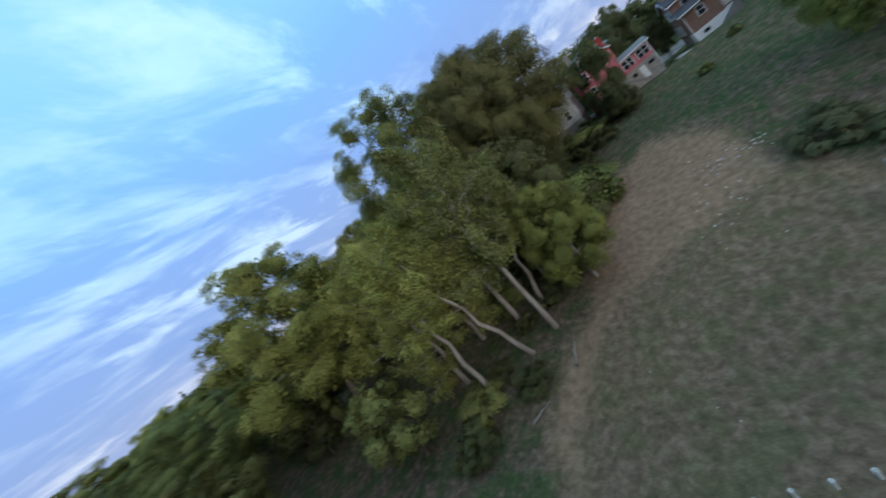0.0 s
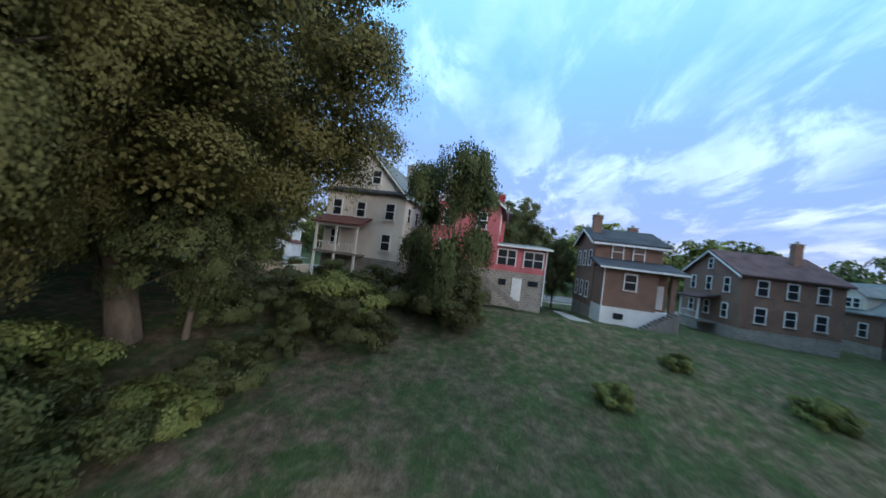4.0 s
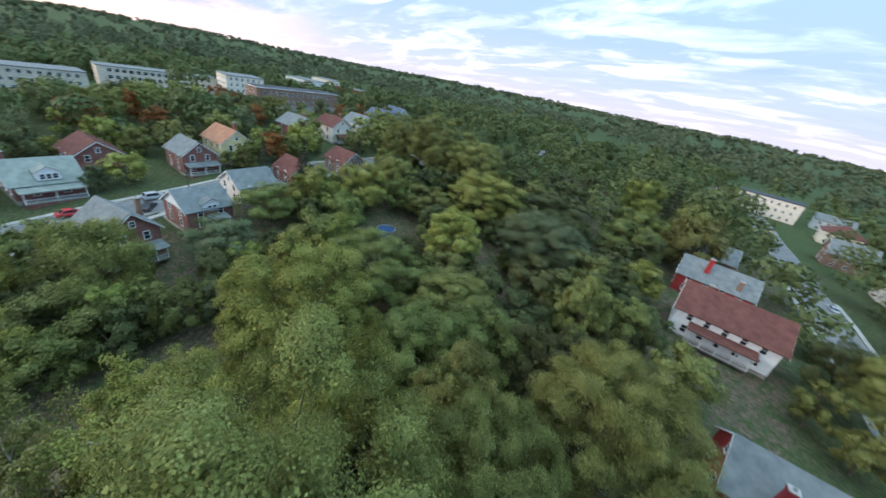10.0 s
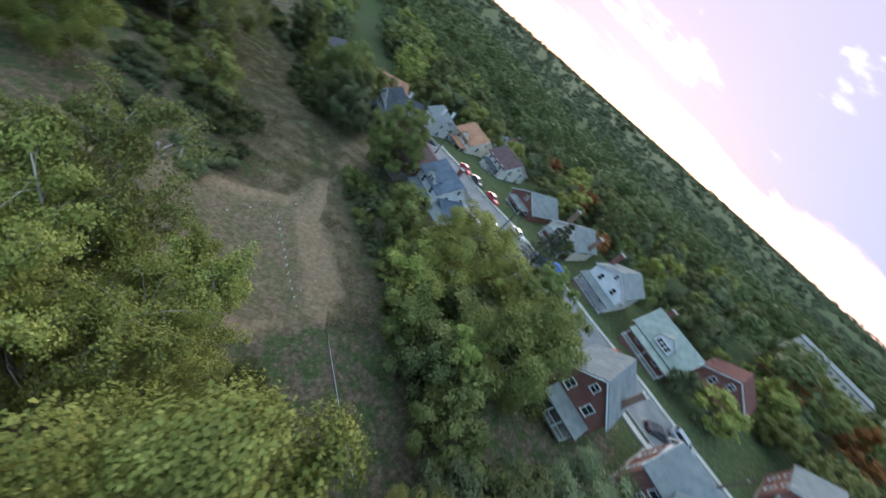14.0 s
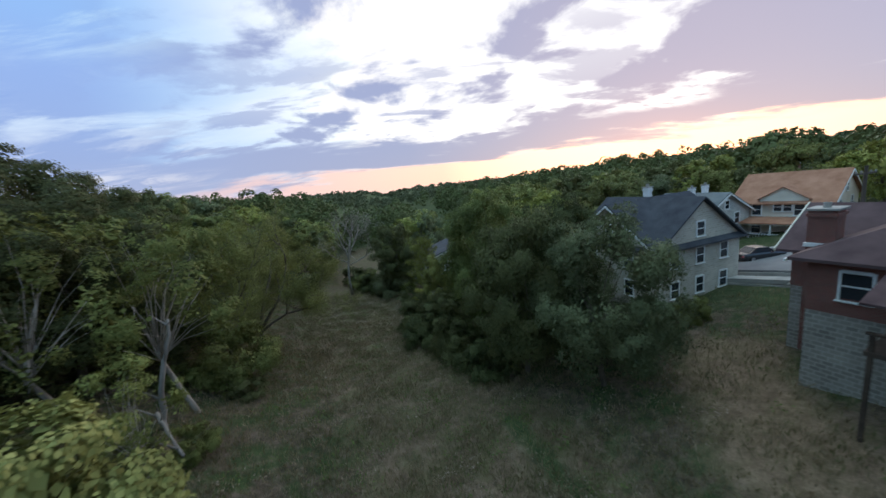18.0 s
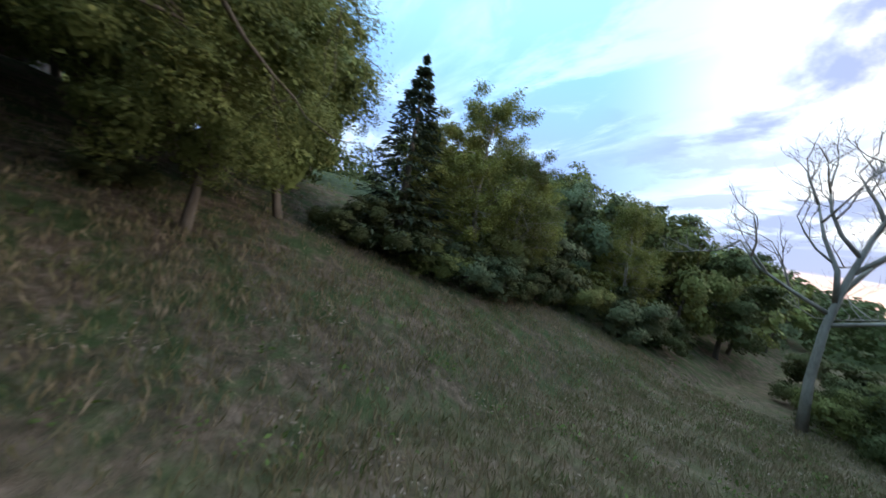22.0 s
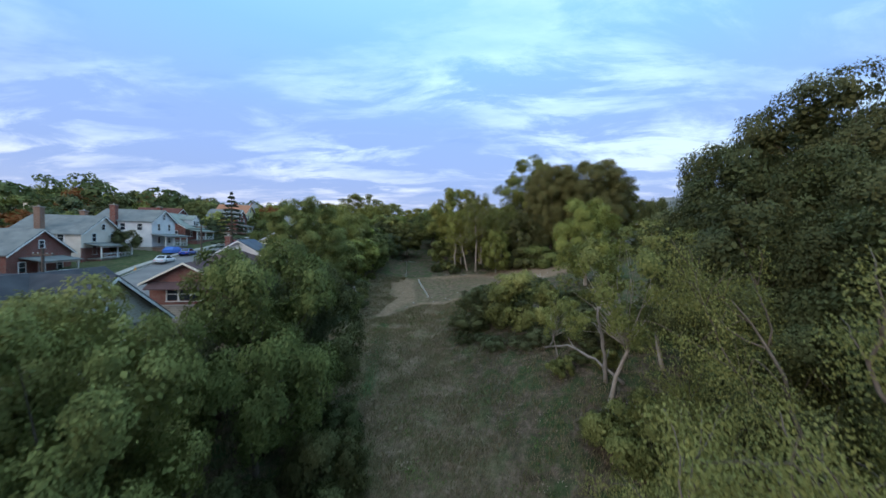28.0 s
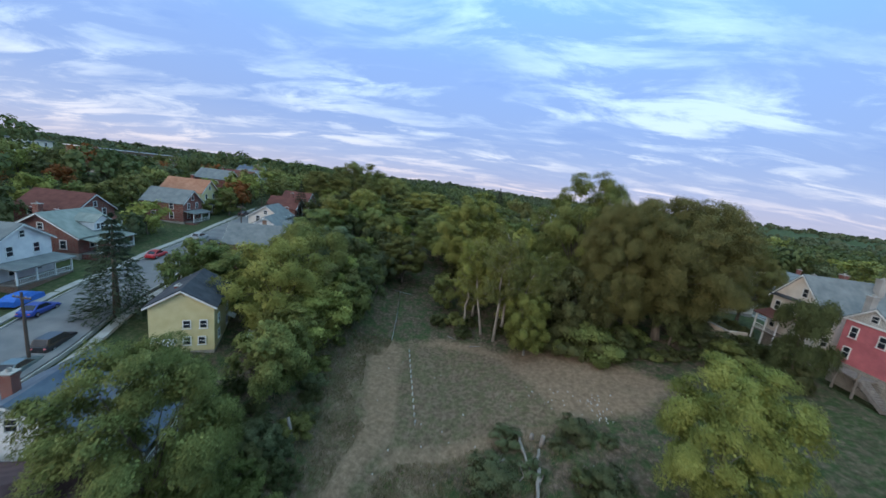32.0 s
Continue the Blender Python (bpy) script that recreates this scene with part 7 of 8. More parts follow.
# ---- the trees one can tell apart ----
tree("yellow", 40.0, -22.4, 14.2, 30, 0.78, "single round yellow-green tree on the open slope")
tree_to("oak", 51.8, 11.3, 32.2, 12.2, 10)
for i, (x_, y_, h_, w_) in enumerate(((61, 20, 21, 0.95), (75, 24, 15, 0.9), (58, 32, 20, 0.95), (66.5, 29, 19, 0.85), (64, 46, 10, 0.8))):
    tree("oak", x_, y_, h_, 40 + i * 77, w_)
for kind_, x_, y_, top_, reach_ in (
        ("giant", 38.6, 20.5, 35.2, 9.8), ("hill", 16.5, 31.3, 27.2, 9.6), ("oak_green", 48.2, 45.7, 26.8, 8.0), ("oak", 42.0, 9.5, 30.0, 7.4), ("dome_dark", 53.0, 9.0, 18.0, 4.2),
        ("giant_green", 7.5, 47.0, 21.0, 9.0), ("dome_yellow", -5.2, 48.9, 19.4, 4.2), ("hill_green", 22.5, 53.0, 19.0, 7.6), ("dome_dark", 31.0, 59.0, 18.5, 6.0), ("dome_green", 37.4, 66.5, 23.3, 4.6),
        ("hill", 9.0, 66.0, 23.2, 6.4), ("hill", -3.0, 90.5, 25.6, 11.5), ("oak_blue", 20.0, 83.0, 23.6, 10.0), ("dome_yellow", 38.5, 93.0, 19.8, 5.2), ("dome_yellow", 22.0, 144.0, 28.9, 7.2),
        ("giant_green", -38.6, 107.0, 34.8, 13.5), ("oak_green", -24.0, 109.0, 29.5, 11.0), ("oak_green", -55.0, 104.0, 28.5, 9.5), ("dome_yellow", -20.6, 62.6, 24.6, 6.2), ("dome_green", -28.5, 44.2, 18.3, 7.6),
        ("ash_blue", -18.2, 31.0, 16.0, 6.8), ("willow", -15.5, 14.0, 18.4, 8.4), ("broad_yellow", -14.2, -0.6, 18.4, 8.4), ("hill_green", 28.5, 40.5, 22.0, 7.4), ("dome_green", 31.0, 48.5, 20.5, 6.4), ("dome_green", 36.5, 38.0, 23.5, 5.6), ("oak_green", 43.5, 33.5, 25.5, 6.5), ("dome_dark", 40.0, 52.0, 22.0, 6.5), ("dome_yellow", 26.5, 27.5, 22.0, 5.6),
        ("oak_green", 77.5, 92.0, 23.4, 7.6), ("dome_dark", 70.5, 96.0, 20.5, 6.0), ("hill_green", 0.0, 32.0, 15.5, 6.0), ("dome_dark", 27.0, 72.0, 19.5, 7.0), ("dome_green", -12.0, 78.0, 20.5, 7.5),
        ("dome_dark", 10.0, 106.0, 23.0, 10.0), ("dome_green", 30.0, 112.0, 22.0, 9.0), ("broad_dark", 47.0, 60.0, 18.5, 6.0), ("dome_dark", 36.0, 82.0, 18.5, 6.5), ("broad_green", 28.0, 126.0, 23.0, 8.0),
        ("dome_green", -18.5, 73.5, 21.0, 5.0), ("oak_green", -26.0, 77.5, 24.0, 6.0), ("dome_dark", -35.0, 82.0, 22.0, 6.0), ("dome_yellow", -44.0, 87.0, 22.0, 5.0), ("dome_dark", -2.5, 72.5, 19.0, 5.0), ("broad_dark", 2.5, 59.5, 15.5, 4.5)):
    tree_to(kind_, x_, y_, top_, reach_, x_ * 37 + y_ * 11)
tree("conifer", 30.5, 147, 20, 0, 1.0, "tall dark narrow tree at the wood's end")
for i, (x_, y_, h_) in enumerate(((23.5, 12.5, 1.6), (26, 10.4, 1.8), (29.2, 8.2, 2.4), (32.5, 7.4, 4.0), (35.5, 6.4, 5), (38.5, 6.8, 5.5), (41.5, 5.8, 4.5), (45, 5.4, 3.0), (48, 4.4, 1.6), (53.5, 4.2, 1.6), (56.6, 4.4, 2.2), (27.5, 15.6, 2.5), (33, 12.2, 4), (39, 10.8, 6), (46.5, 10.5, 3), (55, 9.2, 2.5), (18.5, 14.8, 1.5), (15.2, 15.8, 2.2), (12, 15.6, 2.5))):
    tree(("bush_dark", "bush_dark", "scrub_green")[i % 3], x_, y_, h_, i * 83, 1.1)
tree("bush_dark", 61.6, -3.4, 3.4, 50, 1.0)
tree("bush_dark", 63.4, -1.2, 3.0, 140, 1.1)
tree("airy_a", 20.3, 12.0, 16.5, 0, 1.0, "pale-trunked tree leaning out from the mown edge", lean=(-9, -11.5))
tree("airy_b", 22.6, 9.75, 22.0, 20, 0.85, "tall slender pale-trunked tree at the mown edge")
tree("airy_a_green", 26.0, 11.0, 16.0, 0, 1.0, lean=(10, 6.5))
tree("yellow", 27.6, 5.6, 10.5, 75, 0.75, "low yellow-green tree hanging over the mown edge")
for kind_, x_, y_, h_, a_ in (("airy_b_yellow", 24.3, 13.4, 19, 130), ("airy_b", 29.5, 10.5, 17, 200), ("airy_a", 16.8, 15.5, 17, 260), ("airy_c_yellow", 18.6, 19.0, 17.5, 190), ("airy_c_yellow", 24.0, 18.5, 18, 310)):
    tree(kind_, x_, y_, h_, a_, 1.0)
tree("broad_dark", 36, 8.5, 14, 15, 0.8)
tree_to("willow_dark", 62.4, -2.6, 20.6, 4.0, 0, "dense drooping green tree before the pink house")
tree("dome_dark", 79.5, -12.8, 8.0, 0, 0.6, "round dark tree between the pink and brick houses")
for i, (x_, y_, h_) in enumerate(((96, -4, 16), (108, -8, 18))):
    tree("dome_dark", x_, y_, h_, i * 77, 0.85)
tree("hill_green", -5.5, -30.6, 16.5, 0, 0.98, "large leafy tree in front of the white house")
tree("conifer", -33.4, -8.2, 15, 0, 1.25, "dark conifer standing beside the street")
tree("conifer", -41, 57, 13, 40, 1.0)
tree("conifer", -50, 50, 12, 90, 0.9)
tree("bush", 27.2, -36.0, 7.4, 0, 0.95, "large leafy green bush beside the strip")
tree("bush_dark", 22.6, -27.0, 4.4, 60, 1.0)
tree("bush_dark", 25.6, -30.6, 5.2, 160, 1.0)


def old_tree(x, y, seed, turn, size, label):
    """A thick low-forking tree: crooked limbs part again and again, with tufts of leaves along the outer boughs."""
    r = np.random.default_rng(seed)
    wood, tufts = Shape(), []

    def grow(at_, way, length, girth, depth):
        line, here, course = [at_], at_.copy(), way.copy()
        for i in range(4):
            course = (course + Vector(r.normal(size=3) * 0.2) + Vector((0, 0, 0.05))).normalized()
            here = here + course * (length / 4)
            line.append(here.copy())
        wood.tube(line, [girth, girth * 0.86, girth * 0.74, girth * 0.62, girth * 0.45], (4, 5, 6, 8)[depth])
        if depth < 3:
            tufts.extend(line[2:] if depth < 2 else line[3:])
        if depth:
            for i in range(4):
                start = line[2 + i % 3]
                fan = (course * 0.75 + Vector(r.normal(size=3) * 0.55) + Vector((0, 0, 0.08))).normalized()
                grow(start, fan, length * r.uniform(0.5, 0.72), girth * r.uniform(0.42, 0.58), depth - 1)

    fork = Vector((0.5, 0.1, 2.5))
    wood.tube([(-0.08, 0, -0.6), (0, 0, 0.1), (0.1, 0.04, 0.9), (0.28, 0.06, 1.8), fork], [0.40, 0.26, 0.21, 0.20, 0.19], 12)
    for way, length, girth in (((0.1, 0.1, 1), 6.6, 0.15), ((0.55, 0.2, 1.0), 6.2, 0.15), ((-0.5, -0.25, 1.05), 6.0, 0.14), ((-0.2, 0.65, 0.95), 5.4, 0.11), ((0.2, -0.65, 0.95), 5.6, 0.11), ((-0.75, 0.3, 0.75), 5.0, 0.11), ((0.7, -0.4, 0.8), 5.2, 0.11)):
        grow(fork - Vector((0, 0, 0.25)), Vector(way).normalized(), length, girth, 3)
    t = np.array([tuple(v) for v in tufts])
    n = 210000
    which = r.integers(0, len(t), n)
    d = unit(r.normal(size=(n, 3)) + (0, 0, 0.15))
    p = t[which] + d * r.uniform(0.1, 0.62, n)[:, None] * (1, 1, 0.75)
    p[:, 2] -= 0.12 + 1.0 * r.random(n) ** 3
    nn = unit(d + unit(t[which] - (0.5, 0, 6)) * 0.8 + r.normal(size=(n, 3)) * 0.35 + (0, 0, 0.25))
    leaves = leaf_sheet("crown", p, nn, unit(np.cross(nn, r.normal(size=(n, 3))) + (0, 0, -0.4)), r.uniform(0.045, 0.09, n), LEAF_OLD, 0.6)
    ob = root("tree", x, y, height(x, y), turn, size)
    part("trunk", wood.mesh("trunk", BARK, True), None, ob)
    part("crown", leaves, None, ob)
    TREE_SPOTS.append((x, y, 7 * size))
    tagged(ob, label, "tree", "trees of the valley")


old_tree(32.0, -69.8, 8, 20, 1.5, "old gnarled tree with a thick grey-brown forking trunk")
tree("airy_c", 45.5, -95.2, 17.0, 20, 1.0)
tree("airy_c_green", 44.9, -99.5, 13.5, 100, 1.15)
tree("airy_c", 47.4, -91.8, 13.0, 50, 1.2)
tree("airy_c", 46.6, -102.5, 12.0, 230, 1.2)
tree("conifer", 46.4, -88.4, 15.5, 0, 1.15, "tall dark conifer at the wood's edge")
tree("airy_c", 42, -114.5, 14.6, 60, 0.85, "small round open tree beyond the glade")
tree("ash_dark", 15.4, -101.6, 14.5, 40, 0.85)
tree("airy_c", 10.2, -88.4, 12.0, 200, 0.95, "multi-stemmed green tree among bushes at the strip's edge")
tree("bush_dark", 13.6, -88.4, 3.0, 20, 1.0)
tree("ash_green", 14.5, -106, 13, 140, 0.8)
tree("broad_green", 0.0, -68, 13.2, 200, 0.85)
tree("dome_green", 6.0, -61, 15.4, 240, 0.72)
tree("bush_dark", 10.6, -61.2, 5.5, 20, 0.62)
tree("dome_green", 4.5, -70.5, 13.8, 90, 0.72)
tree("bush_dark", 9.6, -58.8, 4.0, 30, 1.0)
tree("bush_dark", 10.4, -63, 3.6, 80, 1.0)
tree("bush_dark", 8.4, -54.8, 3.2, 130, 1.0)
tree("broad_dark", 5.6, -53.5, 13.2, 300, 0.72)
tree("dome_dark", 1.4, -55, 13, 30, 0.65)
tree("broad_blue", 2.2, -48.0, 12.0, 10, 0.75)
tree("dome_green", 10.0, -73.2, 9.2, 130, 0.62)
tree("ash_green", 2.0, -83.5, 11.5, 130, 0.8)
tree("dome_green", 1.0, -75, 14.8, 80, 0.75)
for i, (x_, y_, h_) in enumerate(((12.5, -67.5, 4.5), (13.0, -71, 4.6), (13.0, -74.2, 4.0), (10.2, -73.2, 5), (11, -70, 5), (8, -66, 5), (6.6, -73.6, 5))):
    tree("bush_dark", x_, y_, h_, i * 67, 1.05)
tree("bush_yellow", 12.2, -80.8, 3.6, 40, 0.8, "yellow-green bush growing over the shed's corner")
for i, (x_, y_, h_, w_) in enumerate(((52, -38.5, 8, 0.9), (57, -35.5, 7, 0.9), (49.5, -41, 9, 0.9), (47, -45, 18.5, 0.85), (53, -44.5, 19, 0.85), (59, -46, 18, 0.85), (44, -51, 17, 0.85), (50.5, -50.5, 21, 0.9))):
    tree(("broad_dark", "dome_dark", "ash_dark")[i % 3], x_, y_, h_, i * 57, w_)
tree("sparse", 31.0, -53.0, 14, 10, 1.0)
tree("sparse", 36.5, -50.5, 13, 100, 1.1)
tree("sparse", 29.0, -45.0, 7.0, 150, 1.0)
tree("bush", 31, -59.0, 5.4, 80, 0.9)
for i, (x_, y_, h_) in enumerate(((46.5, -85, 3.4), (45.6, -88, 3.6), (44.6, -91, 3.4), (44.2, -94.5, 3.8), (43.8, -98, 3.6), (44.8, -103, 4.4), (44, -108, 4.6), (41.2, -112.6, 4.6), (39.4, -118, 4.4), (48, -90, 5), (47, -98, 5), (48, -105, 6), (21.5, -110, 4.5), (18.6, -106.4, 4.5), (23.6, -114, 5), (16.6, -101, 4.4), (25, -119, 5), (27.5, -125, 5), (13.4, -98, 2.4))):
    tree(("bush_dark", "bush_dark", "bush", "scrub")[i % 4], x_, y_, h_, i * 71, 1.05)
for i, (x_, y_, h_, w_) in enumerate(((40, -56, 14, 1.0), (46, -62, 17, 0.95), (41, -66, 15, 0.95), (49, -52, 15, 0.95), (53, -58, 17, 1.0), (56, -68, 19, 1.0), (48, -72, 17, 1.0), (40, -76, 12, 0.9), (58, -50, 15, 0.9), (62, -60, 18, 1.0), (64, -72, 18, 1.0), (54, -80, 16, 1.0), (37, -62, 10, 0.9))):
    tree(("broad_dark", "dome_dark", "ash_dark", "dome_green")[i % 4], x_, y_, h_, i * 47, w_)
for i, (x_, y_) in enumerate(((57.4, -22.4), (55.5, -12.5), (60.5, -17.5), (52, -30), (46, -38.5))):
    tree("scrub_green", x_, y_, (1.2, 1.0, 0.9, 1.4, 2.4)[i], i * 70, 1.0, "small dark bush on the lawn")

# bare tree beside the strip
rng = np.random.default_rng(5)
bare = root("tree", 27.2, -110.6, height(27.2, -110.6), 0, (1.75, 1.75, 1.38))
limb, bole = Shape(), Shape()
stem_line = [Vector(p) for p in ((0, 0, -0.5), (0, 0, 2.6), (-0.18, 0.06, 5.2), (-0.5, 0.1, 7.4), (-0.95, 0.0, 9.6), (-1.5, 0.15, 11.6), (-1.9, 0.2, 13.4))]
bole.tube(stem_line, [0.19, 0.15, 0.13, 0.11, 0.08, 0.05, 0.02], 10)


def branch(at_, way, length, r, depth):
    """A crooked bough that lifts towards its tip and parts into finer ones."""
    line, here, course = [at_], at_.copy(), way.copy()
    for _ in range(3):
        course = (course + Vector(rng.normal(size=3) * 0.16) + Vector((0, 0, 0.14))).normalized()
        here = here + course * (length / 3)
        line.append(here.copy())
    limb.tube(line, [r, r * 0.8, r * 0.6, r * 0.32], 5 if depth > 2 else 4 if depth > 1 else 3)
    if depth:
        for k in range(4):
            w2 = (course + Vector(rng.normal(size=3) * 0.58)).normalized()
            branch(line[1 + k % 3].lerp(line[min(2 + k % 3, 3)], rng.uniform(0, 0.8)), w2, length * rng.uniform(0.45, 0.66), r * 0.5, depth - 1)


for level, lean_, l_, r_ in ((5.4, (-0.9, -0.15, 0.30), 5.4, 0.11), (5.9, (0.75, 0.2, 0.7), 4.4, 0.11), (6.4, (0.12, 0.4, 0.95), 4.8, 0.11), (7.0, (-0.55, -0.5, 0.8), 4.6, 0.11), (7.9, (-0.6, -0.45, 0.8), 4.2, 0.10), (8.7, (0.3, 0.4, 0.8), 3.4, 0.09), (9.6, (-0.5, 0.1, 0.9), 3.0, 0.08), (10.4, (0.4, -0.2, 0.9), 2.7, 0.07), (11.4, (-0.2, 0.4, 0.95), 2.2, 0.05), (12.2, (0.2, -0.2, 1), 1.8, 0.04)):
    k_ = next(i for i in range(1, len(stem_line)) if stem_line[i].z > level)
    p_, q_ = stem_line[k_ - 1], stem_line[k_]
    branch(p_.lerp(q_, (level - p_.z) / (q_.z - p_.z)), Vector(lean_).normalized(), l_, r_, 4)
part("trunk", bole.mesh("trunk", BARK_PALE, True), None, bare)
part("crown", limb.mesh("crown", BARK_PALE, True), None, bare, "bare twiggy crown")
tagged(bare, "tall nearly leafless pale-barked tree beside the strip", "tree", "trees of the valley")
TREE_SPOTS.append((27, -112.4, 5))


# ---- scattered wood and scrub ----
GLADE = [(14, -40), (26, -42), (27, -62), (30, -66), (36, -72), (44, -84), (43, -90), (41.5, -99), (42.5, -105), (38, -114), (36, -128), (31, -128), (29, -114), (24, -109), (19.5, -103), (18.5, -97), (15.5, -85), (16.5, -73), (13, -66), (9.5, -55)]


OPEN_YARDS = [[(49, -84), (72, -84), (76, -101), (50, -101)], [(5, -99), (14, -99.5), (17, -93), (15, -88), (12, -90.5), (7, -92)], [(-12, -50), (-2, -50), (4, -42), (4, -31), (-4, -29), (-8, -36)], [(-14, 52), (8, 45), (10, 55), (-3, 66), (-14, 68)], [(-2, -85), (4, -79), (14, -84), (10, -90)], [(54, 43), (82, 50), (78, 98), (44, 92), (48, 58)], [(44, 92), (78, 98), (62, 160), (36, 150)], [(98, 20), (124, 20), (122, 96), (92, 120)], [(-44, 10), (-12, 14), (-14, 44), (-48, 60)], [(-40, -36), (-10, -34), (-14, -16), (-40, -10)], [(-30, -12), (-13, -20), (-11, -9), (-24, 0)], [(66, -40), (96, -40), (92, 12), (64, 12)]]


def clear_of(x, y, margin):
    if any(gap_to(x, y, yard) > -margin * 0.5 for yard in OPEN_YARDS):
        return False
    if gap_to(x, y, GLADE) > -margin * 0.9:
        return False
    if abs(x - east_road(y)) < 7 + margin * 0.6 or (y < 130 and abs(x - west_road(y)) < 7 + margin * 0.6):
        return False
    if any(math.hypot(x - a, y - b) < r + margin * 0.8 for a, b, r in HOUSE_SPOTS):
        return False
    mid, w = along(y, MIDLINE), along(y, FLAT)
    if y < 14 and abs(x - mid) < w + 1.0 + margin * 0.55:
        return False
    if 14 <= y < 52 and abs(x - mid) < 5 + margin * 0.5:
        return False
    if gap_to(x, y, MOWN) > -margin * 0.7 or gap_to(x, y, LAWN_EAST) > -margin * 0.4:
        return False
    return True


def scatter(count, x0, x1, y0, y1, kinds, low, high, seed, space=0.75, wide=(0.85, 1.15), margin=4.0, far=""):
    r = np.random.default_rng(seed)
    done, tries, spots = 0, 0, []
    while done < count and tries < count * 40:
        tries += 1
        x, y = r.uniform(x0, x1), r.uniform(y0, y1)
        kind = kinds[r.integers(len(kinds))]
        full, radius = TREE_KINDS[kind][3], TREE_KINDS[kind][4]
        tall = r.uniform(low, high)
        reach = radius * tall / full
        if not clear_of(x, y, min(reach, margin)) or any(math.hypot(x - a, y - b) < (reach + c) * space for a, b, c in TREE_SPOTS + [(s[1], s[2], s[6]) for s in spots]):
            continue
        if far:
            spots.append((kind, x, y, tall, r.uniform(0, 360), r.uniform(*wide), reach))
        else:
            tree(kind, x, y, tall, r.uniform(0, 360), r.uniform(*wide))
        done += 1
    if far:
        thicket([s[:6] for s in spots], far)


MIDS = ["mid_a", "mid_b", "mid_c", "mid_a_dark", "mid_b_dark", "mid_b_yellow", "mid_c_yellow", "mid_a_blue", "mid_c_dark", "mid_c_brown"]
HILL = "leafy trees of the hillside above the houses"
DARKS = ["mid_a_dark", "mid_b_dark", "mid_c_dark", "mid_a", "mid_c_brown"]
scatter(60, -28, 58, 16, 104, DARKS, 5, 10, 101, 0.45)
scatter(60, -60, 58, 78, 160, DARKS, 6, 11, 112, 0.5, far="green wood filling the valley head")
scatter(26, 28, 78, -135, -72, MIDS, 11, 17, 103, 0.6)
scatter(12, 40, 84, -72, -48, MIDS, 11, 15, 104, 0.6)
scatter(30, -60, 10, -150, -104, MIDS, 9, 15, 105, 0.55, far="green wood beyond the grey house")
scatter(12, -50, 0, -102, -62, MIDS, 8, 12, 106, 0.6)
scatter(150, -130, -50, -90, 150, MIDS + ["mid_a_russet"], 7, 11.5, 107, 0.55, far=HILL)
scatter(34, -44, -4, -16, 60, MIDS, 7, 11, 108, 0.5, margin=3)
scatter(70, 98, 175, -70, 160, MIDS, 12, 18, 109, 0.6, far="leafy trees behind the houses of the street")
for i, (x_, y_, h_) in enumerate(((73, 80, 9), (68, 84, 8), (52, 70, 9), (45, 76, 9), (99, 112, 11), (104, 106, 12), (94, 126, 13), (88, 140, 12), (98, 140, 13), (42, 128, 15), (40, 136, 16), (110, 118, 12))):
    tree(MIDS[i % len(MIDS)], x_, y_, h_, i * 91, 0.95)
scatter(70, -40, 95, -185, -118, MIDS, 9, 15, 111, 0.55, far="green wood at the strip's lower end")
scatter(46, -90, -48, -62, 72, MIDS, 4.5, 8, 113, 0.45, margin=0.6)
scatter(34, 24, 46, -110, -40, ["scrub", "scrub_green", "bush", "bush_dark"], 1.6, 3.6, 120, 0.7, (0.9, 1.4), 2)
scatter(44, -8, 20, -112, -30, ["scrub", "scrub_green", "bush", "bush_dark"], 1.8, 4.2, 121, 0.65, (0.9, 1.4), 1.5)
scatter(30, -12, 3, -30, 14, ["scrub", "scrub_green", "bush_dark", "bush"], 1.4, 3.2, 122, 0.7, (0.9, 1.4), 1.5)
scatter(26, 18, 36, -46, -12, ["scrub", "scrub", "bush_dark"], 0.8, 2.2, 123, 0.6, (0.9, 1.5), 1.2)
scatter(26, 16, 60, 4, 16, ["scrub", "bush_dark", "scrub_green"], 1.6, 3.6, 124, 0.6, (0.9, 1.4), 1.0)
scatter(10, 56, 70, -4, 20, ["scrub", "bush_dark"], 1.6, 3.0, 125, 0.6, (0.9, 1.4), 1.0)


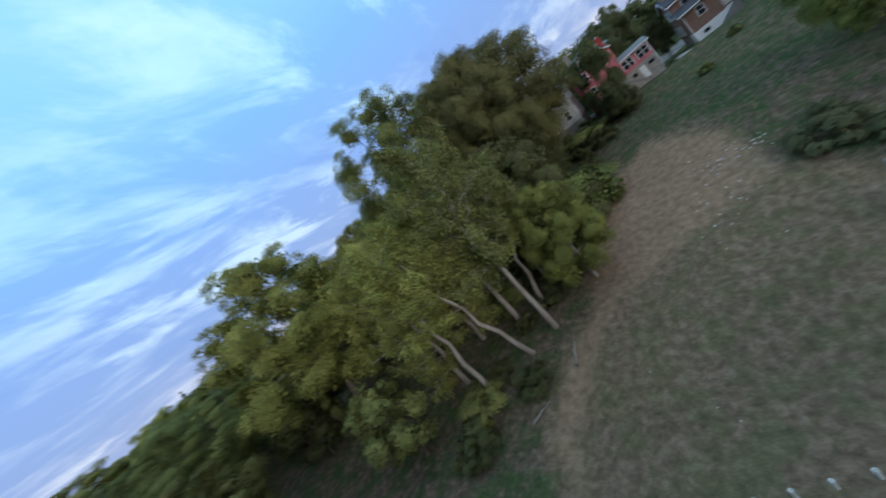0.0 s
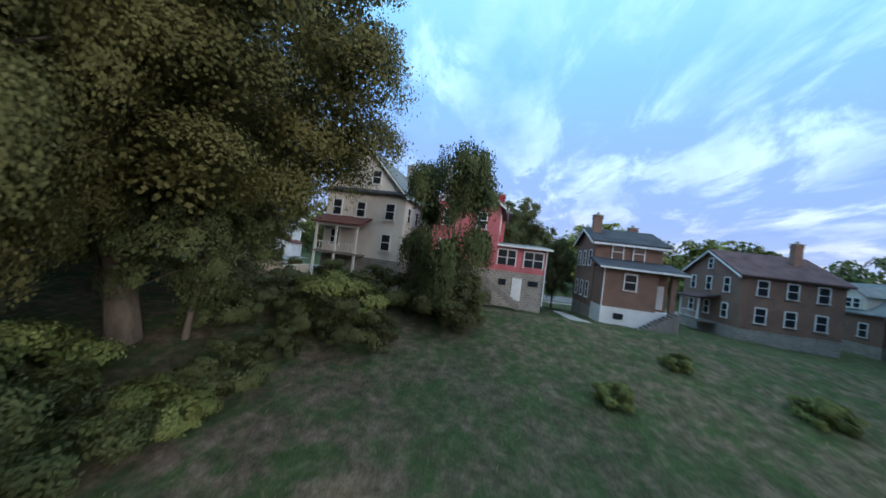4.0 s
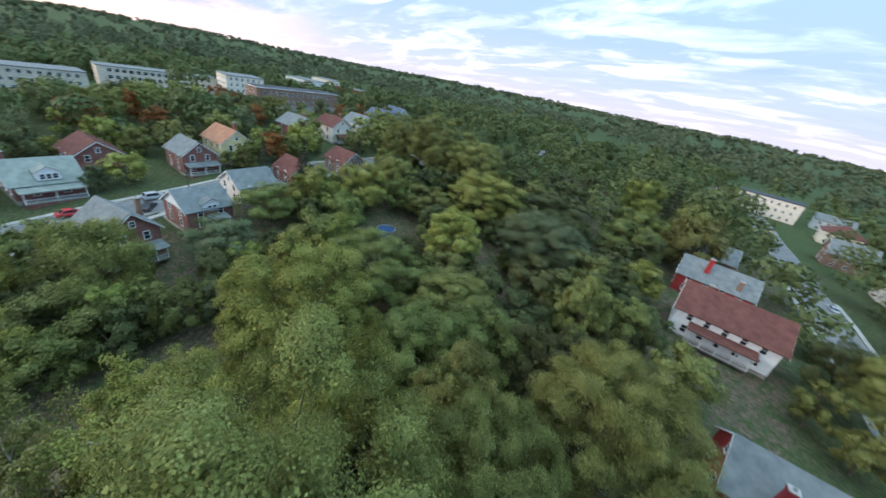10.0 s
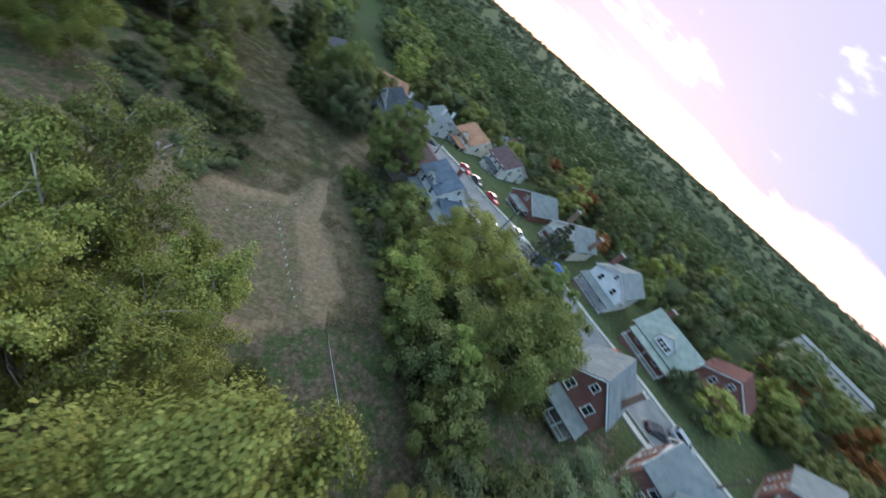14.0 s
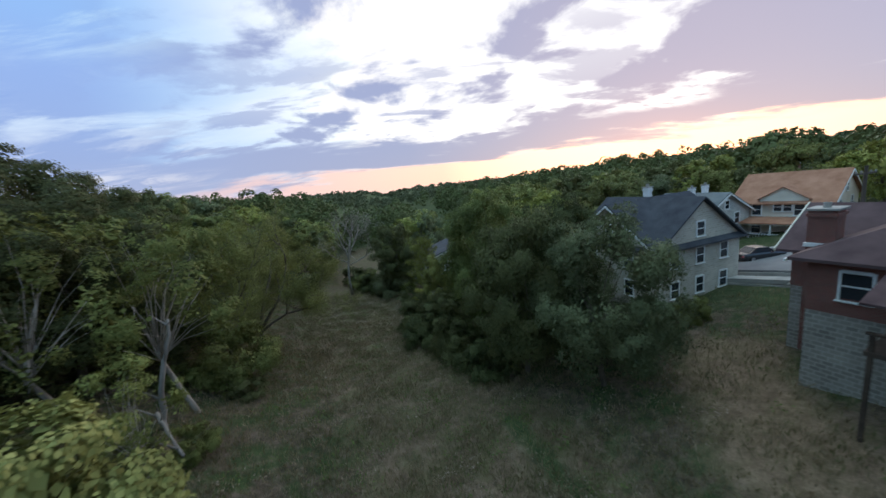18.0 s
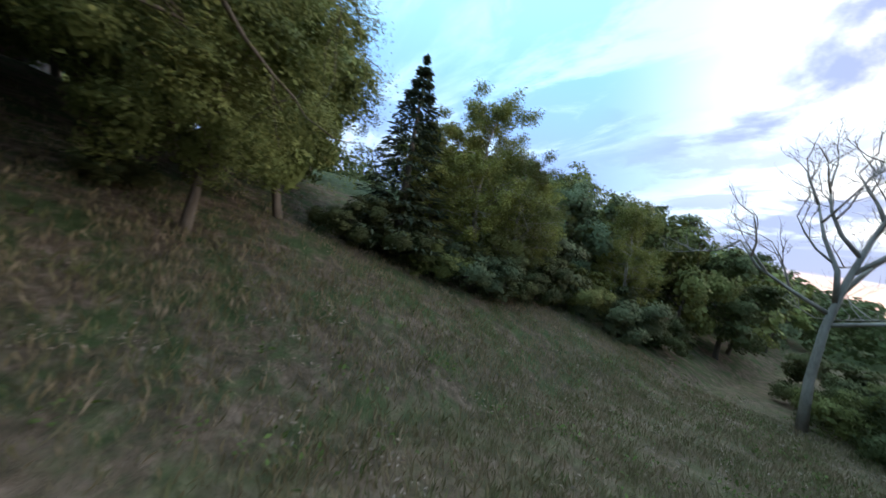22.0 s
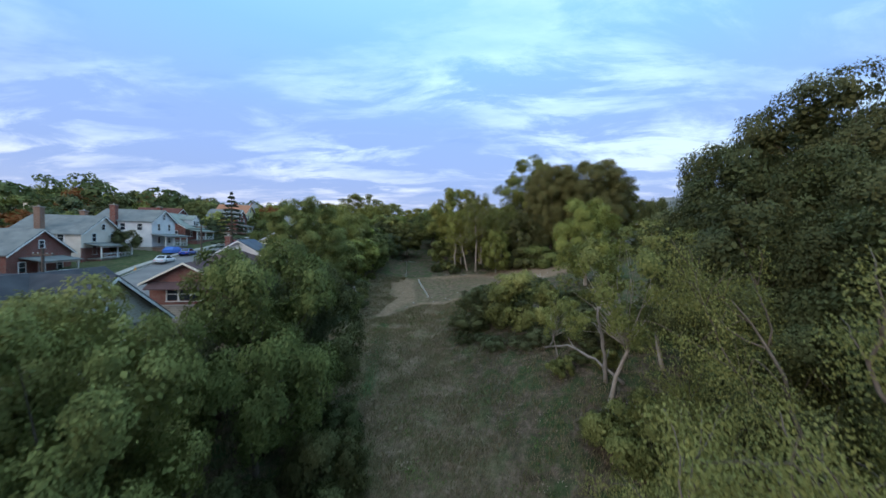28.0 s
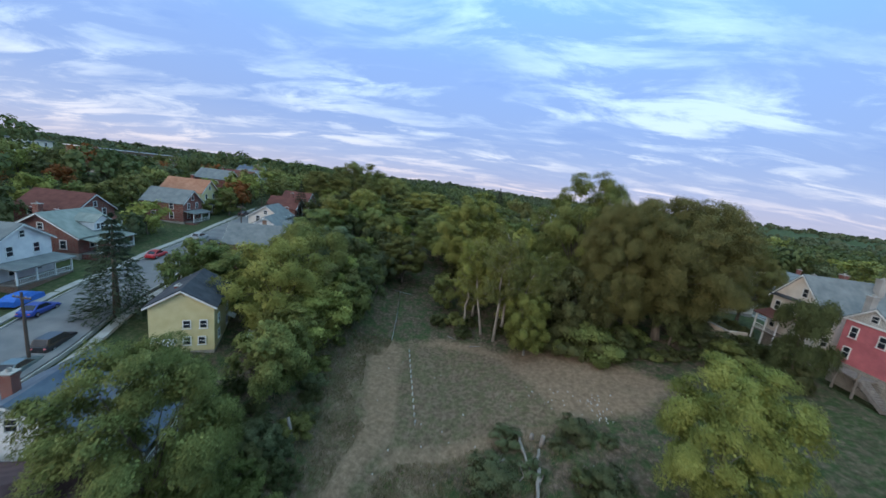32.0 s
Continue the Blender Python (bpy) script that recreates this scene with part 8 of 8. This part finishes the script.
# ---- far woods to the horizon, as one mass of leaf clumps ----
def far_woods():
    r = np.random.default_rng(9)
    spots = []
    for inner, outer, count in ((105, 320, 1900), (320, 800, 4000), (800, 3600, 6400)):
        for _ in range(count):
            d = math.sqrt(r.uniform(inner ** 2, outer ** 2))
            a = r.uniform(0, 2 * math.pi)
            x, y = 20 + d * math.cos(a), d * math.sin(a)
            if d < 420 and (abs(x - east_road(y)) < 11 or abs(x - west_road(y)) < 11):
                continue
            if math.hypot(x - 28, y + 95) < 85:
                continue
            if any(math.hypot(x - p, y - q) < s + 6 for p, q, s in HOUSE_SPOTS):
                continue
            if any(math.hypot(x - p, y - q) < s + 2 for p, q, s in TREE_SPOTS):
                continue
            spots.append((x, y, d))
    centres, normals, sizes = [], [], []
    for x, y, d in spots:
        n = 300 if d < 210 else 170 if d < 320 else 50 if d < 800 else 16
        view = any(p - 5 < x < p + 70 and abs(y - q) < s + 8 for p, q, s in HOUSE_SPOTS if p < -140)
        tall, rad = r.uniform(3, 7) if view else r.uniform(9, 18), r.uniform(4.5, 8.5) * (1 if d < 800 else 2.0)
        # a crown of a few rounded lobes
        lobes = unit(r.normal(size=(8 if n > 100 else 4, 3)) + (0, 0, 0.5)) * 0.56
        lobe = r.integers(0, len(lobes), n)
        v = unit(r.normal(size=(n, 3)) + lobes[lobe] * 1.4 + (0, 0, 0.4))
        p = (lobes[lobe] + v * 0.5 * r.uniform(0.85, 1.1, n)[:, None]) * np.array([rad, rad, tall * 0.5]) + (x, y, height(x, y) + far_rise(x, y) + tall * 0.5)
        centres.append(p)
        normals.append(unit(v + r.normal(size=(n, 3)) * 0.3))
        sizes.append(np.full(n, rad * (0.19 if n > 200 else 0.26 if n > 100 else 0.42 if n > 20 else 0.8)) * r.uniform(0.7, 1.3, n))
    reach = np.concatenate([np.full(len(p), d) for p, (_, _, d) in zip(centres, spots)])
    c, nn, s = np.concatenate(centres), np.concatenate(normals), np.concatenate(sizes)
    way = unit(np.cross(nn, r.normal(size=c.shape)))
    # from 420 m on, distance haze is mixed into the greyer, flatter leaf colours
    for keep, mat, words in ((reach < 420, foliage("leaf_far_woods", (0.045, 0.062, 0.024), (0.080, 0.104, 0.040), (0.135, 0.158, 0.064), mottle=0.07), "green woodland round the two streets"), (reach >= 420, foliage("leaf_distant_hazed", (0.050, 0.066, 0.036), (0.074, 0.092, 0.050), (0.104, 0.122, 0.068), mottle=0.02), "rolling woodland reaching to the horizon, distance haze put into its grey-green colour")):
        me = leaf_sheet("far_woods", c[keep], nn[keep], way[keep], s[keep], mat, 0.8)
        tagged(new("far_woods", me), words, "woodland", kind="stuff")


far_woods()


# ---- grass of the valley strip ----
def grass():
    r = np.random.default_rng(21)
    pts, tall = [], []
    while len(pts) < 210000:
        y = r.uniform(-112, 8)
        mid, w = along(y, MIDLINE), along(y, FLAT)
        x = mid + r.normal() * (w + 5)
        cut = gap_to(x, y, MOWN) if y > -28 else -9
        if cut > 0 and r.random() < 0.9:
            continue
        if noise.noise(Vector((x * 0.35, y * 0.35, 0))) + r.normal() * 0.35 < -0.1:
            continue
        pts.append((x, y, height(x, y) + 0.05))
        tall.append((0.14 if cut > 0 else 0.34) * r.uniform(0.5, 1.5))
    p, t = np.array(pts), np.array(tall)
    n = len(p)
    lean = r.normal(size=(n, 3)) * 0.35
    lean[:, 2] = 1
    way = unit(lean)
    p[:, 2] += t * 0.4
    me = leaf_sheet("grass", p, unit(np.cross(way, r.normal(size=(n, 3)))), way, t, GRASS_BLADE, 0.13)
    tagged(new("grass", me), "rough weedy grass tufts, green and straw-coloured", "grass", kind="stuff")


grass()


# ---- weeds: broad-leaved clumps and pale seed heads through the strip ----
def weeds():
    for seed, count, per, size, tall, mat, words in ((31, 1500, 16, 0.13, 0.34, foliage("weed_leaf", (0.040, 0.065, 0.018), (0.080, 0.125, 0.032), (0.130, 0.180, 0.055)), "low green broad-leaved weeds in the grass"), (32, 1300, 16, 0.10, 0.42, foliage("seed_head", (0.15, 0.115, 0.085), (0.26, 0.20, 0.16), (0.38, 0.30, 0.25), 0.9), "dry pinkish-tan seed heads standing in the grass")):
        r = np.random.default_rng(seed)
        centres, sizes = [], []
        while len(centres) < count * per:
            y = r.uniform(-116, -24) if r.random() < 0.85 else r.uniform(-24, 10)
            mid, w = along(y, MIDLINE), along(y, FLAT)
            x = mid + r.normal() * (w + 4)
            if gap_to(x, y, MOWN) > -0.3 or noise.noise(Vector((x * 0.22, y * 0.22, seed))) < -0.05:
                continue
            z = height(x, y) + 0.04
            k = r.uniform(0.6, 1.5)
            for _ in range(per):
                centres.append((x + r.normal() * 0.22 * k, y + r.normal() * 0.22 * k, z + abs(r.normal()) * tall * 0.5 * k))
                sizes.append(size * r.uniform(0.6, 1.4) * k)
        p, s = np.array(centres), np.array(sizes)
        nn = unit(r.normal(size=p.shape) * 0.6 + (0, 0, 1))
        me = leaf_sheet("weeds", p, nn, unit(np.cross(nn, r.normal(size=p.shape))), s, mat, 0.5)
        tagged(new("weeds", me), words, "weeds", kind="stuff")


weeds()
